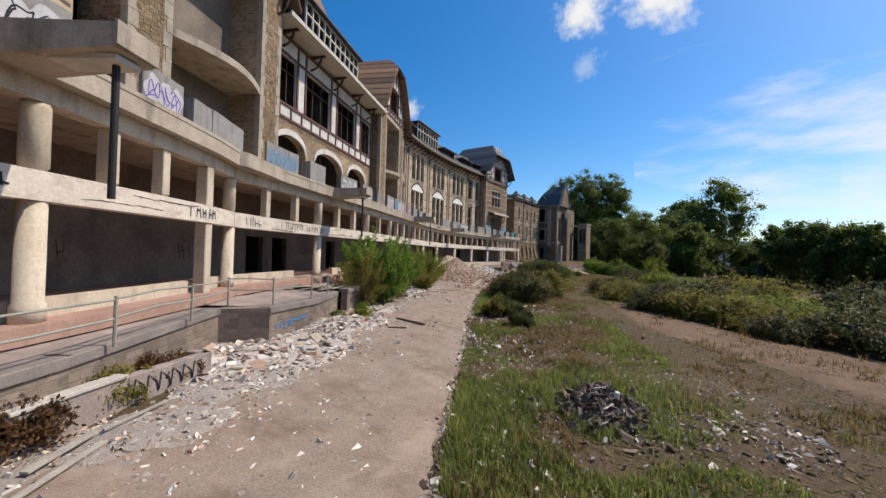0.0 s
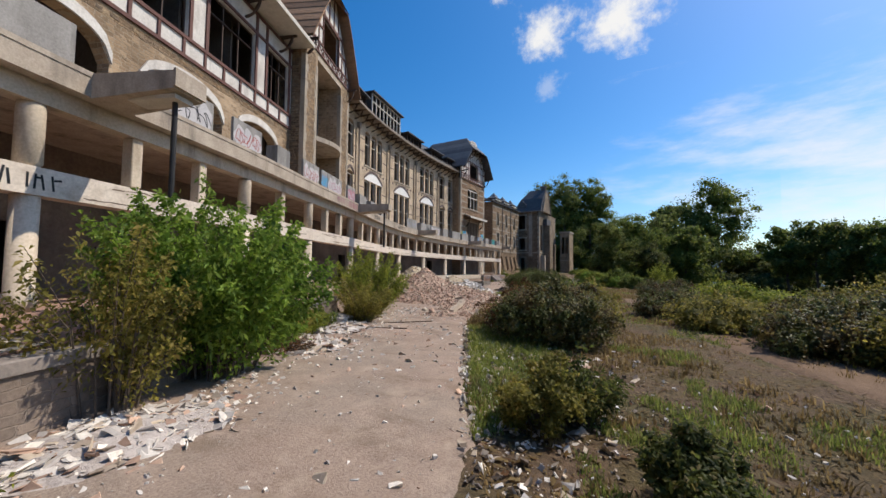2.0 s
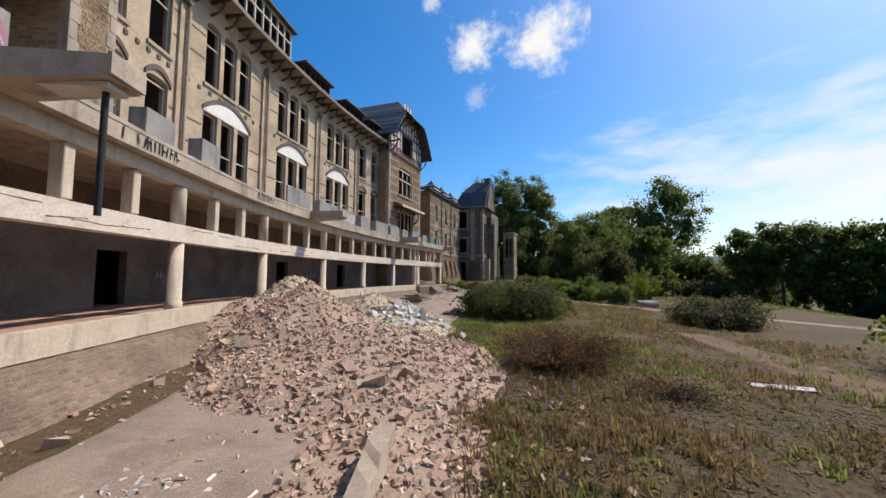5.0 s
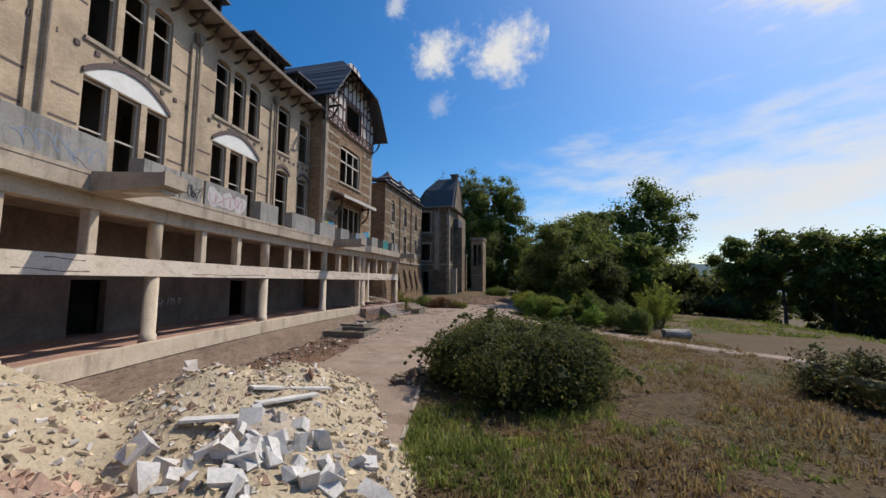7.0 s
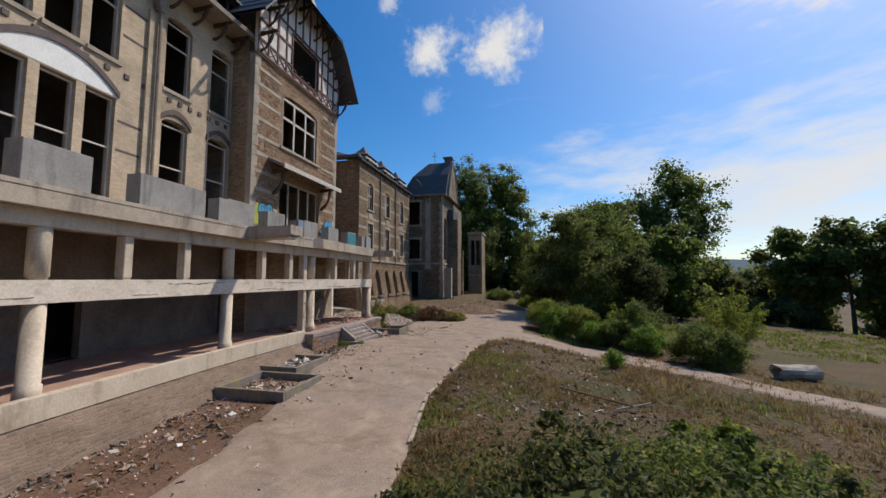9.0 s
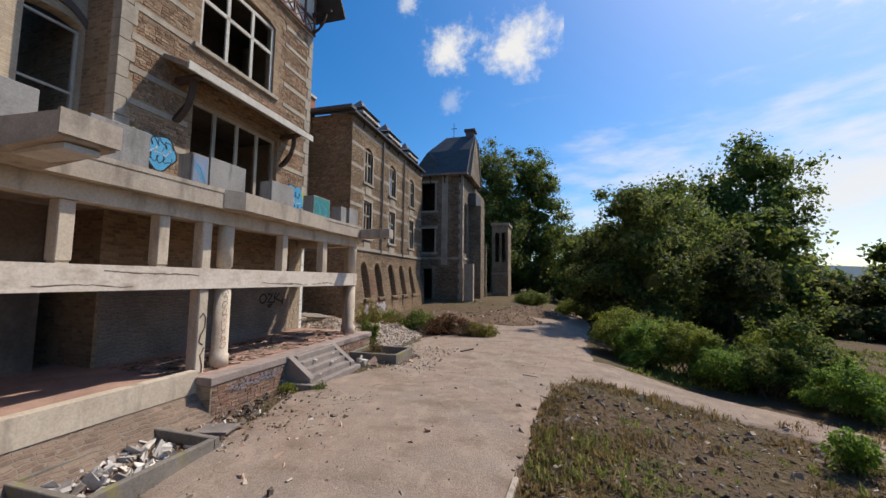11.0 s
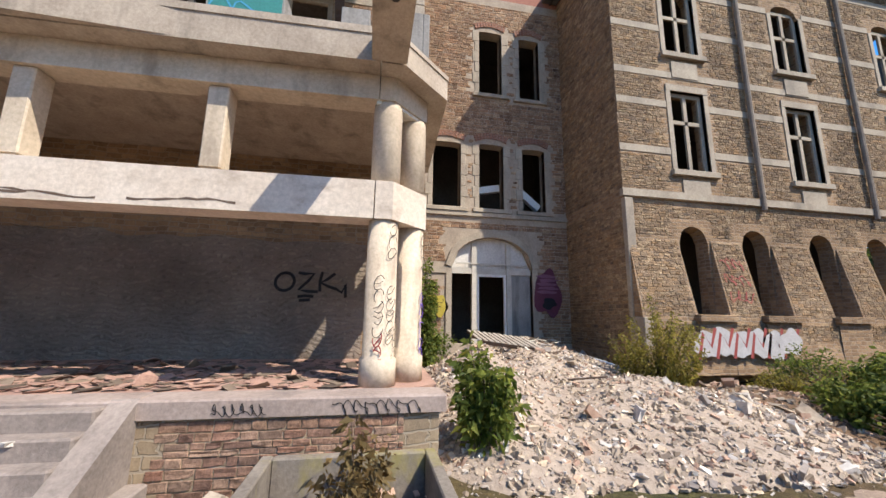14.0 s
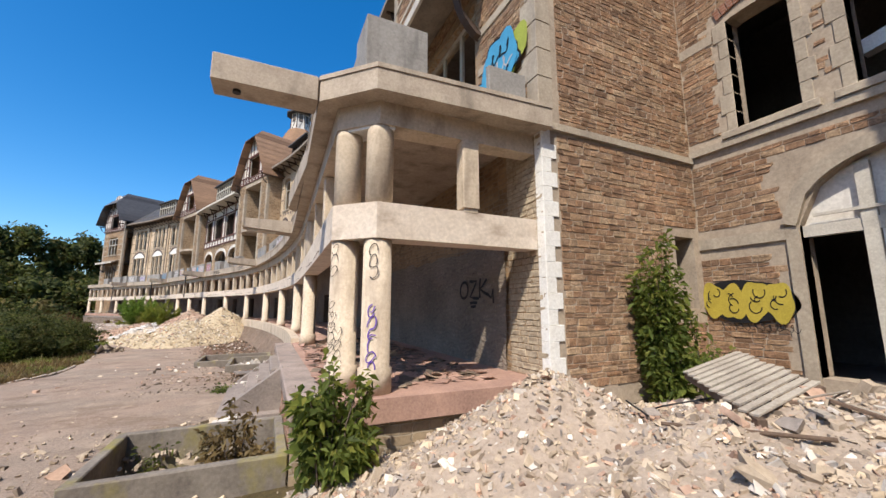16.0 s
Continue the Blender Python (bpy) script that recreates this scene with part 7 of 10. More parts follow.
for pts, top in ((edge, 0.52), (edge2, 0.53), (edge3, 0.56)):
    for p, q in zip(pts, pts[1:]):
        m = basis(p, q)
        ln = math.hypot(q[0] - p[0], q[1] - p[1])
        mb = Mesh()
        mb.box((0, 0.0, -1.0), (ln, 0.35, top - 0.2), m)
        part("retaining_wall", mb, TERRACESTONE, terrace)
        mb = Mesh()
        mb.bevel_box((-0.05, -0.06, top - 0.2), (ln + 0.05, 0.45, top), 0.02, m)
        part("coping", mb, CEMENT, terrace)
        mb = Mesh()
        a0, b0 = m @ Vector((0, 0.4, 0)), m @ Vector((ln, 0.4, 0))

        def inner(v):
            d2 = [(float(np.hypot(LINE[i][0] - v.x, LINE[i][1] - v.y)), i) for i in range(len(LINE))]
            i = min(d2)[1]
            return at(float(RUN[i]), -0.3)
        mb.add([(a0.x, a0.y, top - 0.03), (b0.x, b0.y, top - 0.03), (*inner(b0), top - 0.01), (*inner(a0), top - 0.01)], [(0, 1, 2, 3)])
        part("terrace_floor", mb, *((TERRACOTTA, terrace, "cracked red terrace paving") if pts is edge3 else (COPING, terrace, "dusty grey terrace paving")))
mb = Mesh()
mb.box((0, -0.05, -1.0), (1.53, 0.3, 0.5), basis((-13.6, 9.5), (-12.65, 10.7)))
mb.box((0, -0.05, -1.0), (1.3, 0.3, 0.5), basis((-15.2, 15.6), (-16.4, 16.0)))
part("retaining_wall", mb, TERRACESTONE, terrace)
mb = Mesh()
for s0_, s1_ in ((-12.0, 5.3), (9.5, 20.5)):
    for a, b in zip(steps_of(s0_, s1_, 2.4), steps_of(s0_, s1_, 2.4)[1:]):
        m, ln = stretch_frame(a, b, 0.3)
        mb.box((0, 0, FLOOR - 0.1), (ln + 0.01, 0.2, FLOOR + 0.42), m)
part("low_wall", mb, CREAM, terrace, "low cream painted wall between the columns")

# the planting bed below the terrace
PALECAP = plain("pale worn slab", (0.58, 0.52, 0.45), (0.38, 0.33, 0.28), 0.9, 1.6, 18, 0.4)
bed = thing("planting_bed", "overgrown bed behind a low graffiti covered concrete wall", "planter", at=(-9.6, 5.4, -0.7))
for p, q in (((-7.9, 2.2), (-9.1, 4.5)), ((-9.1, 4.5), (-10.0, 6.2)), ((-10.0, 6.2), (-10.8, 8.1)), ((-10.8, 8.1), (-11.3, 7.9))):
    mb = Mesh()
    ln = math.hypot(q[0] - p[0], q[1] - p[1])
    mb.bevel_box((0, 0, -0.9), (ln, 0.22, -0.12 if q[1] > 5 else -0.35), 0.02, basis(p, q))
    part("side", mb, COPING, bed)
    if q[1] < 6.3:
        mb = Mesh()
        mb.bevel_box((0.02, -0.04, -0.12 if q[1] > 5 else -0.35), (ln - 0.03, 0.26, -0.06 if q[1] > 5 else -0.29), 0.012, basis(p, q))
        part("coping", mb, PALECAP, bed, "pale worn coping slab")

# railing along the terrace edge
railing = thing("railing", "bent galvanised tube railing on the terrace", "railing", at=(-10.2, 6.0, 0.5))
rail_pts = [(-4.5, -1.8), (-6.4, 0.8), (-8.3, 3.5), (-10.2, 6.0), (-12.1, 8.1), (-13.9, 9.9), (-13.0, 11.0), (-13.6, 13.0), (-14.4, 14.4)]
for i, (x, y) in enumerate(rail_pts):
    mb = Mesh()
    mb.tube((x, y, 0.48), (x + 0.02, y, 1.5), 0.035, n=8)
    part("post", mb, PIPE, railing)
    if i + 1 < len(rail_pts):
        x2, y2 = rail_pts[i + 1]
        for h in (1.06, 1.44):
            mb = Mesh()
            sag = 0.05 * math.sin(i * 2.3 + h)
            mid_p = ((x + x2) / 2, (y + y2) / 2, h + sag)
            mb.tube((x, y, h), mid_p, 0.025, n=6)
            mb.tube(mid_p, (x2, y2, h - 0.02), 0.025, n=6)
            part("rail", mb, PIPE, railing)

# ---------- parapet panels on the terrace roof ----------
def panel(s0, s1, top=7.62, d=0.05, tilt=0.0, legs=True):
    home = thing("parapet_panel", "weathered grey concrete parapet panel on the terrace roof", "parapet panel", "parapet panels", at=(*at((s0 + s1) / 2, d), SLAB1))
    m, ln = stretch_frame(s0, s1, d)
    m = m @ Matrix.Rotation(tilt, 4, "X")
    mb = Mesh()
    mb.bevel_box((0, 0, SLAB1 - 0.09), (ln, 0.12, top), 0.012, m)
    part("face", mb, PANEL, home)
    for x in (0.0, ln - 0.12):
        mb = Mesh()
        mb.box((x, 0.12, SLAB1 - 0.09), (x + 0.12, 0.55, top - 0.02), m)
        part("return", mb, PANEL, home)
    return home


base = 45.2
for k in (-10, -9, -8, -2, -1, 0, 1, 2):
    for a, b in ((0.0, 1.7), (3.2, 6.0)):
        s0_, s1_ = base + 7.2 * k + a, base + 7.2 * k + b
        if s1_ > 62.2 or k < -9 or (k, a) in ((-2, 0.0), (-2, 3.2), (-1, 0.0), (-1, 3.2), (0, 3.2)):
            continue
        panel(s0_, s1_, 7.55 + 0.1 * math.sin(k * 3 + a))
for s0_, s1_, tp in ((-2.9, -1.8, 7.5), (-1.75, 0.8, 7.55), (6.2, 7.9, 7.6), (16.2, 17.3, 7.5), (27.3, 28.9, 7.5), (30.2, 31.6, 7.5), (33.2, 34.5, 7.6), (59.1, 60.65, 7.45), (62.2, 63.55, 7.45)):
    panel(s0_, s1_, tp)
for y0, y1, tp in ((72.5, 73.05, 7.4), (73.1, 74.5, 7.45), (75.75, 77.0, 7.4), (78.3, 79.55, 7.4), (80.5, 81.0, 7.3)):
    s0_ = COL_S[15] + (y0 - 73.7)
    panel(s0_, s0_ + (y1 - y0), tp, 0.15)
home = thing("parapet_panel", "weathered grey concrete parapet panel at the roof corner", "parapet panel", "parapet panels", at=(-35.2, 81.9, SLAB1))
mb = Mesh()
mb.bevel_box((-35.9, 81.95, SLAB1 - 0.1), (-34.75, 82.07, 7.35), 0.012)
part("face", mb, PANEL, home)
mb = Mesh()
mb.bevel_box((-34.87, 81.2, SLAB1 - 0.1), (-34.75, 81.95, 7.35), 0.012)
part("return", mb, PANEL, home)
home = thing("parapet_panel", "broken grey concrete parapet panel against the wall", "parapet panel", "parapet panels", at=(-37.7, 82.0, SLAB1))
mb = Mesh()
mb.bevel_box((-38.1, 82.0, SLAB1 - 0.1), (-37.2, 82.12, 7.05), 0.012)
part("face", mb, PANEL, home)

# ---------- lamp canopies on the roof edge ----------
def canopy_lamp(s, pole, length=2.1, out=-0.55):
    home = thing("lamp_canopy", "concrete cantilever lamp arm on the roof edge" + (" with a dark pole" if pole else ""), "lamp arm", "lamp arms", at=(*at(s, out), SLAB0 + 0.1))
    m, _ = stretch_frame(s - 0.2, s + 0.2, out)
    m = m @ Matrix.Translation((0.2, 0, 0)) @ Matrix.Rotation(radians(-90), 4, "Z")
    mb = Mesh()
    z1, z0 = SLAB1 - 0.02, SLAB0 + 0.12
    p = [(0, -0.5, z0 - 0.15), (length, -0.42, z0 + 0.02), (length, 0.42, z0 + 0.02), (0, 0.5, z0 - 0.15), (0, -0.5, z1), (length, -0.42, z1), (length, 0.42, z1), (0, 0.5, z1)]
    mb.add(p, [(0, 3, 2, 1), (4, 5, 6, 7), (0, 1, 5, 4), (1, 2, 6, 5), (2, 3, 7, 6), (3, 0, 4, 7)], m)
    part("arm", mb, CONCRETE, home)
    mb = Mesh()
    mb.box((length + 0.002, -0.45, z0 + 0.06), (length + 0.07, 0.45, z1 + 0.03), m)
    part("front_lip", mb, CONCRETE, home)
    mb = Mesh()
    mb.box((length * 0.35, -0.26, z0 - 0.12), (length - 0.12, 0.26, z0 - 0.02), m)
    part("lamp_tray", mb, FRAME, home)
    if pole:
        mb = Mesh()
        mb.tube(tuple(m @ Vector((length - 0.35, 0, BAND1 - 0.6))), tuple(m @ Vector((length - 0.35, 0, z0 + 0.05))), 0.06, n=10)
        part("pole", mb, IRON, home)
    return home


for s, pole in ((-8.6, True), (8.3, True), (25.6, True), (43.2, False), (60.6, False)):
    canopy_lamp(s, pole)
home = thing("concrete_arm", "short weathered concrete arm jutting from the gallery roof corner", "concrete arm", at=(-34.05, 81.4, 5.76))
mb = Mesh()
mb.bevel_box((-34.046, 81.1, 5.75), (-32.45, 81.64, 6.19), 0.018)
part("arm", mb, CONCRETE, home)
mb = Mesh()
mb.tube((-32.8, 81.38, 5.70), (-32.8, 81.38, 5.76), 0.06, n=12)
part("drain_hole", mb, IRON, home)

# ---------- stone pieces laid proud of the walls ----------
def stone_hues(name, tones, island):
    """Single stones: each one its own tone, with grain, lichen spots and a rough face."""
    m, nt, b = node_material(name, 0.92)
    c = ramp(nt, rand(nt, island), [(k / (len(tones) - 1), t) for k, t in enumerate(tones)])
    fine = tex(nt, "noise", 22, 6, 0.75)
    mid = tex(nt, "noise", 5, 5, 0.7)
    c = mix(nt, 1.0, c, ramp(nt, fine, [(0.28, (0.42, 0.40, 0.38)), (0.55, (1.0, 1.0, 1.0)), (0.75, (1.5, 1.45, 1.4))]), "MULTIPLY")
    c = mix(nt, 1.0, c, ramp(nt, mid, [(0.32, (0.62, 0.6, 0.58)), (0.68, (1.22, 1.2, 1.15))]), "MULTIPLY")
    grime = tex(nt, "noise", 0.4, 4)
    c = mix(nt, 1.0, c, ramp(nt, grime, [(0.32, (0.7, 0.68, 0.66)), (0.62, (1.06, 1.05, 1.03))]), "MULTIPLY")
    nt.links.new(c, b.inputs["Base Color"])
    bump(nt, b, fine, 0.9, 0.02)
    return m


BROWNS = [(0.20, 0.13, 0.09), (0.37, 0.225, 0.14), (0.28, 0.18, 0.12), (0.43, 0.29, 0.185), (0.32, 0.22, 0.155), (0.39, 0.235, 0.145), (0.47, 0.345, 0.235), (0.24, 0.15, 0.10)]
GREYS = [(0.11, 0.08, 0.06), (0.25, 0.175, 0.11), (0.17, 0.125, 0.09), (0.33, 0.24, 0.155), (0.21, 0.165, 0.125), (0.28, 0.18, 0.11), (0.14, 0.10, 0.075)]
PIECE, PIECES = stone_hues("single brown stone", BROWNS, False), stone_hues("brown stones", BROWNS, True)
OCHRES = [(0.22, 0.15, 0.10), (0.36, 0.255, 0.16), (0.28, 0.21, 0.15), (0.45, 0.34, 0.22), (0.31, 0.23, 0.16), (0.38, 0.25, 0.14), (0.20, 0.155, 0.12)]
OPIECE, OPIECES = stone_hues("single ochre stone", OCHRES, False), stone_hues("ochre stones", OCHRES, True)
REDDISH = [(0.16, 0.10, 0.08), (0.33, 0.19, 0.14), (0.25, 0.17, 0.13), (0.40, 0.27, 0.20), (0.28, 0.15, 0.11), (0.36, 0.23, 0.16)]
RPIECE, RPIECES = stone_hues("single reddish stone", REDDISH, False), stone_hues("reddish stones", REDDISH, True)
GPIECE, GPIECES = stone_hues("single grey stone", GREYS, False), stone_hues("grey stones", GREYS, True)
unit = []
for k in range(12):
    rr = random.Random(k)
    mb = Mesh()
    n = 8
    ring = [(x + rr.uniform(-0.03, 0.03), z + rr.uniform(-0.05, 0.05)) for x, z in ((-0.5, -0.5), (0, -0.5), (0.5, -0.5), (0.5, 0), (0.5, 0.5), (0, 0.5), (-0.5, 0.5), (-0.5, 0))]
    if k % 3 == 0:
        i = rr.choice((0, 2, 4, 6))
        ring[i] = (ring[i][0] * 0.8, ring[i][1] * 0.72)
    back = [(max(-0.5, min(0.5, x)), 0, max(-0.5, min(0.5, z))) for x, z in ring]
    face = [(x * 0.92, -1 + rr.uniform(-0.4, 0.4), z * 0.88) for x, _, z in back]
    mb.add(back + face, [tuple(range(n, 2 * n))] + [(i, (i + 1) % n, n + (i + 1) % n, n + i) for i in range(n)])
    unit.append(mb)


def lay_stones(parent, m, u0, u1, z0, z1, holes, near, seed, single, joined, limit=300, cw=(0.16, 0.46), ch=(0.09, 0.2)):
    """Courses of separate stones: those inside 'near' are parts, the rest one joined mesh."""
    rr = random.Random(seed)
    datas = [mb.data("stone", single) for mb in unit]
    rest, count, z = Mesh(), 0, z0
    while z < z1 - 0.05:
        h = min(rr.uniform(*ch), z1 - z)
        u = u0 - rr.uniform(0, 0.2)
        while u < u1:
            w = rr.uniform(*cw)
            a, b = max(u, u0), min(u + w, u1)
            u += w
            if b - a < 0.06 or any(hh[0] - 0.17 < b and a < hh[1] + 0.17 and hh[2] - 0.2 < z + h and z < hh[3] + 0.2 for hh in holes):
                continue
            lm = m @ Matrix.Translation(((a + b) / 2, 0, z + h / 2)) @ Matrix.Diagonal((b - a - 0.008, rr.uniform(0.006, 0.022), h - 0.012, 1))
            if near(a, z) and count < limit:
                ob = new("stone", datas[count % 12])
                ob.parent = parent
                ob.matrix_parent_inverse = parent.matrix_basis.inverted()
                ob.matrix_basis = lm
                count += 1
            else:
                s_ = unit[rr.randrange(12)]
                rest.add(s_.v, s_.f, lm)
        z += h
    if rest.f:
        tagged(part("stones", rest, joined, parent, "coursed rubble stones"), kind="stuff")


for home, s0_, s1_, sd in ((pav_a, -0.9, 7.5, 31), (pav_b, 24.4, 32.7, 41)):
    m_, w_ = stretch_frame(s0_, s1_, 3.2)
    for i, x0_ in enumerate((0.0, w_ - 1.9)):
        lay_stones(home, m_, x0_ + 0.36, x0_ + 1.54, SLAB1 + 0.1, 17.7, [], lambda a, z: False, sd + i, OPIECES, OPIECES, cw=(0.14, 0.42), ch=(0.09, 0.18))
    # Side face turned from the sun: darker stones paint in its shade.
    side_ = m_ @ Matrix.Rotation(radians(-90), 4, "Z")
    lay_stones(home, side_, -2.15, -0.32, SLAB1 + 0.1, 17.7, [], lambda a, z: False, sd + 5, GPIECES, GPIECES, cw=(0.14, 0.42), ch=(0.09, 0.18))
m_, w_ = stretch_frame(7.5, 24.4, 4.2)
lay_stones(centre, m_, 0.05, w_ - 0.05, SLAB1 + 0.1, 11.3, [(h[0] - 0.25, h[1] + 0.25, h[2], h[3] + 0.3) for h in arches], lambda a, z: False, 51, OPIECES, OPIECES, cw=(0.14, 0.42), ch=(0.09, 0.18))
pl_m = Matrix.Translation((FX, 72.55, 0)) @ Matrix.Rotation(radians(90), 4, "Z")
lay_stones(plinth, pl_m, 0.05, 9.2, -0.35, FLOOR - 0.21, [(3.2, 6.1, -1, 1)], lambda a, z: True, 1, RPIECE, RPIECES, cw=(0.12, 0.34), ch=(0.07, 0.13))
lay_stones(court, mside, 0.4, mlen - 0.45, 0.7, 5.75, [(3.9, 4.6, 2.2, 3.9)], lambda a, z: z < 3.4, 2, PIECE, PIECES, cw=(0.15, 0.44), ch=(0.08, 0.175))
lay_stones(court, mside, 0.5, mlen - 0.45, 6.0, 15.0, [], lambda a, z: False, 4, PIECE, PIECES, cw=(0.15, 0.44), ch=(0.08, 0.175))
lay_stones(court, dm, 0.0, dlen - 0.45, 0.9, 16.0, [(h[0] - 0.05, h[1] + 0.05, h[2], h[3] + 0.1) for h in dholes] + [(0, dlen, 5.95, 6.1), (0, 1.7, 3.6, 3.85)], lambda a, z: z < 3.4, 3, PIECE, PIECES, cw=(0.15, 0.44), ch=(0.08, 0.175))
lay_stones(wing, wm, 0.0, wl_, 4.7, 16.3, [(u - 0.8, u + 0.8, 5.9, 10.3) for u in bays] + [(u - 0.8, u + 0.8, 10.5, 14.75) for u in bays] + [h[:4] for h in wholes if h[2] < 3] + [(-0.1, wl_, z + 0.2, z + 0.05) for z in (7.6, 9.4, 10.6, 12.5, 14.2, 15.6)] + [(-1, wl_ + 1, 6.1, 6.05)],
           lambda a, z: z < 5.9 and a < 9, 5, OPIECE, OPIECES, cw=(0.10, 0.32), ch=(0.06, 0.12))
# the wing's side wall towards the court, the tower's two faces and the upper wall of the pavilion
ws_m = Matrix.Translation((WX - 4.2, WY0, 0))
lay_stones(wing, ws_m, 0.05, 4.15, 0.9, 16.4, [(-1, 5, 6.1, 5.98)], lambda a, z: False, 21, OPIECE, OPIECES, cw=(0.12, 0.36), ch=(0.07, 0.14))
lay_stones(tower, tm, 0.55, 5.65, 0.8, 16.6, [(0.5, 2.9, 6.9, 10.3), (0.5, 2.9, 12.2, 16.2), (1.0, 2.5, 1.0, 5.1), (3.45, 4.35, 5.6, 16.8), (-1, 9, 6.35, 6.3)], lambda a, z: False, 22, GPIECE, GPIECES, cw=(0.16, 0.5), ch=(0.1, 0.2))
lay_stones(end_pav, pm, 0.5, pw - 0.5, SLAB1 + 0.1, 17.9, [(pw * 0.5 - 2.3, pw * 0.5 + 2.5, 6.0, 10.7), (pw * 0.5 - 2.3, pw * 0.5 + 2.1, 12.9, 16.7)] + [(0.3, pw - 0.3, z + 0.19, z + 0.01) for z in (7.2, 8.3, 9.4, 10.5, 11.6, 12.7, 13.8, 14.9, 16.0, 17.0)],
           lambda a, z: False, 23, PIECE, PIECES, cw=(0.12, 0.36), ch=(0.08, 0.15))


for k, (xa, xb) in enumerate(zip(FOOT[::2], FOOT[1::2])):
    top = 4.6 if xb - xa < 2 else 4.2
    up_ = Vector((0, 0.48, top - 2.0))
    run_ = up_.length
    up_.normalize()
    lay_stones(wing, wm @ Matrix(((1, 0, 0, xa), (0, up_.z, up_.y, -0.5), (0, -up_.y, up_.z, 2.0), (0, 0, 0, 1))), 0.08, xb - xa - 0.08, 0.04, run_ - 0.05, [], lambda a, z: False, 61 + k, OPIECE, OPIECES, cw=(0.10, 0.32), ch=(0.06, 0.12))
    lay_stones(wing, wm @ Matrix.Translation((0, -0.54, 0)), xa + 0.05, xb - 0.05, 0.75, 1.85, [], lambda a, z: False, 71 + k, OPIECE, OPIECES, cw=(0.10, 0.32), ch=(0.06, 0.12))
mb = Mesh()
mb.bevel_box((-0.02, -0.56, 0.4), (0.3, 0.1, 2.0), 0.02, wm)
mb.bevel_box((-0.02, -0.10, 2.0), (0.3, 0.1, 5.9), 0.02, wm)
part("corner_strip", mb, DRESSED, wing, "pale dressed stone strip at the corner")


# ---------- leafy shrubs with upright shoots ----------
def shoot_shrub(name, x, y, r, h, mat, label, seed, stems=40, leaves=90, size=0.1, z=None, lean=(0, 0), category="shrub", bare=0.2):
    rng = np.random.default_rng(seed)
    z = ground_z(x, y) if z is None else z
    home = thing(name, label, category, "bushes by the path", at=(x, y, z - 0.05))
    wood, lv = Mesh(), Mesh()
    for i in range(stems):
        a, q = rng.random() * 6.283, math.sqrt(rng.random())
        hh = h * (0.45 + 0.55 * rng.random()) * (1 - 0.35 * q)
        b0 = Vector((x + 0.3 * r * q * math.cos(a), y + 0.3 * r * q * math.sin(a), z - 0.06))
        tip = Vector((x + r * q * math.cos(a) + lean[0], y + r * q * math.sin(a) + lean[1], z + hh))
        mid_p = b0.lerp(tip, 0.5) + Vector((-0.12 * r * math.cos(a), -0.12 * r * math.sin(a), 0.08 * h))
        wood.tube(b0, mid_p, 0.02, 0.012, 5, False)
        wood.tube(mid_p, tip, 0.012, 0.004, 4, False)
        f = bare + (1 - bare) * rng.random(leaves) ** 0.75
        P0, P1, P2 = np.array(b0), np.array(mid_p), np.array(tip)
        c = ((1 - f) ** 2)[:, None] * P0 + (2 * f * (1 - f))[:, None] * P1 + (f ** 2)[:, None] * P2
        c += rng.normal(size=(leaves, 3)) * (0.05 + 0.10 * r * (1 - f))[:, None]
        t = rng.normal(size=(leaves, 3)) + np.array([0.7 * math.cos(a), 0.7 * math.sin(a), 0.2])
        t /= np.linalg.norm(t, axis=1)[:, None]
        w = np.cross(t, rng.normal(size=(leaves, 3)))
        w /= np.linalg.norm(w, axis=1)[:, None] + 1e-9
        s = (size * (0.5 + rng.random(leaves)))[:, None]
        drop = np.array([0, 0, -0.25])
        k = len(lv.v)
        quad = np.stack([c, c + t * s * 0.5 + w * s * 0.22, c + t * s + drop * s, c + t * s * 0.5 - w * s * 0.22], 1).reshape(-1, 3)
        lv.v += [tuple(p) for p in quad]
        lv.f += [(k + 4 * j, k + 4 * j + 1, k + 4 * j + 2, k + 4 * j + 3) for j in range(leaves)]
    tagged(part("stem", wood, BARK, home), kind="stuff")
    part("crown", lv, mat, home)
    return home


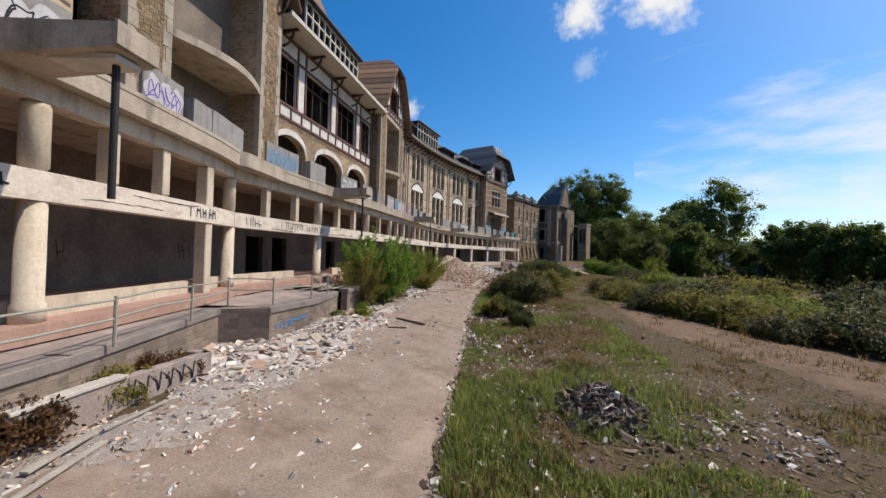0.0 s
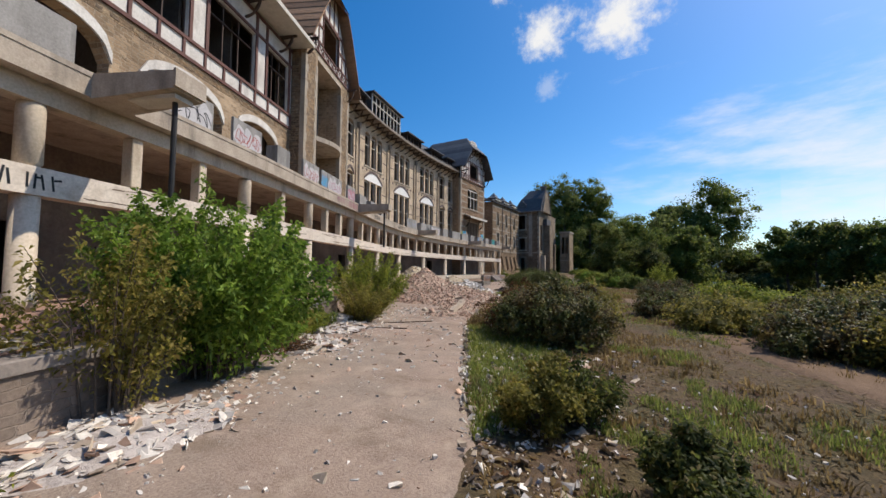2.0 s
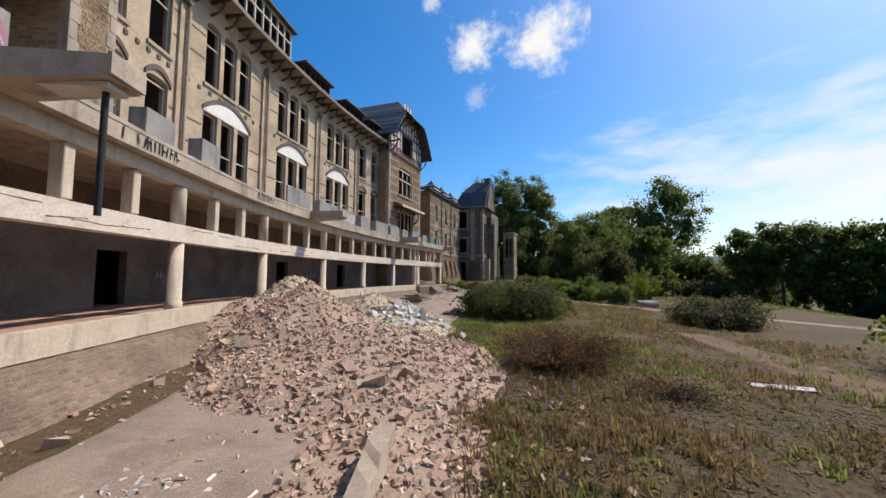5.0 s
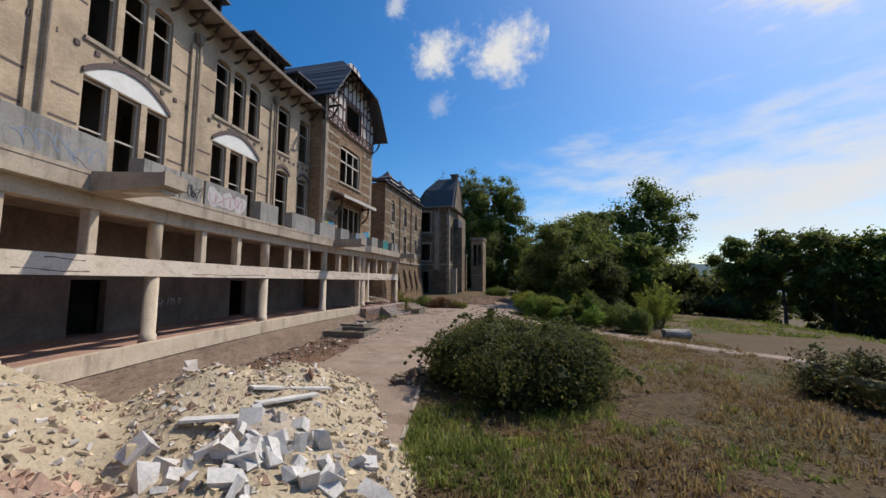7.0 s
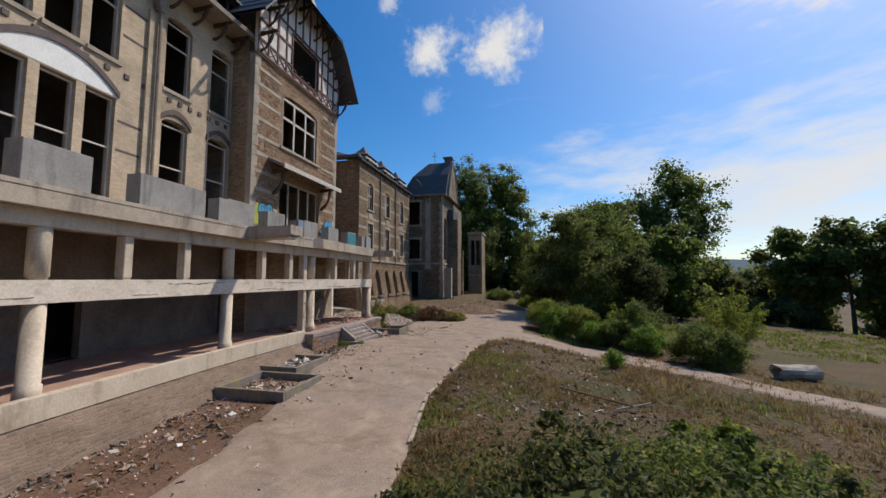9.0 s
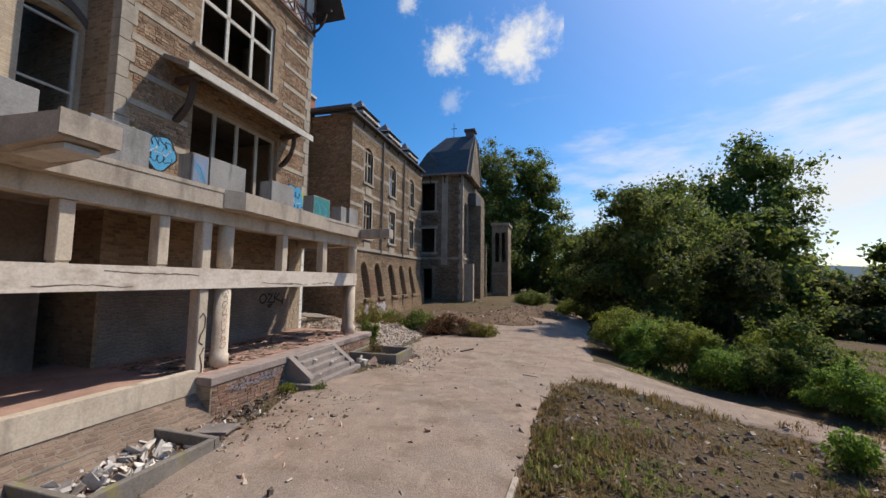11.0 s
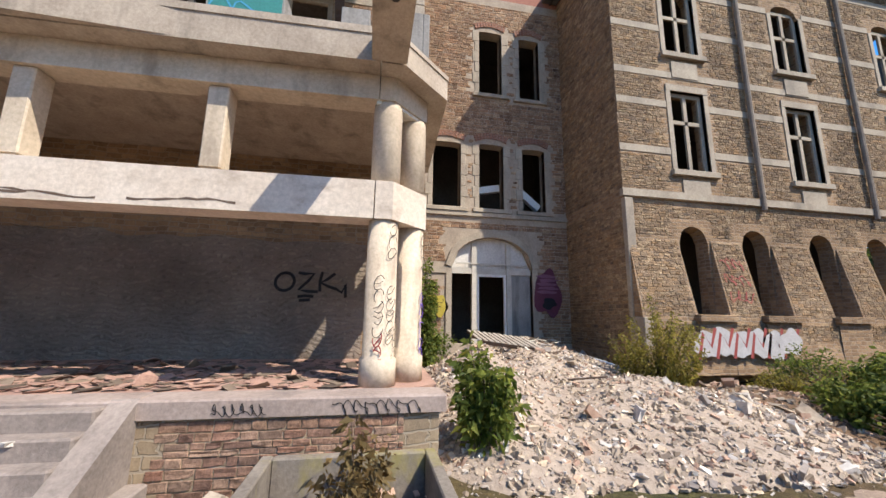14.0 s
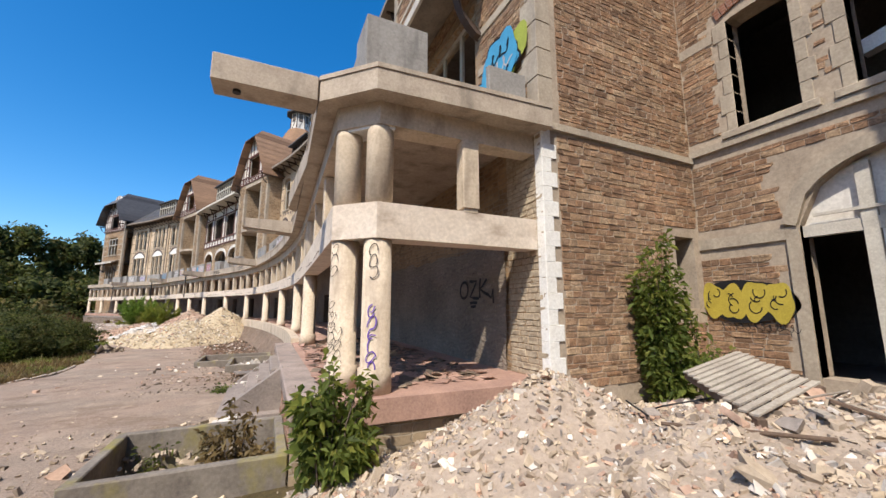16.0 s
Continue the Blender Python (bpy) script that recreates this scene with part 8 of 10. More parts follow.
for args in [
    ("shrub", -17.0, 20.2, 2.6, 5.3, BRIGHTLEAF, "tall leafy green shrub growing against the terrace wall", 101, 120, 330, 0.13),
    ("shrub", -16.1, 18.0, 1.5, 4.0, OLIVE, "loose olive green shrub at the terrace corner", 130, 40, 170, 0.10),
    ("shrub", -21.6, 30.6, 2.2, 4.3, YELLOWLEAF, "yellow green feathery shrub growing against the terrace wall", 102, 90, 300, 0.10),
    ("shrub", -20.2, 28.6, 1.5, 2.6, OLIVE, "olive feathery shrub below the terrace edge", 103, 46, 220, 0.09),
    ("shrub", -36.9, 88.0, 1.1, 2.9, OLIVE, "feathery tall shrub against the wing wall", 104, 50, 160, 0.08),
    ("shrub", -8.4, 84.0, 2.3, 5.0, YELLOWLEAF, "yellow green young shrub beside the side track", 105, 60, 190, 0.14),
    ("shrub", -15.2, 84.6, 1.6, 3.6, YELLOWLEAF, "yellow green young shrub among the bushes", 125, 40, 170, 0.12),
    ("sapling", -17.6, 76.2, 0.6, 1.3, BRIGHTLEAF, "young bright green sapling on the lawn", 126, 20, 80, 0.12),
    ("creeper", -40.7, 82.85, 0.55, 4.6, LEAF, "green climbing plant against the stone wall", 106, 44, 130, 0.14),
    ("weed", -41.2, 83.2, 0.8, 2.6, LEAF, "leafy green weed at the foot of the stone wall", 119, 20, 60, 0.13),
    ("weed", -19.2, 23.8, 1.2, 1.7, OLIVE, "olive green weeds at the foot of the terrace wall", 120, 60, 130, 0.09),
    ("weed", -18.5, 22.8, 1.0, 1.8, BRIGHTLEAF, "tall bright green weeds at the foot of the terrace wall", 122, 56, 150, 0.12),
    ("weed", -34.3, 82.95, 0.5, 2.2, LEAF, "leafy green weed at the terrace corner", 107, 26, 70, 0.15),
    ("weed", -33.2, 81.2, 0.45, 1.7, DRYGRASS, "withered brown weed in the planter", 108, 18, 70, 0.12, -0.7),
    ("weed", -32.1, 80.5, 0.3, 1.1, DARKLEAF, "dark withered weed in the planter", 129, 10, 24, 0.09, -0.7),
    ("weed", -9.3, 22.4, 0.8, 1.4, DARKLEAF, "tall green weeds at the path edge", 109, 50, 90, 0.09),
    ("weed", -13.6, 15.9, 0.5, 1.0, YELLOWLEAF, "bright green weed by the terrace corner", 110, 24, 70, 0.09),
    ("weed", -18.9, 22.6, 0.8, 1.2, BRIGHTLEAF, "green weeds at the foot of the terrace wall", 111, 50, 110, 0.09),
    ("weed", -19.6, 24.6, 1.0, 1.2, YELLOWLEAF, "yellow green weeds at the foot of the terrace wall", 123, 70, 110, 0.08),
    ("weed", -20.2, 26.0, 0.8, 1.0, LEAF, "grey green weeds among white blocks", 124, 60, 100, 0.08),
    ("dead_shrub", -17.9, 22.6, 1.2, 0.6, RUST, "dry brown stems lying at the foot of the terrace", 127, 110, 14, 0.07),
    ("weed", -33.4, 75.3, 0.35, 0.35, YELLOWLEAF, "small green weed at the foot of the steps", 112, 16, 40, 0.07),
    ("weed", -32.5, 75.6, 0.3, 0.3, LEAF, "small green weed at the foot of the steps", 113, 14, 40, 0.07),
    ("weed", -40.2, 84.4, 0.4, 0.8, OLIVE, "grey green weed in the rubble", 114, 18, 50, 0.08),
    ("dead_shrub", -16.7, 43.9, 2.3, 1.5, RUST, "dead brown brush heaped on the lawn", 115, 260, 40, 0.08),
    ("dead_shrub", -13.9, 41.8, 1.2, 0.5, RUST, "dead brown branches lying on the lawn", 116, 60, 10, 0.08),
    ("dead_shrub", -32.6, 89.4, 1.3, 1.0, RUST, "dead brown brush beside the rubble", 118, 110, 8, 0.06),
    ("dead_shrub", -36.0, 92.2, 1.5, 1.1, DRYGRASS, "dead brown brush beside the wing wall", 131, 150, 12, 0.07),
    ("dead_shrub", -34.4, 90.9, 1.1, 0.8, RUST, "dead brown brush beside the rubble", 132, 90, 10, 0.07),
    ("weed", -37.4, 93.2, 1.0, 1.5, LEAF, "green weeds at the foot of the wing wall", 133, 40, 90, 0.09),
    ("weed", -36.6, 91.2, 0.7, 1.0, OLIVE, "olive weeds at the foot of the wing wall", 134, 30, 80, 0.08),
    ("dead_shrub", -30.2, 89.4, 1.5, 1.1, RUST, "dead grey brown brush beside the rubble", 117, 120, 12, 0.07),
]:
    shoot_shrub(*args)

# ---------- clouds ----------
def cloud_material(name, centre, size, soft, scale, strength=1.0, stretch=(1, 1, 1)):
    m = bpy.data.materials.new(name)
    m.use_nodes = True
    nt = m.node_tree
    nt.nodes.remove(nt.nodes["Principled BSDF"])
    geo = nt.nodes.new("ShaderNodeNewGeometry")
    off = nt.nodes.new("ShaderNodeVectorMath")
    off.operation = "SUBTRACT"
    off.inputs[1].default_value = centre
    nt.links.new(geo.outputs["Position"], off.inputs[0])
    sc = nt.nodes.new("ShaderNodeVectorMath")
    sc.operation = "MULTIPLY"
    sc.inputs[1].default_value = tuple(1.0 / v for v in size)
    nt.links.new(off.outputs[0], sc.inputs[0])
    le = nt.nodes.new("ShaderNodeVectorMath")
    le.operation = "LENGTH"
    nt.links.new(sc.outputs[0], le.inputs[0])
    mp = nt.nodes.new("ShaderNodeMapping")
    mp.inputs["Scale"].default_value = stretch
    nt.links.new(off.outputs[0], mp.inputs["Vector"])
    n = nt.nodes.new("ShaderNodeTexNoise")
    n.inputs["Scale"].default_value, n.inputs["Detail"].default_value, n.inputs["Roughness"].default_value = scale, 8, 0.62
    nt.links.new(mp.outputs[0], n.inputs["Vector"])
    sub = nt.nodes.new("ShaderNodeMath")
    sub.operation = "MULTIPLY_ADD"
    sub.inputs[1].default_value = -0.42
    nt.links.new(le.outputs["Value"], sub.inputs[0])
    nt.links.new(n.outputs["Fac"], sub.inputs[2])
    r = nt.nodes.new("ShaderNodeMapRange")
    r.interpolation_type = "SMOOTHSTEP"
    r.inputs["From Min"].default_value, r.inputs["From Max"].default_value = soft
    r.inputs["To Max"].default_value = strength
    nt.links.new(sub.outputs[0], r.inputs["Value"])
    em = nt.nodes.new("ShaderNodeEmission")
    em.inputs[0].default_value, em.inputs[1].default_value = (1.0, 0.985, 0.96, 1), 1.0
    tp = nt.nodes.new("ShaderNodeBsdfTransparent")
    mx = nt.nodes.new("ShaderNodeMixShader")
    nt.links.new(r.outputs[0], mx.inputs[0])
    nt.links.new(tp.outputs[0], mx.inputs[1])
    nt.links.new(em.outputs[0], mx.inputs[2])
    nt.links.new(mx.outputs[0], nt.nodes["Material Output"].inputs[0])
    return m


def sky_point(az, el, dist=4000.0):
    a, e = radians(az), radians(el)
    return Vector((dist * math.cos(e) * math.sin(a) - 18, dist * math.cos(e) * math.cos(a) + 40, dist * math.sin(e)))


def cloud(label, az, el, waz, wel, soft, scale, strength=1.0, stretch=(1, 1, 1), dist=4000.0):
    mb = Mesh()
    n = 12
    for j in range(n + 1):
        for i in range(n + 1):
            mb.v.append(tuple(sky_point(az - waz + 2 * waz * i / n, el - wel + 2 * wel * j / n, dist)))
    mb.f = [(j * (n + 1) + i, j * (n + 1) + i + 1, (j + 1) * (n + 1) + i + 1, (j + 1) * (n + 1) + i) for j in range(n) for i in range(n)]
    c = sky_point(az, el, dist)
    k = dist * 0.9
    size = (k * math.tan(radians(waz)), k * math.tan(radians(waz)), k * math.tan(radians(wel)))
    return solo("cloud", mb, cloud_material("cloud", tuple(c), size, soft, scale, strength, stretch), label, "cloud", kind="structure")


cloud("small bright white cumulus cloud", -15.0, 33.0, 6.0, 4.0, (0.13, 0.50), 0.0042, 0.97)
cloud("bright white cumulus cloud with a ragged edge", -4.4, 33.2, 7.0, 5.4, (0.13, 0.48), 0.0040, 0.97, dist=3900)
cloud("wisp of white cloud", -21.5, 38.0, 3.0, 2.4, (0.18, 0.48), 0.006, 0.6, dist=3950)
cloud("wisp of white cloud", -40.5, 21.4, 3.0, 2.0, (0.18, 0.48), 0.006, 0.6, dist=3950)
cloud("wisp of white cloud", -14.5, 26.5, 4.0, 2.6, (0.2, 0.5), 0.006, 0.3, dist=3850)
cloud("long white cloud streak", 36.0, 31.0, 13.0, 5.0, (0.16, 0.5), 0.003, 0.9, (1, 1, 2.5), dist=3850)
cloud("broad thin veil of white cirrus", 36.0, 12.5, 44.0, 13.5, (0.08, 0.62), 0.0011, 0.85, (1, 1, 3.6), dist=4300)
cloud("broad thin veil of white cirrus", 62.0, 8.0, 50.0, 12.0, (0.06, 0.6), 0.0009, 0.65, (1, 1, 4.0), dist=4500)
cloud("faint streak of high cloud", -150.0, 15.0, 16.0, 4.0, (0.16, 0.6), 0.0016, 0.25, (1, 1, 3.0), dist=4300)

# ---------- graffiti and writing ----------
def paint(name, colour, rough=0.6):
    return plain(name, colour, tuple(v * 0.72 for v in colour), rough, 3.0, 30, 0.1)


BLACKP, PURPLEP, REDP = paint("black spray paint", (0.015, 0.015, 0.017)), paint("purple spray paint", (0.16, 0.08, 0.42)), paint("red spray paint", (0.36, 0.08, 0.07))
YELLOWP, BLUEP, LIMEP = paint("yellow spray paint", (0.50, 0.39, 0.06)), paint("light blue spray paint", (0.08, 0.36, 0.58)), paint("lime spray paint", (0.40, 0.44, 0.07))
TEALP, WHITEP, MAROONP = paint("teal spray paint", (0.05, 0.24, 0.22)), paint("white spray paint", (0.54, 0.51, 0.50)), paint("maroon spray paint", (0.13, 0.035, 0.06))
PINKP, GREYP = paint("pink spray paint", (0.42, 0.18, 0.22)), paint("grey blue spray paint", (0.22, 0.27, 0.36))


def on_wall(origin, along, z=0.0):
    """A flat frame on a wall: x along it, y up, z out of it."""
    o, a = Vector((origin[0], origin[1], z)), Vector((along[0] - origin[0], along[1] - origin[1], 0)).normalized()
    up = Vector((0, 0, 1))
    n = a.cross(up)
    return Matrix(((a.x, up.x, n.x, o.x), (a.y, up.y, n.y, o.y), (a.z, up.z, n.z, o.z), (0, 0, 0, 1)))


def stroke(mb, m, pts, w, lift=0.006):
    """A sprayed line: a thin ribbon of even width just proud of the wall."""
    pts = [Vector(p) for p in pts]
    left, right = [], []
    for i, p in enumerate(pts):
        d = (pts[min(i + 1, len(pts) - 1)] - pts[max(i - 1, 0)]).normalized() * (w / 2)
        left.append(m @ Vector((p.x - d.y, p.y + d.x, lift)))
        right.append(m @ Vector((p.x + d.y, p.y - d.x, lift)))
    k = len(mb.v)
    mb.v += [tuple(v) for v in left + right]
    n = len(pts)
    mb.f += [(k + i, k + n + i, k + n + i + 1, k + i + 1) for i in range(n - 1)]


def blob(mb, m, cx, cy, rx, ry, seed, lift=0.005, n=28, rough=0.18):
    rr = random.Random(seed)
    ph = [rr.uniform(0, 6.28) for _ in range(4)]
    ring = []
    for i in range(n):
        a = 6.283 * i / n
        q = 1 + rough * (math.sin(2 * a + ph[0]) * 0.5 + math.sin(3 * a + ph[1]) * 0.6 + math.sin(5 * a + ph[2]) * 0.5)
        ring.append(m @ Vector((cx + rx * q * math.cos(a), cy + ry * q * math.sin(a), lift)))
    mb.add(ring, [tuple(range(n))])


def scribble(mb, m, x0, x1, y, h, seed, w, lift=0.005):
    """A sprayed scrawl: one looping line."""
    rr = random.Random(seed)
    p1, p2, p3 = (rr.uniform(0, 6.28) for _ in range(3))
    loops = max(2, round((x1 - x0) / h * 1.3))
    pts = []
    for i in range(loops * 14 + 1):
        t = i / (loops * 14)
        a = 6.283 * loops * t
        pts.append((x0 + (x1 - x0) * t + 0.28 * h * math.sin(a + p1), y + h * (0.5 + 0.38 * math.sin(a * 1.0 + p2) + 0.16 * math.sin(a * 2.3 + p3))))
    stroke(mb, m, pts, w, lift)


def graffiti(label, pieces):
    """pieces: (part name, mesh, material)."""
    first = pieces[0][1].v[0]
    home = thing("graffiti", label, "graffiti", "graffiti", at=first)
    for nm, mb, mat in pieces:
        part(nm, mb, mat, home)
    return home


def bars(m, x0, x1, y, h, seed, mat, label, w=0.035):
    """Writing as a row of plain upright bars."""
    rr = random.Random(seed)
    x, pieces = x0, []
    while x < x1:
        if rr.random() > 0.14:
            mb = Mesh()
            pieces.append(("bar", mb, mat))
            stroke(mb, m, [(x, y + rr.uniform(-0.1, 0.04) * h), (x + rr.uniform(-0.2, 0.2) * h, y + h * rr.uniform(0.85, 1.05))], w)
            if rr.random() < 0.5:
                yy = y + h * rr.uniform(0.1, 0.9)
                stroke(mb, m, [(x, yy), (x + h * 0.45, yy + rr.uniform(-0.1, 0.1) * h)], w)
        x += h * rr.uniform(0.3, 0.7)
    return graffiti(label, pieces)


def band_frame(s, d=-0.262):
    return on_wall(at(s, d), at(s + 0.6, d), 0.0)


for s0_, s1_, y0_, h_, sd in ((-3.6, -1.9, 3.5, 0.34, 1), (0.8, 3.0, 3.48, 0.38, 2), (3.3, 5.3, 3.5, 0.36, 3), (5.6, 7.6, 3.5, 0.33, 4), (-9.6, -8.4, 3.56, 0.26, 5)):
    bars(band_frame(s0_), 0, s1_ - s0_, y0_, h_, sd, BLACKP, "row of dark scrawled writing on the pale beam", 0.045)
for s0_, s1_, sd in ((21.6, 25.2, 6), (28.4, 31.0, 7), (36.6, 38.6, 17)):
    m_ = on_wall(at(s0_, -0.602), at(s0_ + 0.6, -0.602))
    bars(m_, 0, s1_ - s0_, 5.88, 0.34, sd, PINKP if sd == 6 else BLACKP, "row of faded writing on the edge of the roof slab", 0.05)
# dark marks on the gallery back wall
for s0_, s1_, z_, h_, sd, mt in ((-2.6, -0.2, 2.0, 0.6, 8, BLACKP), (2.2, 4.2, 1.9, 0.7, 9, BLACKP), (4.6, 5.6, 1.5, 1.0, 10, GREYP), (12.0, 14.0, 2.1, 0.5, 11, BLACKP), (37.0, 39.0, 2.0, 0.4, 12, WHITEP), (51.0, 53.0, 1.9, 0.4, 13, WHITEP)):
    m_ = on_wall(at(s0_, 4.44), at(s1_, 4.44))
    bars(m_, 0, s1_ - s0_, z_, h_, sd, mt, "row of scrawled writing on the gallery back wall", 0.04)

# the word on the pavilion wall
wm_ = on_wall((PX + 0.055, 79.02), (PX + 0.055, 80.0), 2.42)
word = thing("graffiti", "black sprayed three letter word OZK on the grey wall", "graffiti", "graffiti", at=(PX + 0.06, 79.0, 2.42))
ring = [(0.2 + 0.2 * math.cos(0.35 * k + 1.2), 0.24 + 0.21 * math.sin(0.35 * k + 1.2)) for k in range(20)]
for name, lines in (("letter_o", [ring]), ("letter_z", [[(0.46, 0.46), (0.62, 0.44), (0.80, 0.45), (0.70, 0.28), (0.52, 0.06), (0.70, 0.03), (0.94, 0.02)]]),
                    ("letter_k", [[(0.98, 0.50), (0.95, 0.28), (0.98, 0.03)], [(1.26, 0.47), (1.10, 0.32), (0.98, 0.24), (1.14, 0.16), (1.32, 0.10)]]),
                    ("flourish", [[(1.30, 0.12), (1.46, 0.02), (1.52, 0.22), (1.56, -0.10)]]), ("underline", [[(0.52, -0.10), (0.68, -0.08), (0.86, -0.09)]]), ("underline", [[(0.56, -0.19), (0.80, -0.17)]])):
    mb = Mesh()
    for k, pts in enumerate(lines):
        stroke(mb, wm_, [(x * 1.05 + 0.08 * y, y) for x, y in pts], 0.07, 0.008 + 0.002 * k)
    part(name, mb, BLACKP, word)

# sprayed marks on the two round corner columns
def on_column(c, r, z, facing):
    o = Vector((c[0] + (r + 0.012) * facing[0], c[1] + (r + 0.012) * facing[1], z))
    a = Vector((-facing[1], facing[0], 0))
    return Matrix(((a.x, 0, facing[0], o.x), (a.y, 0, facing[1], o.y), (0, 1, 0, o.z), (0, 0, 0, 1)))


def tag(m, h, seed, w=0.012):
    """A tall cursive scrawl, written upwards in a narrow column."""
    rr = random.Random(seed)
    out, y = [], 0.0
    while y < h:
        mb = Mesh()
        k, a0, sx = rr.uniform(0.14, 0.2), rr.uniform(0, 6.28), rr.uniform(0.055, 0.085)
        arc = rr.uniform(3.2, 6.0)
        stroke(mb, m, [(sx * math.cos(a0 + arc * i / 14), y + k * 0.5 + k * 0.55 * math.sin(a0 + arc * i / 14 * 1.15)) for i in range(15)], w, 0.004)
        out.append(mb)
        if rr.random() < 0.6:
            mb = Mesh()
            stroke(mb, m, [(rr.uniform(-0.08, -0.03), y + rr.uniform(0, k)), (0.0, y + rr.uniform(0.3, 0.7) * k), (rr.uniform(0.03, 0.08), y + rr.uniform(0.2, 1.1) * k)], w, 0.007)
            out.append(mb)
        y += k * 1.02
    return out


C1 = (-34.65, 81.4)
for c, mat, sd, facing, z_, h_, w_ in ((C1, BLACKP, 31, (0.8, 0.6), 1.5, 0.75, 0.009), (C1, BLACKP, 35, (0.45, 0.89), 1.05, 0.7, 0.008), (C1, BLACKP, 36, (0.8, 0.6), 2.75, 0.4, 0.010), (C1, BLACKP, 38, (1.0, -0.1), 1.6, 0.7, 0.010), (C1, REDP, 39, (1.0, -0.1), 1.15, 0.36, 0.016),
                                        (K2, PURPLEP, 32, (0.5, 0.866), 1.05, 1.2, 0.018), (K2, BLACKP, 33, (0.5, 0.866), 2.7, 0.42, 0.014), ((-34.85, 73.7), REDP, 34, (0.9, -0.43), 1.5, 1.1, 0.014), ((-34.85, 73.7), BLACKP, 37, (0.9, -0.43), 2.75, 0.5, 0.012)):
    graffiti("sprayed scribble down the face of a round column", [("scrawl", q, mat) for q in tag(on_column(c, 0.235, z_, facing), h_, sd, w_)])
pier_m = on_wall(at(COL_S[15] - 0.98, -0.194), at(COL_S[15] - 0.66, -0.194), 0.0)
mb = Mesh()
stroke(mb, pier_m, [(0.06, 2.5), (0.16, 2.62), (0.25, 2.5), (0.24, 2.2), (0.12, 2.0), (0.08, 1.8), (0.2, 1.7)], 0.04, 0.004)
mb2 = Mesh()
stroke(mb2, pier_m, [(0.26, 1.62), (0.14, 1.4), (0.22, 1.1), (0.2, 0.7)], 0.035, 0.004)
graffiti("black scrawl sprayed on the square pier", [("scrawl", mb, BLACKP), ("scrawl", mb2, BLACKP)])

# yellow rounded mural left of the door, maroon shape beside it
ym = on_wall((DX + 0.055, 82.42), (DX + 0.055, 84.0), 0.0)
pieces = []
mb = Mesh()
blob(mb, ym, 0.80, 2.36, 0.93, 0.47, 50, 0.005, 40, 0.06)
pieces.append(("outline", mb, BLACKP))
for i, (cx, cy, rx, ry) in enumerate(((0.17, 2.38, 0.27, 0.40), (0.56, 2.34, 0.27, 0.41), (0.98, 2.37, 0.28, 0.42), (1.40, 2.34, 0.27, 0.40))):
    mb = Mesh()
    blob(mb, ym, cx, cy, rx, ry, 50 + i, 0.008 + 0.001 * i, 32, 0.12)
    pieces.append(("fill", mb, YELLOWP))
    rr = random.Random(500 + i)
    for _ in range(4):
        x0_, y0_, a0, q = cx + rr.uniform(-0.1, 0.1), cy + rr.uniform(-0.2, 0.2), rr.uniform(0, 6.28), rr.uniform(0.06, 0.13)
        pts = [(x0_ + q * math.cos(a0 + 0.4 * k), y0_ + q * 1.2 * math.sin(a0 + 0.4 * k)) for k in range(rr.choice((6, 8, 11)))]
        mb = Mesh()
        stroke(mb, ym, pts, 0.022, 0.016 + 0.001 * _)
        pieces.append(("line", mb, BLACKP))
for i in range(3):
    mb = Mesh()
    scribble(mb, ym, 0.25 + 0.45 * i, 0.75 + 0.45 * i, 1.72, 0.17, 57 + i, 0.012, 0.012)
    pieces.append(("scrawl", mb, BLACKP))
graffiti("yellow bubble shaped mural with dark outlines on brown stone", pieces)
mm_ = on_wall((DX + 0.055, 87.75), (DX + 0.055, 88.6), 0.0)
a_, c_ = Mesh(), Mesh()
blob(a_, mm_, 0.55, 2.9, 0.55, 1.0, 60, 0.006)
pieces = [("ground", a_, MAROONP)]
MAUVEP = paint("mauve spray paint", (0.24, 0.10, 0.15))
for i in range(5):
    b_2 = Mesh()
    blob(b_2, mm_, 0.5 + 0.08 * (i % 2), 3.6 - 0.16 * i, 0.42, 0.07, 61 + i, 0.010)
    pieces.append(("stripe", b_2, MAUVEP))
blob(c_, mm_, 0.6, 2.5, 0.3, 0.22, 70, 0.010)
graffiti("maroon and black rounded mural beside the doorway", pieces + [("patch", c_, BLACKP)])
# red and white mural at the foot of the wing
rm = on_wall((WX + 0.735, 90.6), (WX + 0.735, 95.0), 0.0)
pieces = []
for k in range(6):
    w_, r_ = Mesh(), Mesh()
    pieces += [("ground", w_, WHITEP), ("outline", r_, REDP)]
    blob(w_, rm, 0.6 + 0.62 * k, 1.2 + 0.08 * (k % 2), 0.42, 0.42, 80 + k, 0.004 + 0.001 * k)
    stroke(r_, rm, [(0.3 + 0.62 * k, 0.8), (0.5 + 0.62 * k, 1.55), (0.75 + 0.62 * k, 1.15), (0.95 + 0.62 * k, 1.7)], 0.11, 0.008)
graffiti("red and white angular mural on the sloping stone foot", pieces)
up_ = Vector((0, 0.48, 2.6)).normalized()
sl_ = wm @ Matrix(((1, 0, 0, 3.25), (0, up_.y, -up_.z, -0.51), (0, up_.z, up_.y, 2.0), (0, 0, 0, 1)))
pieces = []
for k in range(3):
    mb = Mesh()
    scribble(mb, sl_, 0.12, 0.95, 0.5 + 0.55 * k, 0.4, 610 + k, 0.03, 0.03)
    pieces.append(("scrawl", mb, REDP))
graffiti("red scrawl on the sloping stone foot", pieces)
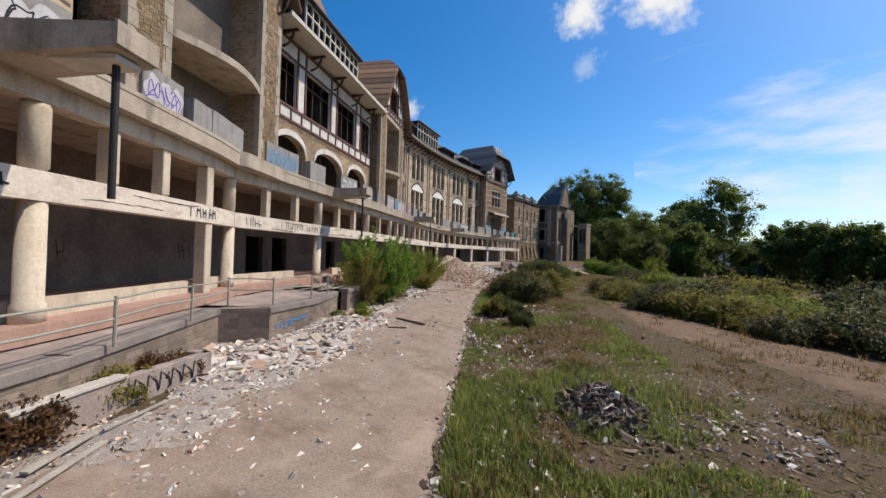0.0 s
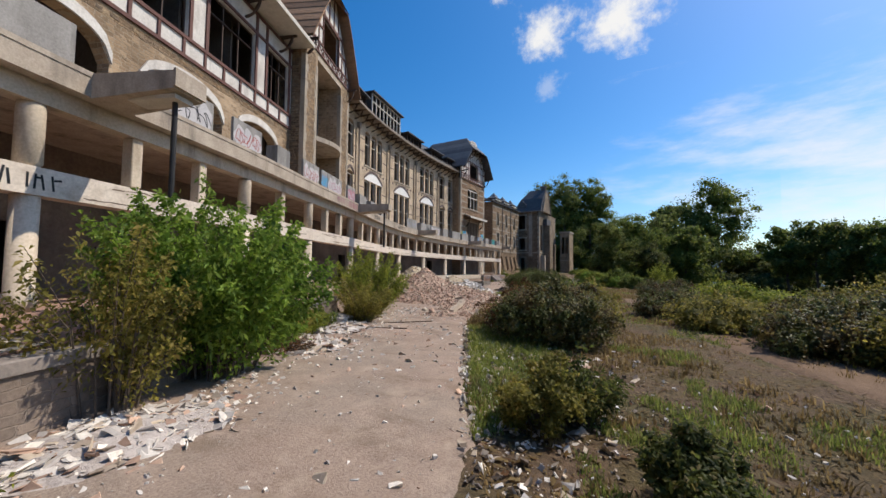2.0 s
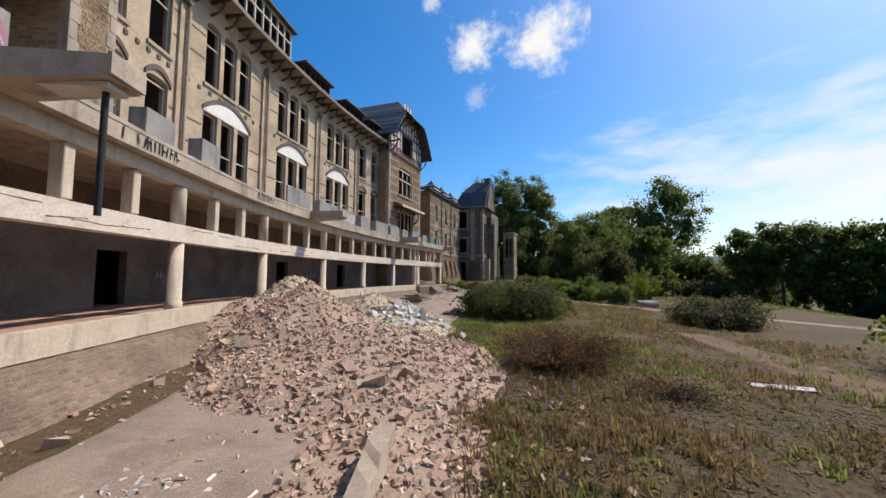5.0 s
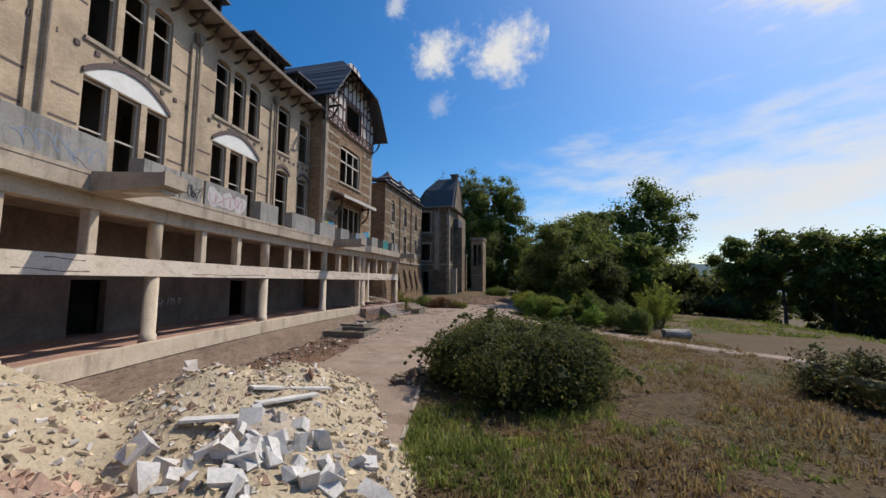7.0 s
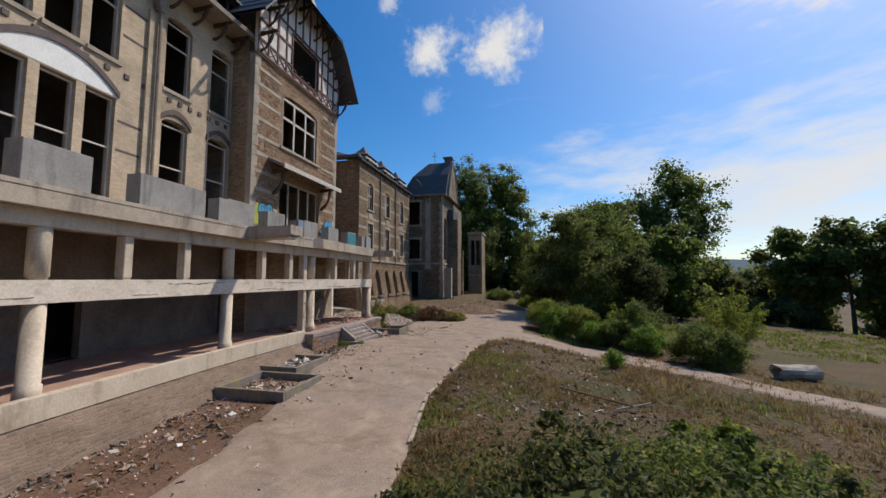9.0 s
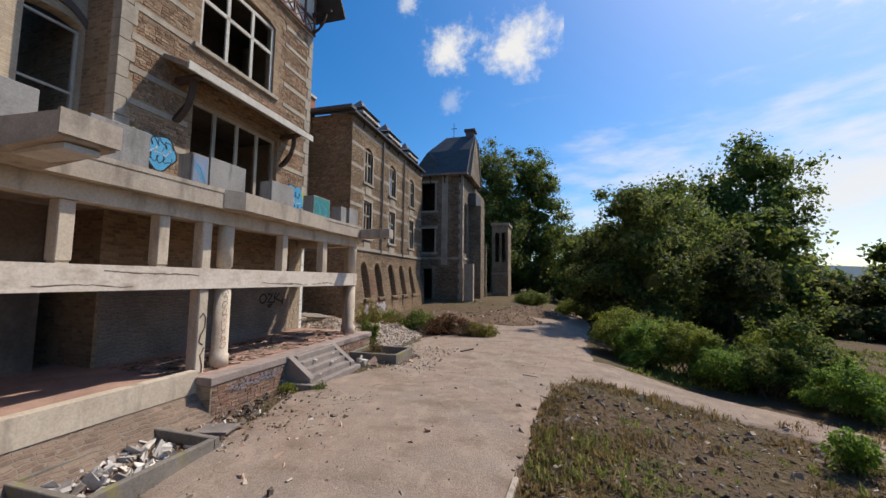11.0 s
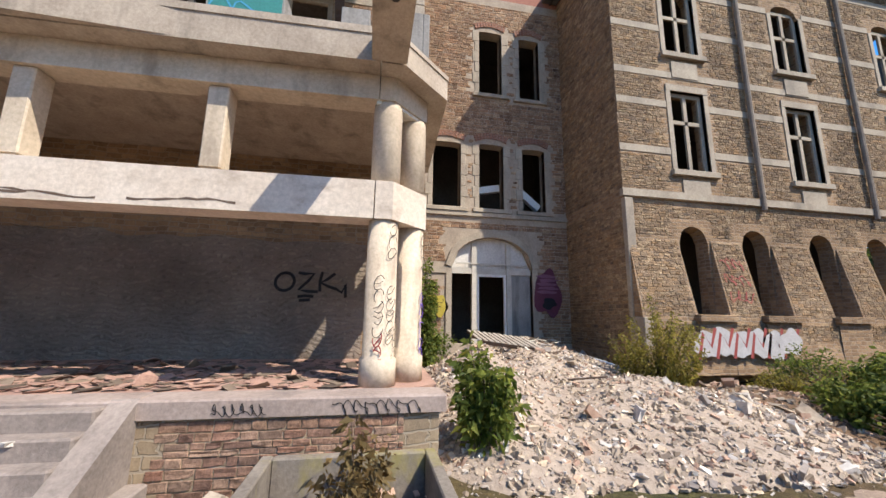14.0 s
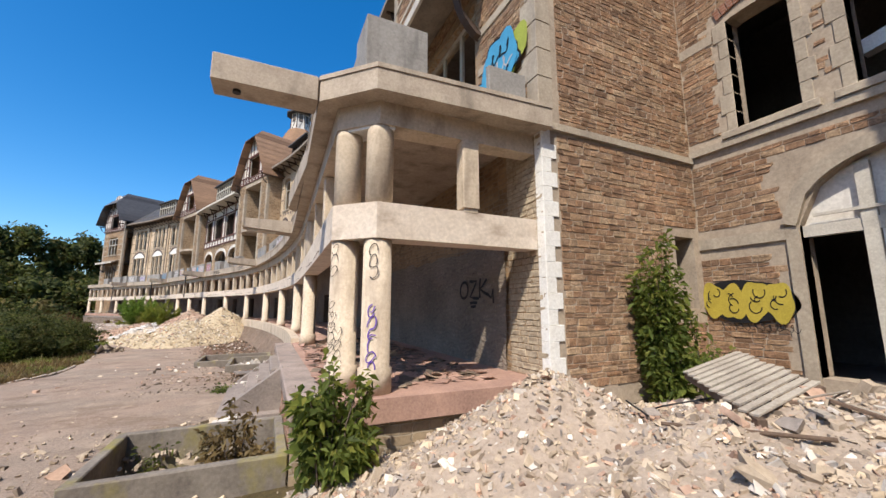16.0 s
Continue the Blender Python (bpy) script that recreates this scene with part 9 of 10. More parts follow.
# blue and lime mural on the pavilion corner, over the terrace roof
bm_ = on_wall((PX + 0.062, 80.0), (PX + 0.062, 82.0), 0.0)
l_ = Mesh()
blob(l_, bm_, 1.65, 8.0, 0.5, 0.55, 90, 0.004)
pieces = [("ground", l_, LIMEP)]
for i, (cx, cy, rx, ry) in enumerate(((0.3, 7.7, 0.35, 0.22), (0.95, 8.2, 0.42, 0.45), (1.5, 7.8, 0.4, 0.3))):
    o_, f_ = Mesh(), Mesh()
    blob(o_, bm_, cx, cy, rx + 0.06, ry + 0.06, 91 + i, 0.008 + 0.002 * i)
    blob(f_, bm_, cx, cy, rx, ry, 91 + i, 0.015 + 0.002 * i)
    pieces += [("outline", o_, BLACKP), ("fill", f_, BLUEP)]
graffiti("light blue and lime mural with dark outlines on stone", pieces)
bm_ = on_wall((PX + 0.08, 72.6), (PX + 0.08, 74.0), 0.0)
l_, f_, o_ = Mesh(), Mesh(), Mesh()
blob(l_, bm_, 0.3, 7.85, 0.42, 0.62, 95, 0.006)
blob(o_, bm_, 1.1, 8.1, 0.72, 0.66, 96, 0.010)
blob(f_, bm_, 1.1, 8.1, 0.66, 0.6, 96, 0.014)
pieces = [("ground", l_, LIMEP), ("outline", o_, BLACKP), ("fill", f_, BLUEP)]
for k in range(3):
    d_ = Mesh()
    scribble(d_, bm_, 0.6, 1.6, 7.7 + 0.28 * k, 0.3, 960 + k, 0.03, 0.018 + 0.002 * k)
    pieces.append(("line", d_, (BLACKP, WHITEP)[k % 2]))
graffiti("light blue and lime mural with dark lines on stone", pieces)
bm_ = on_wall((PX + 0.08, 80.4), (PX + 0.08, 82.0), 0.0)
f_ = Mesh()
blob(f_, bm_, 0.75, 7.9, 0.7, 0.75, 97, 0.02)
pieces = [("fill", f_, BLUEP)]
for k in range(3):
    d_ = Mesh()
    scribble(d_, bm_, 0.3, 1.2, 7.4 + 0.3 * k, 0.35, 970 + k, 0.04, 0.026 + 0.002 * k)
    pieces.append(("line", d_, (BLACKP, WHITEP)[k % 2]))
graffiti("light blue painted patch with white lines on stone", pieces)
# terrace wall marks
tm_ = on_wall((-12.625, 10.69), (-13.475, 13.19), 0.0)
DEEPBLUE, pieces = paint("bright blue spray paint", (0.09, 0.27, 0.55)), []
for x0_, x1_, y_, h_, sd in ((0.3, 1.2, -0.3, 0.3, 400), (1.0, 2.0, -0.18, 0.22, 401)):
    f_ = Mesh()
    scribble(f_, tm_, x0_, x1_, y_, h_, sd, 0.026, 0.008)
    pieces.append(("outline", f_, DEEPBLUE))
graffiti("faded blue scribbled shapes on the terrace wall", pieces)
bw = on_wall((-9.97, 6.14), (-10.77, 8.04), 0.0)
pieces = []
for k in range(6):
    f_ = Mesh()
    pieces.append(("bar", f_, BLACKP))
    stroke(f_, bw, [(0.15 + 0.28 * k, -0.6), (0.2 + 0.28 * k, -0.22), (0.38 + 0.28 * k, -0.4), (0.42 + 0.28 * k, -0.62)], 0.04, 0.008)
graffiti("dark outlined bars on the low bed wall", pieces)
mb = Mesh()
scribble(mb, on_wall((FX + 0.055, 72.9), (FX + 0.055, 75.5), 0.0), 0.3, 2.3, 0.38, 0.26, 41, 0.03)
graffiti("faded grey blue scrawl on the plinth", [("scrawl", mb, GREYP)])
pieces = []
for x0_, x1_, y_, h_, sd in ((1.7, 2.75, 0.70, 0.17, 42), (0.3, 0.9, 0.72, 0.14, 43)):
    mb = Mesh()
    scribble(mb, on_wall((FX + 0.056, 79.2), (FX + 0.056, 82.0), 0.0), x0_, x1_, y_, h_, sd, 0.011)
    pieces.append(("scrawl", mb, BLACKP))
graffiti("dark scrawl on the coping", pieces)
# painted parapet panels
for s0_, s1_, sd, g1, g2 in ((-9.6, -7.2, 1, WHITEP, BLACKP), (-5.2, -3.5, 2, WHITEP, PURPLEP), (2.35, 5.0, 6, GREYP, TEALP), (9.85, 12.2, 7, WHITEP, BLACKP), (13.2, 14.95, 8, WHITEP, REDP), (18.6, 20.4, 3, WHITEP, REDP), (20.7, 21.5, 9, GREYP, BLUEP), (21.55, 23.6, 10, WHITEP, PINKP), (24.65, 26.1, 4, PINKP, WHITEP), (40.9, 43.8, 11, PANEL, GREYP), (46.9, 48.1, 12, PANEL, BLACKP), (48.3, 51.2, 5, WHITEP, PINKP)):
    home = thing("painted_panel", "grey concrete parapet panel covered in faded spray paint", "parapet panel", "parapet panels", at=(*at((s0_ + s1_) / 2, 0.1), SLAB1 - 0.09))
    m_, ln_ = stretch_frame(s0_, s1_, 0.02)
    mb = Mesh()
    mb.bevel_box((0, 0, SLAB1 - 0.09), (ln_, 0.12, 7.58), 0.012, m_)
    part("face", mb, PANEL, home)
    pm_ = on_wall(at(s0_, 0.018), at(s1_, 0.018))
    for k in range(3):
        g_, f_ = Mesh(), Mesh()
        blob(g_, pm_, ln_ * (0.2 + 0.3 * k), 6.95, ln_ * 0.17, 0.42, 10 * sd + k, 0.005 + 0.001 * k)
        x_ = ln_ * (0.1 + 0.28 * k)
        scribble(f_, pm_, x_, x_ + ln_ * 0.26, 6.65, 0.55, 10 * sd + k, 0.035, 0.01)
        part("paint", g_, g1, home)
        part("bar", f_, g2, home)

# ---------- grey coat and pale stones on the pavilion's gallery wall ----------
COAT = masonry("smeared grey render", [(0.0, (0.15, 0.12, 0.10)), (0.5, (0.27, 0.22, 0.18)), (1.0, (0.37, 0.31, 0.25))], (0.27, 0.225, 0.185), 0.26, 0.11, 0.03, depth=0.06, jitter=0.16)
mb = Mesh()
n_u, n_z = 40, 14
for j in range(n_z + 1):
    for i in range(n_u + 1):
        u_, z_ = 8.7 * i / n_u, FLOOR + 2.75 * j / n_z
        edge_ = 0.12 * noise.noise((u_ * 1.3, z_ * 1.3, 7)) * (j == n_z or i == n_u)
        mb.v.append((PX + 0.035 + 0.015 * noise.noise((u_ * 2.2, z_ * 2.2, 2)) , PY0 + 0.1 + u_ + edge_, z_ + (edge_ if j == n_z else 0)))
mb.f = [(j * (n_u + 1) + i, j * (n_u + 1) + i + 1, (j + 1) * (n_u + 1) + i + 1, (j + 1) * (n_u + 1) + i) for j in range(n_z) for i in range(n_u)]
part("render_coat", mb, COAT, end_pav, "grey smeared render coat on the lower wall", True)
PALEP = plain("pale stones", (0.50, 0.42, 0.31), (0.30, 0.24, 0.17), 0.92, 4.0, 16, 0.7, vary="island")
lay_stones(end_pav, pm, 8.85, 10.05, FLOOR, 5.7, [], lambda a, z: True, 9, PALEP, PALEP, cw=(0.14, 0.36), ch=(0.08, 0.15))

# ---------- broken floor of the gallery ----------
rng = np.random.default_rng(91)
for mat, cnt, smin, smax, nm, lb in ((TERRACOTTA, 1100, 0.05, 0.24, "floor_debris", "broken terracotta floor tiles lifted from their bed"), (CHIP_, 900, 0.04, 0.24, "floor_debris", "dark broken boards and tile shards on the gallery floor")):
    pts = []
    while len(pts) < cnt:
        s_, d_ = rng.uniform(COL_S[14] + 5, S_END + 0.2), rng.uniform(-0.2, 2.9)
        pts.append((*at(s_, d_), FLOOR + 0.02))
    p = np.array(pts)
    sz = smin + (smax - smin) * rng.random(cnt) ** 2
    mb = Mesh()
    chunks(mb, rng, p[:, 0], p[:, 1], p[:, 2], sz, 0.08, 0.05)
    solo(nm, mb, mat, lb, "debris", kind="stuff")

# ---------- loose things on the ground ----------
WOOD = plain("grey weathered wood", (0.46, 0.41, 0.34), (0.27, 0.23, 0.19), 0.9, 2.0, 26, 0.4)
DARKWOOD = plain("dark weathered wood", (0.15, 0.10, 0.07), (0.08, 0.055, 0.04), 0.9, 2.0, 26, 0.4)


def beam(name, p, q, w, h, mat, label, category="plank"):
    p, q = Vector(p), Vector(q)
    mt = (q - p).to_track_quat("X", "Z").to_matrix().to_4x4()
    mb = Mesh()
    mb.bevel_box((0, -w / 2, 0), ((q - p).length, w / 2, h), min(w, h) * 0.12, Matrix.Translation(p) @ mt)
    return solo(name, mb, mat, label, category)


def gz(x, y, up=0.05):
    return (x, y, ground_z(x, y) + max(bumpy(x, y), 0.03) + up)


beam("plank", gz(-12.4, 16.9), gz(-10.6, 16.7, 0.09), 0.12, 0.06, DARKWOOD, "dark splintered plank lying on the path")
beam("plank", gz(-11.4, 15.2), gz(-10.8, 15.7), 0.09, 0.05, DARKWOOD, "short dark splintered plank lying on the path")
beam("plank", gz(-20.2, 28.9), gz(-19.9, 29.7, 0.12), 0.1, 0.05, DARKWOOD, "dark splintered plank at the rubble's edge")
beam("plank", gz(-20.3, 27.8), gz(-19.5, 28.5), 0.07, 0.04, DARKWOOD, "thin dark splintered plank on the path")
for p, q, w_ in (((-9.0, 5.6), (-9.5, 6.7), 0.06), ((-7.2, 3.9), (-8.5, 5.5), 0.09), ((-8.3, 4.6), (-9.0, 5.5), 0.12)):
    beam("plank", gz(*p, 0.08), gz(*q, 0.1), w_, 0.04, WOOD, "pale splintered plank lying beside the planting bed")
for p, q in (((-18.6, 27.2), (-17.0, 27.8)), ((-18.9, 28.6), (-17.3, 30.2)), ((-19.0, 25.9), (-18.0, 26.0))):
    beam("stick", gz(*p, 0.04), gz(*q, 0.06), 0.05, 0.035, DARKWOOD, "thin broken lath lying on the path", "stick")
mb = Mesh()
rr_ = random.Random(77)
for k in range(9):
    c_x, c_y, c_z = gz(-18.3 - 0.07 * k, 33.8 + 0.31 * k, 0.1 + 0.055 * k)
    for dx_, dz_ in ((-0.15, -0.13), (0.15, -0.13), (0.15, 0.13), (-0.15, 0.13)):
        mb.v.append((c_x + dx_ * (1 + rr_.uniform(-0.25, 0.2)), c_y + rr_.uniform(-0.08, 0.08), c_z + dz_ * (1 + rr_.uniform(-0.3, 0.2))))
for k in range(8):
    mb.f += [(4 * k + j, 4 * k + (j + 1) % 4, 4 * k + 4 + (j + 1) % 4, 4 * k + 4 + j) for j in range(4)]
mb.f += [(3, 2, 1, 0), (32, 33, 34, 35)]
solo("concrete_beam", mb, STONES[0], "broken pale concrete beam leaning on the rubble", "beam")
beam("plank", gz(-14.6, 35.0, 0.02), gz(-13.9, 34.7, 0.05), 0.1, 0.03, WOOD, "pale board lying on the bare earth")
beam("stick", gz(-20.9, 70.0), gz(-18.6, 68.2, 0.15), 0.06, 0.05, DARKWOOD, "long dead branch lying on the lawn", "branch")
beam("stick", gz(-19.2, 68.0), gz(-17.9, 68.6, 0.2), 0.04, 0.04, WOOD, "thin dead branch lying on the lawn", "branch")
beam("slab", gz(-33.5, 71.9, 0.02), gz(-32.6, 72.1, 0.05), 0.6, 0.06, CEMENT, "grey concrete slab lying before the plinth", "slab")
beam("plank", gz(-29.3, 83.6), gz(-28.8, 84.4, 0.08), 0.1, 0.05, DARKWOOD, "short splintered plank on the dusty path")
beam("stick", gz(-25.9, 79.8), gz(-25.3, 79.55), 0.03, 0.025, WOOD, "dark stick at the path's edge")
for i, (x, y, s_) in enumerate(((-19.3, 33.3, 0.34), (-18.8, 32.6, 0.28), (-17.5, 33.9, 0.26), (-16.9, 34.2, 0.3), (-18.0, 32.2, 0.22), (-20.1, 33.9, 0.25))):
    mb = Mesh()
    chunks(mb, np.random.default_rng(200 + i), np.array([x]), np.array([y]), np.array([gz(x, y, s_ * 0.22)[2]]), np.array([s_]), 0.7)
    solo("masonry_block", mb, (BRICK_, PALE_)[i % 2], "broken lump of brick masonry on the path", "rubble block", "masonry blocks")
for i, (x, y, s_) in enumerate(((-18.6, 24.1, 0.3), (-18.5, 23.5, 0.34), (-19.3, 25.3, 0.26), (-17.6, 23.0, 0.2), (-20.5, 26.8, 0.45), (-20.4, 27.5, 0.4), (-20.9, 28.0, 0.42), (-19.9, 26.4, 0.28))):
    mb = Mesh()
    chunks(mb, np.random.default_rng(220 + i), np.array([x]), np.array([y]), np.array([gz(x, y, s_ * 0.25)[2]]), np.array([s_]), 0.8)
    solo("masonry_block", mb, SLAB_, "whitish broken masonry block among weeds", "rubble block", "masonry blocks")
for i, (x, y, s_) in enumerate(((-32.9, 79.5, 0.3), (-32.5, 79.75, 0.26), (-32.7, 79.2, 0.2), (-33.3, 79.3, 0.24), (-32.2, 79.4, 0.18), (-33.2, 79.9, 0.3), (-31.3, 79.6, 0.14), (-31.0, 80.6, 0.16))):
    mb = Mesh()
    chunks(mb, np.random.default_rng(240 + i), np.array([x]), np.array([y]), np.array([gz(x, y, s_ * 0.25)[2]]), np.array([s_]), 0.75)
    solo("masonry_block", mb, (SLAB_, BRICK_, PALE_)[i % 3], "broken block lying between the steps and the planter", "rubble block", "masonry blocks")
for i, (x, y, z_, s_) in enumerate(((-33.35, 76.6, 0.62, 0.09), (-33.1, 77.4, 0.42, 0.11), (-33.15, 77.7, 0.42, 0.08), (-32.9, 76.3, 0.22, 0.07), (-33.4, 77.9, 0.62, 0.08))):
    mb = Mesh()
    chunks(mb, np.random.default_rng(260 + i), np.array([x]), np.array([y]), np.array([z_ + s_ * 0.1]), np.array([s_]), 0.35, 0.15)
    solo("plaster_piece", mb, SLAB_, "broken pale plaster piece lying on the steps", "rubble", "plaster pieces")
# loose boards on the terrace paving
tr = random.Random(31)
for k in range(16):
    x, y, a = tr.uniform(-17.6, -15.4), tr.uniform(13.6, 16.6), tr.uniform(0.6, 1.6)
    ln_ = tr.uniform(0.8, 2.2)
    up = 0.54 + 0.02 * (k % 4)
    beam("board", (x, y, up), (x + ln_ * math.cos(a + 1.2), y + ln_ * math.sin(a + 1.2), up + tr.uniform(0.0, 0.06)), tr.uniform(0.12, 0.24), 0.025, (WOOD, GUTTER)[k % 2], "grey weathered board lying on the terrace", "board")
# crumpled pale sheets
for i, (x, y, r0, up) in enumerate(((-11.0, 43.8, 0.45, 0.0), (-31.3, 76.6, 0.13, 0.0), (-31.0, 70.6, 0.1, 0.0))):
    mb = Mesh()
    n = 9
    for j in range(n):
        for k in range(n):
            u_, v_ = (k / (n - 1) - 0.5) * 2 * r0 * 1.6, (j / (n - 1) - 0.5) * r0
            mb.v.append((x + u_, y + v_ * 0.9, gz(x, y, up)[2] - 0.03 + 0.10 * r0 * (1.2 + noise.noise((u_ * 5 / r0, v_ * 6 / r0, i)))))
    mb.f = [(j * n + k, j * n + k + 1, (j + 1) * n + k + 1, (j + 1) * n + k) for j in range(n - 1) for k in range(n - 1)]
    solo("crumpled_sheet", mb, WHITEP, "crumpled " + "white" + " plastic sheet lying on the ground", "plastic sheet")
# hollow log by the side track
home = thing("log", "hollow grey log lying beside the side track", "log", at=gz(-9.2, 76.2, 0))
mb = Mesh()
c0, c1 = Vector(gz(-10.1, 76.0, 0.3)), Vector(gz(-8.2, 76.4, 0.3))
rl = random.Random(3)
side_ = (c1 - c0).normalized().cross(Vector((0, 0, 1)))
for r0 in (0.37, 0.25):
    k0 = len(mb.v)
    for i in range(7):
        for j in range(14):
            a_ = 6.2832 * j / 14
            q = r0 * (1 + rl.uniform(-0.09, 0.09) + 0.08 * math.sin(3 * a_ + 0.4 * i))
            mb.v.append(tuple(c0.lerp(c1, i / 6 + (rl.uniform(-0.03, 0.03) if i in (0, 6) else 0)) + side_ * (q * math.cos(a_)) + Vector((0, 0, q * math.sin(a_)))))
    mb.f += [(k0 + i * 14 + j, k0 + i * 14 + (j + 1) % 14, k0 + (i + 1) * 14 + (j + 1) % 14, k0 + (i + 1) * 14 + j) for i in range(6) for j in range(14)]
for i in (0, 6):
    mb.f += [(i * 14 + j, i * 14 + (j + 1) % 14, 98 + i * 14 + (j + 1) % 14, 98 + i * 14 + j) for j in range(14)]
part("bark", mb, WOOD, home)

# pallet leaning in the court
pallet = thing("pallet", "weathered grey wooden pallet lying tilted on the rubble", "pallet", at=(-38.2, 84.8, 1.1))
pa, pb, pc = Vector((-40.5, 84.3, 1.42)), Vector((-39.1, 84.3, 1.2)), Vector((-38.0, 85.7, 1.04))
ex, ey = (pb - pa), (pc - pb)
for k in range(11):
    o = pa + ey * (k / 10.6)
    beam_m = Mesh()
    t_ = (ex).to_track_quat("X", "Z").to_matrix().to_4x4()
    beam_m.bevel_box((0.04 * math.sin(5 * k), -0.042, 0.08), (ex.length + 0.03 * math.sin(3 * k), 0.042, 0.105), 0.004, Matrix.Translation(o) @ t_)
    part("slat", beam_m, WOOD, pallet)
for f in (0.04, 0.5, 0.96):
    o = pa + ex * f
    t_ = (ey).to_track_quat("X", "Z").to_matrix().to_4x4()
    beam_m = Mesh()
    beam_m.bevel_box((-0.05, -0.045, -0.02), (ey.length, 0.045, 0.075), 0.005, Matrix.Translation(o) @ t_)
    part("bearer", beam_m, DARKWOOD, pallet)


def hz(x, y, up=0.05):
    lobes = [(-38.8, 85.6, 5.0, 4.4, 1.35), (-36.0, 86.6, 3.2, 4.0, 0.95), (-41.4, 86.5, 3.4, 4.0, 1.5), (-35.4, 83.7, 2.2, 1.8, 0.75), (-37.2, 83.7, 2.9, 2.0, 1.55)]
    return (x, y, ground_z(x, y) + bumpy(x, y) + heap_z(lobes, x, y) + up)


rr = random.Random(12)
for i in range(7):
    x, y = rr.uniform(-42.3, -38.5), rr.uniform(84.6, 87.8)
    pts = [hz(x, y)]
    for k in range(5):
        x, y = x + rr.uniform(-0.5, 0.5), y + rr.uniform(-0.5, 0.5)
        pts.append(hz(x, y, rr.uniform(0.05, 0.22)))
    mb = Mesh()
    for p, q in zip(pts, pts[1:]):
        mb.tube(p, q, 0.012, n=6, caps=False)
    solo("cable", mb, (FRAME, IRON, GUTTER)[i % 3], "loose bent cable lying over the rubble", "cable", "loose cables")
for i, (x0, y0, x1, y1, r0, mt, lb) in enumerate(((-39.0, 87.2, -37.6, 87.9, 0.05, GREYP, "grey plastic pipe lying on the rubble"), (-38.2, 86.2, -37.5, 85.0, 0.022, DARKWOOD, "thin rusty rod lying on the rubble"),
                                                   (-36.4, 85.4, -35.9, 86.0, 0.02, DARKWOOD, "thin rusty rod lying on the rubble"), (-41.2, 85.0, -39.9, 86.6, 0.03, IRON, "dark pipe lying on the rubble"))):
    mb = Mesh()
    mb.tube(hz(x0, y0, 0.08), hz(x1, y1, 0.1), r0, n=8)
    solo("pipe", mb, mt, lb, "pipe")
for i in range(9):
    x, y, a = rr.uniform(-42.2, -38.8), rr.uniform(83.8, 87.6), rr.uniform(0, 3.1)
    ln_ = rr.uniform(0.6, 1.5)
    beam("plank", hz(x, y, 0.05), hz(x + ln_ * math.cos(a), y + ln_ * math.sin(a), 0.1), 0.09, 0.03, (WOOD, DARKWOOD)[i % 2], "broken weathered board lying on the rubble")
# white beams fallen across the empty windows
for (u0, z0, u1, z1) in ((3.0, 7.1, 4.2, 7.35), (5.0, 7.4, 6.1, 6.5)):
    mb = Mesh()
    mb.bevel_box((-0.02, 0.6, -0.3), (math.hypot(u1 - u0, z1 - z0), 0.85, 0.0), 0.01, dm @ Matrix.Translation((u0, 0, z0 + 0.3)) @ Matrix.Rotation(-math.atan2(z1 - z0, u1 - u0), 4, "Y"))
    part("fallen_beam", mb, WHITE, court, "white beam fallen inside the window")

# brick and tile crumbs round the steps, the planter and the plinth
for cnt, x0_, x1_, y0_, y1_, mt, sz_, sd, lb in ((260, -33.6, -30.2, 72.2, 75.6, CHIP_, (0.012, 0.05), 301, "dark crumbs on the path by the plinth"), (700, -33.2, -29.6, 78.6, 84.5, PALE_, (0.015, 0.08), 302, "pale crumbs on the path by the planter"),
                                             (220, -33.4, -23.0, 70.0, 98.0, CHIP_, (0.010, 0.032), 303, "fine dark gravel strewn over the path"), (900, -33.4, -23.0, 70.0, 98.0, PALE_, (0.012, 0.045), 304, "fine pale gravel strewn over the path"),
                                             (1500, -14.0, 4.0, 8.0, 26.0, SLAB_, (0.012, 0.05), 305, "fine white chips strewn over path and grass")):
    rng = np.random.default_rng(sd)
    xs, ys = rng.uniform(x0_, x1_, cnt), rng.uniform(y0_, y1_, cnt)
    zs = np.array([ground_z(x, y) + max(bumpy(x, y), 0.03) + 0.055 for x, y in zip(xs, ys)])
    mb = Mesh()
    chunks(mb, rng, xs, ys, zs, sz_[0] + (sz_[1] - sz_[0]) * rng.random(cnt) ** 3, 0.5)
    solo("loose_debris", mb, mt, lb, "debris", kind="stuff")

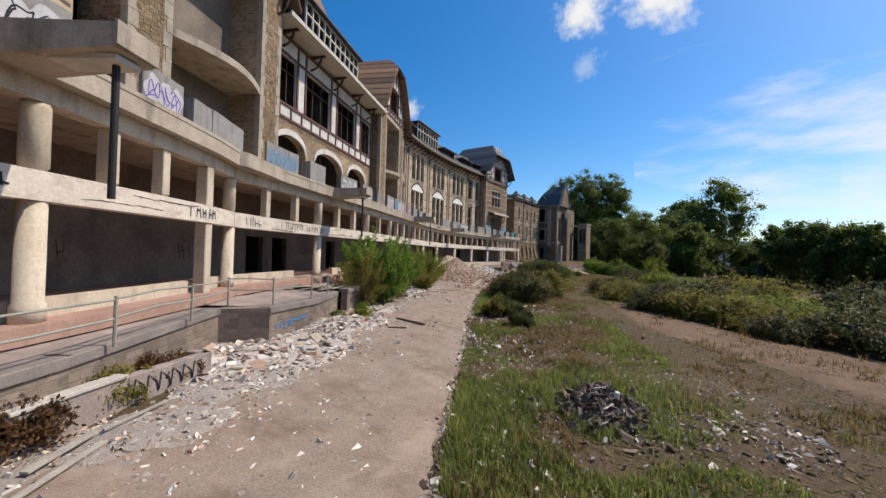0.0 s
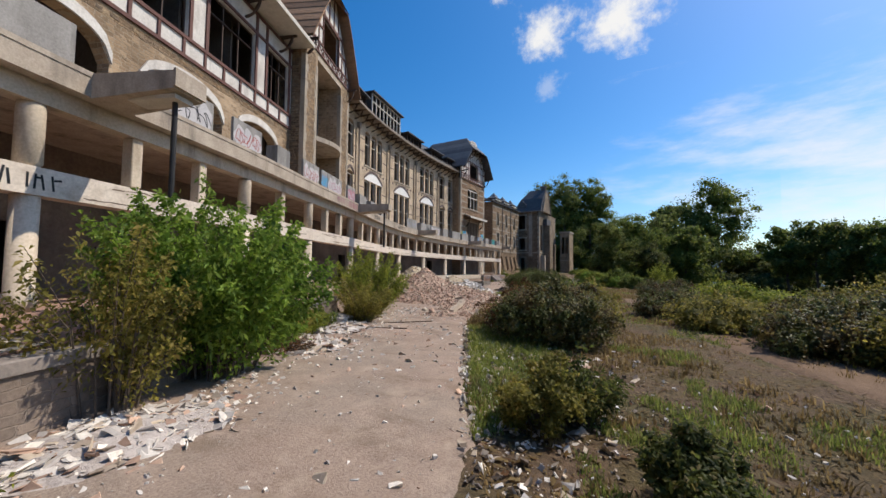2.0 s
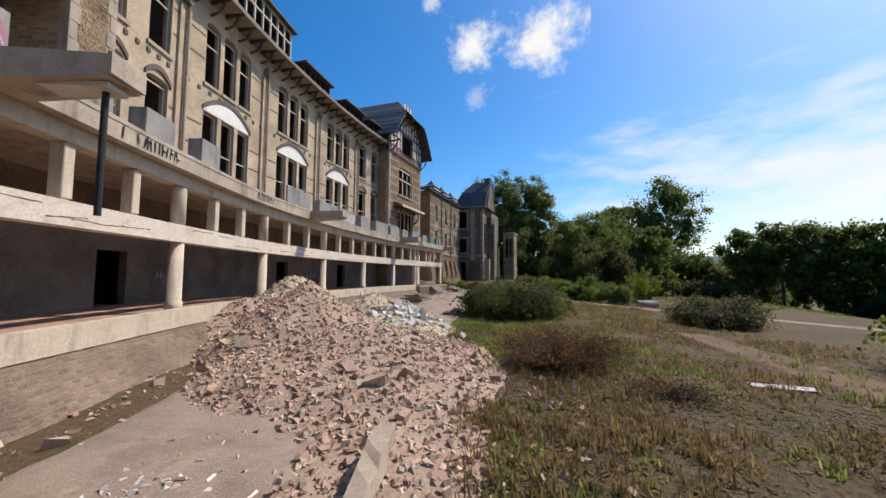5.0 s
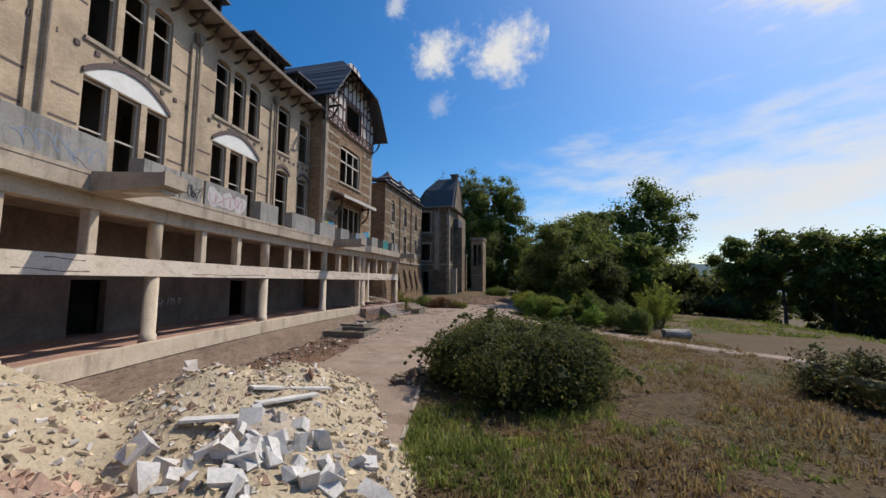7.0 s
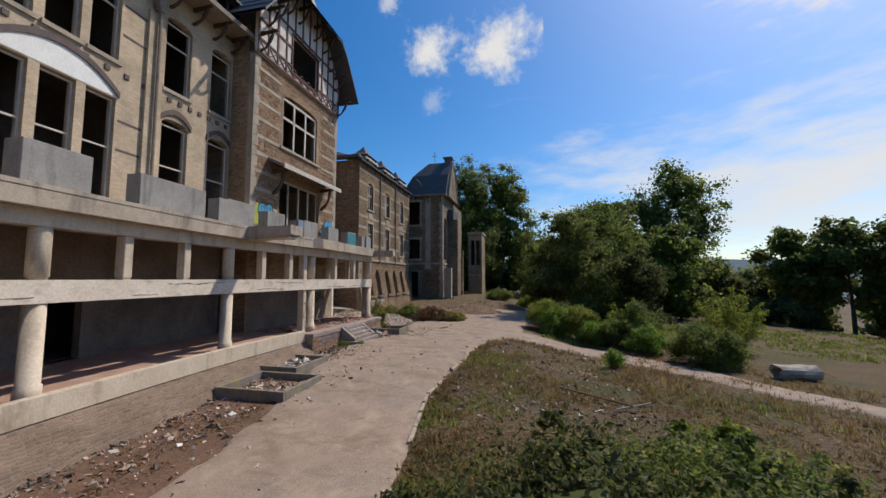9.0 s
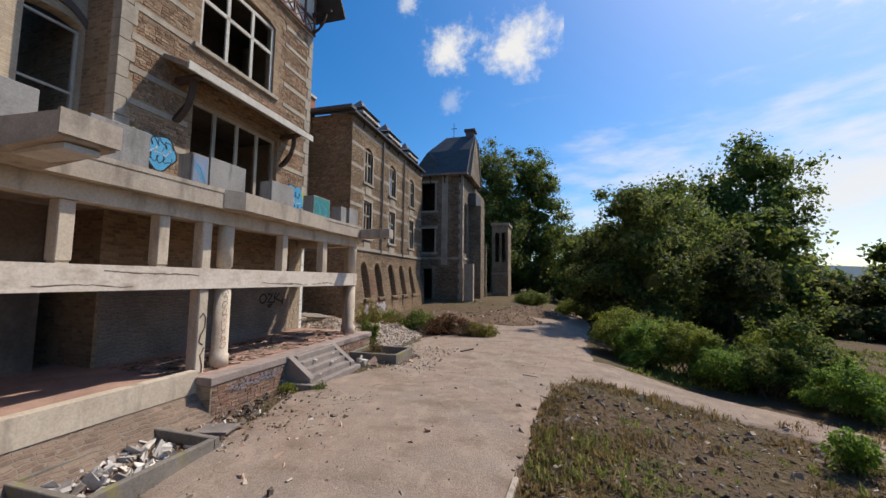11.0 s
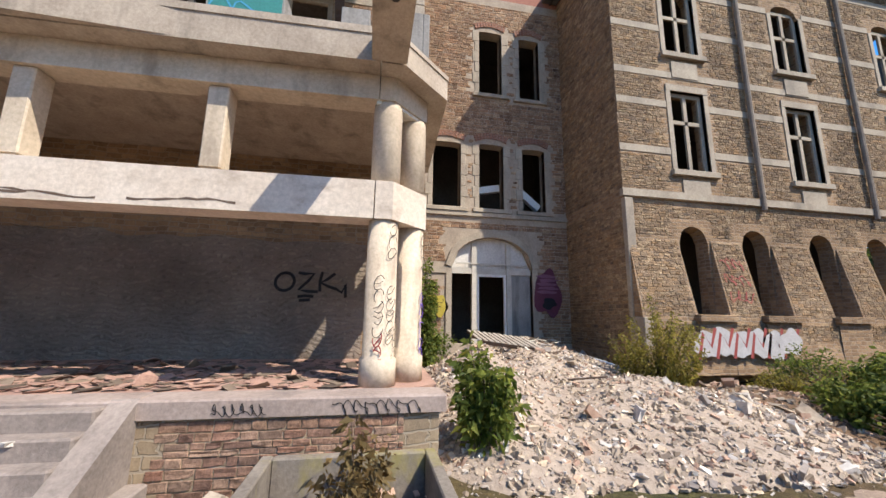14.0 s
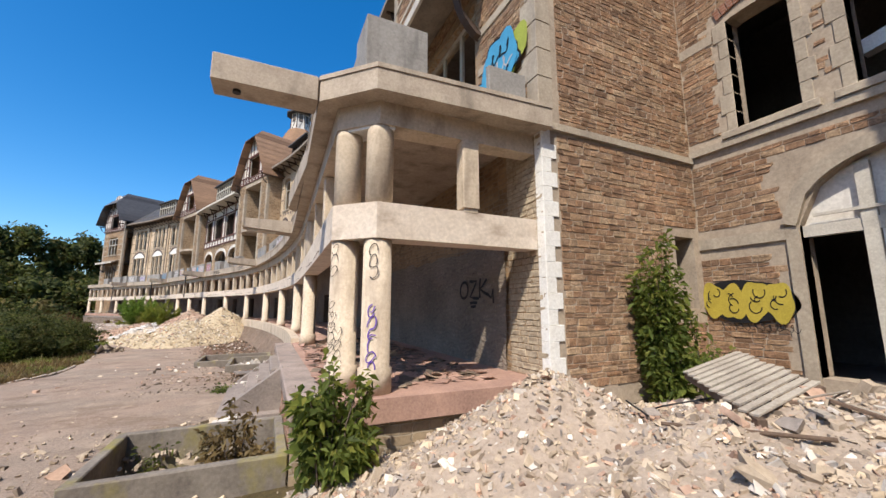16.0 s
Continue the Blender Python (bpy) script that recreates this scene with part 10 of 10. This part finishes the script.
# cracks and chipped edges along the pale beam
CRACK = plain("dark crack", (0.16, 0.11, 0.08), (0.09, 0.06, 0.045), 0.95, 3, 20, 0.2)
rr = random.Random(64)
for i in range(len(COL_S) - 1):
    s0_, s1_ = COL_S[i] + rr.uniform(0.1, 0.8), COL_S[i + 1] - rr.uniform(0.1, 0.8)
    if s1_ - s0_ < 1.0:
        continue
    for run_ in range(3):
        a = s0_ + (s1_ - s0_) * rr.uniform(0.0, 0.6)
        b = min(s1_, a + rr.uniform(0.8, 2.8))
        z_ = BAND0 + rr.choice((0.10, 0.16, 0.13, 0.45))
        n = max(4, int((b - a) / 0.12))
        pts = []
        for k in range(n + 1):
            z_ += rr.uniform(-0.02, 0.02)
            pts.append((*at(a + (b - a) * k / n, -0.264), z_))
        mb = Mesh()
        k0 = 0
        w_ = [rr.uniform(0.006, 0.02) for _ in pts]
        mb.v += [(x, y, z - q) for (x, y, z), q in zip(pts, w_)] + [(x, y, z + q) for (x, y, z), q in zip(pts, w_)]
        mb.f += [(k0 + k, k0 + k + 1, k0 + n + 2 + k, k0 + n + 1 + k) for k in range(n)]
        part("crack", mb, CRACK, gallery, "dark crack in the pale beam")

# kerb stones along the path's far edge
kerb = thing("path_kerb", "thin worn concrete kerb along the path edge", "kerb", kind="structure")
kr = random.Random(8)
y = 52.0
while y < 71:
    ln_ = kr.uniform(0.8, 1.2)
    p, q = (right_edge(y) - 0.12, y), (right_edge(y + ln_) - 0.12, y + ln_)
    if kr.random() > 0.4:
        zz = max(ground_z(*p) + max(bumpy(*p), 0.03), ground_z(*q) + max(bumpy(*q), 0.03)) + kr.uniform(0.015, 0.05)
        mb = Mesh()
        mb.bevel_box((0, -0.06, zz - 0.3), (math.hypot(q[0] - p[0], q[1] - p[1]) - 0.02, 0.06, zz), 0.015, basis(p, q))
        part("kerb_stone", mb, CONCRETE, kerb)
    y += ln_

# fallen leaves and straw on the bare ground
for cnt, mat, size, sd, lb, y0_, y1_ in ((26000, DRYGRASS, 0.07, 401, "fallen dry leaves and straw on the bare ground", 2, 42), (26000, DRYGRASS, 0.08, 402, "fallen dry leaves and straw on the bare ground", 40, 80), (9000, RUST, 0.07, 403, "brown dead leaves on the bare ground", 2, 80)):
    rng = np.random.default_rng(sd)
    ys = rng.uniform(y0_, y1_, cnt)
    xs = np.array([right_edge(v) for v in ys]) + 0.1 + 17 * rng.random(cnt) ** 1.4
    zs = np.array([ground_z(a, b) + bumpy(a, b) for a, b in zip(xs, ys)]) + 0.015
    a = rng.uniform(0, 6.283, cnt)
    s_ = size * (0.4 + rng.random(cnt))
    w_ = s_ * rng.uniform(0.15, 0.5, cnt)
    ca, sa = np.cos(a), np.sin(a)
    up = rng.uniform(0.0, 0.6, cnt) * s_
    P = np.stack([np.stack([xs - ca * s_, ys - sa * s_, zs], 1), np.stack([xs + sa * w_, ys - ca * w_, zs + up * 0.6], 1), np.stack([xs + ca * s_, ys + sa * s_, zs + up], 1), np.stack([xs - sa * w_, ys + ca * w_, zs + up * 0.2], 1)], 1)
    mb = Mesh()
    mb.v = [tuple(v) for v in P.reshape(-1, 3)]
    mb.f = [(4 * k, 4 * k + 1, 4 * k + 2, 4 * k + 3) for k in range(cnt)]
    solo("leaf_litter", mb, mat, lb, "leaf litter", kind="stuff")

for cnt, mat, sd, lb in ((5000, RUST, 411, "brown dead leaves on the soil before the footing"), (3500, DRYGRASS, 412, "dry straw on the soil before the footing")):
    rng = np.random.default_rng(sd)
    mb = Mesh()
    p = np.array([(*at(u, -1.3 - 2.4 * q), 0.0) for u, q in zip(rng.uniform(36, 66, cnt), rng.random(cnt) ** 1.3)])
    p[:, 2] = [ground_z(a, b) + bumpy(a, b) + 0.05 for a, b in p[:, :2]]
    a, s_ = rng.uniform(0, 6.283, cnt), 0.03 + 0.07 * rng.random(cnt)
    t_ = np.stack([np.cos(a), np.sin(a), rng.uniform(-0.3, 0.6, cnt)], 1) * s_[:, None]
    w_ = np.stack([-np.sin(a), np.cos(a), rng.uniform(-0.4, 0.4, cnt)], 1) * (0.3 * s_)[:, None]
    mb.v = [tuple(v) for v in np.stack([p - t_, p + w_, p + t_, p - w_], 1).reshape(-1, 3)]
    mb.f = [(4 * k, 4 * k + 1, 4 * k + 2, 4 * k + 3) for k in range(cnt)]
    solo("leaf_litter", mb, mat, lb, "leaf litter", kind="stuff")

# white blocks and boards on the heap
WHITEBLOCK = plain("white plastered block", (0.68, 0.65, 0.60), (0.50, 0.46, 0.42), 0.9, 2.0, 16, 0.3)
hl = [(-27.5, 50.8, 4.2, 4.6, 1.75), (-24.8, 48.3, 3.0, 4.2, 1.2), (-29.7, 46.6, 3.4, 4.4, 2.9), (-27.4, 53.5, 2.7, 3.2, 1.4), (-25.0, 49.2, 2.4, 2.3, 1.35)]
rng = np.random.default_rng(55)
for k in range(60):
    x, y = -24.2 + rng.normal() * 0.95, 48.3 + rng.normal() * 0.75
    s_ = rng.uniform(0.14, 0.34)
    mb = Mesh()
    chunks(mb, rng, np.array([x]), np.array([y]), np.array([ground_z(x, y) + bumpy(x, y) + heap_z(hl, x, y) + s_ * 0.12]), np.array([s_]), 0.62, 0.8)
    solo("plaster_block", mb, WHITEBLOCK, "broken white plastered block on the rubble heap", "rubble block", "white blocks")
for (x0_, y0_, x1_, y1_) in ((-26.4, 50.6, -25.5, 52.6), (-25.9, 50.2, -25.3, 51.6), (-26.6, 49.0, -25.6, 49.4)):
    z0_, z1_ = (ground_z(a, b) + heap_z(hl, a, b) for a, b in ((x0_, y0_), (x1_, y1_)))
    beam("white_board", (x0_, y0_, z0_ + 0.05), (x1_, y1_, z1_ + 0.12), 0.24, 0.06, WHITEBLOCK, "broken white board on the rubble heap", "board")

# painted faces on the parapet panels of the end pavilion
for y0_, y1_, tp, mats in ((72.5, 73.05, 7.4, (GREYP, BLUEP)), (78.3, 79.55, 7.4, (TEALP, BLUEP))):
    s0_ = COL_S[15] + (y0_ - 73.7)
    m_, ln_ = stretch_frame(s0_, s0_ + (y1_ - y0_), 0.15)
    mb = Mesh()
    mb.box((0.04, -0.006, SLAB1 + 0.02), (ln_ - 0.04, -0.002, tp - 0.06), m_)
    pm_ = on_wall(at(s0_, 0.143), at(s0_ + (y1_ - y0_), 0.143))
    f_ = Mesh()
    scribble(f_, pm_, 0.2, ln_ - 0.2, 6.55, 0.6, int(y0_), 0.03, 0.004)
    graffiti("faded painted face of a concrete parapet panel", [("ground", mb, mats[0]), ("scrawl", f_, mats[1])])
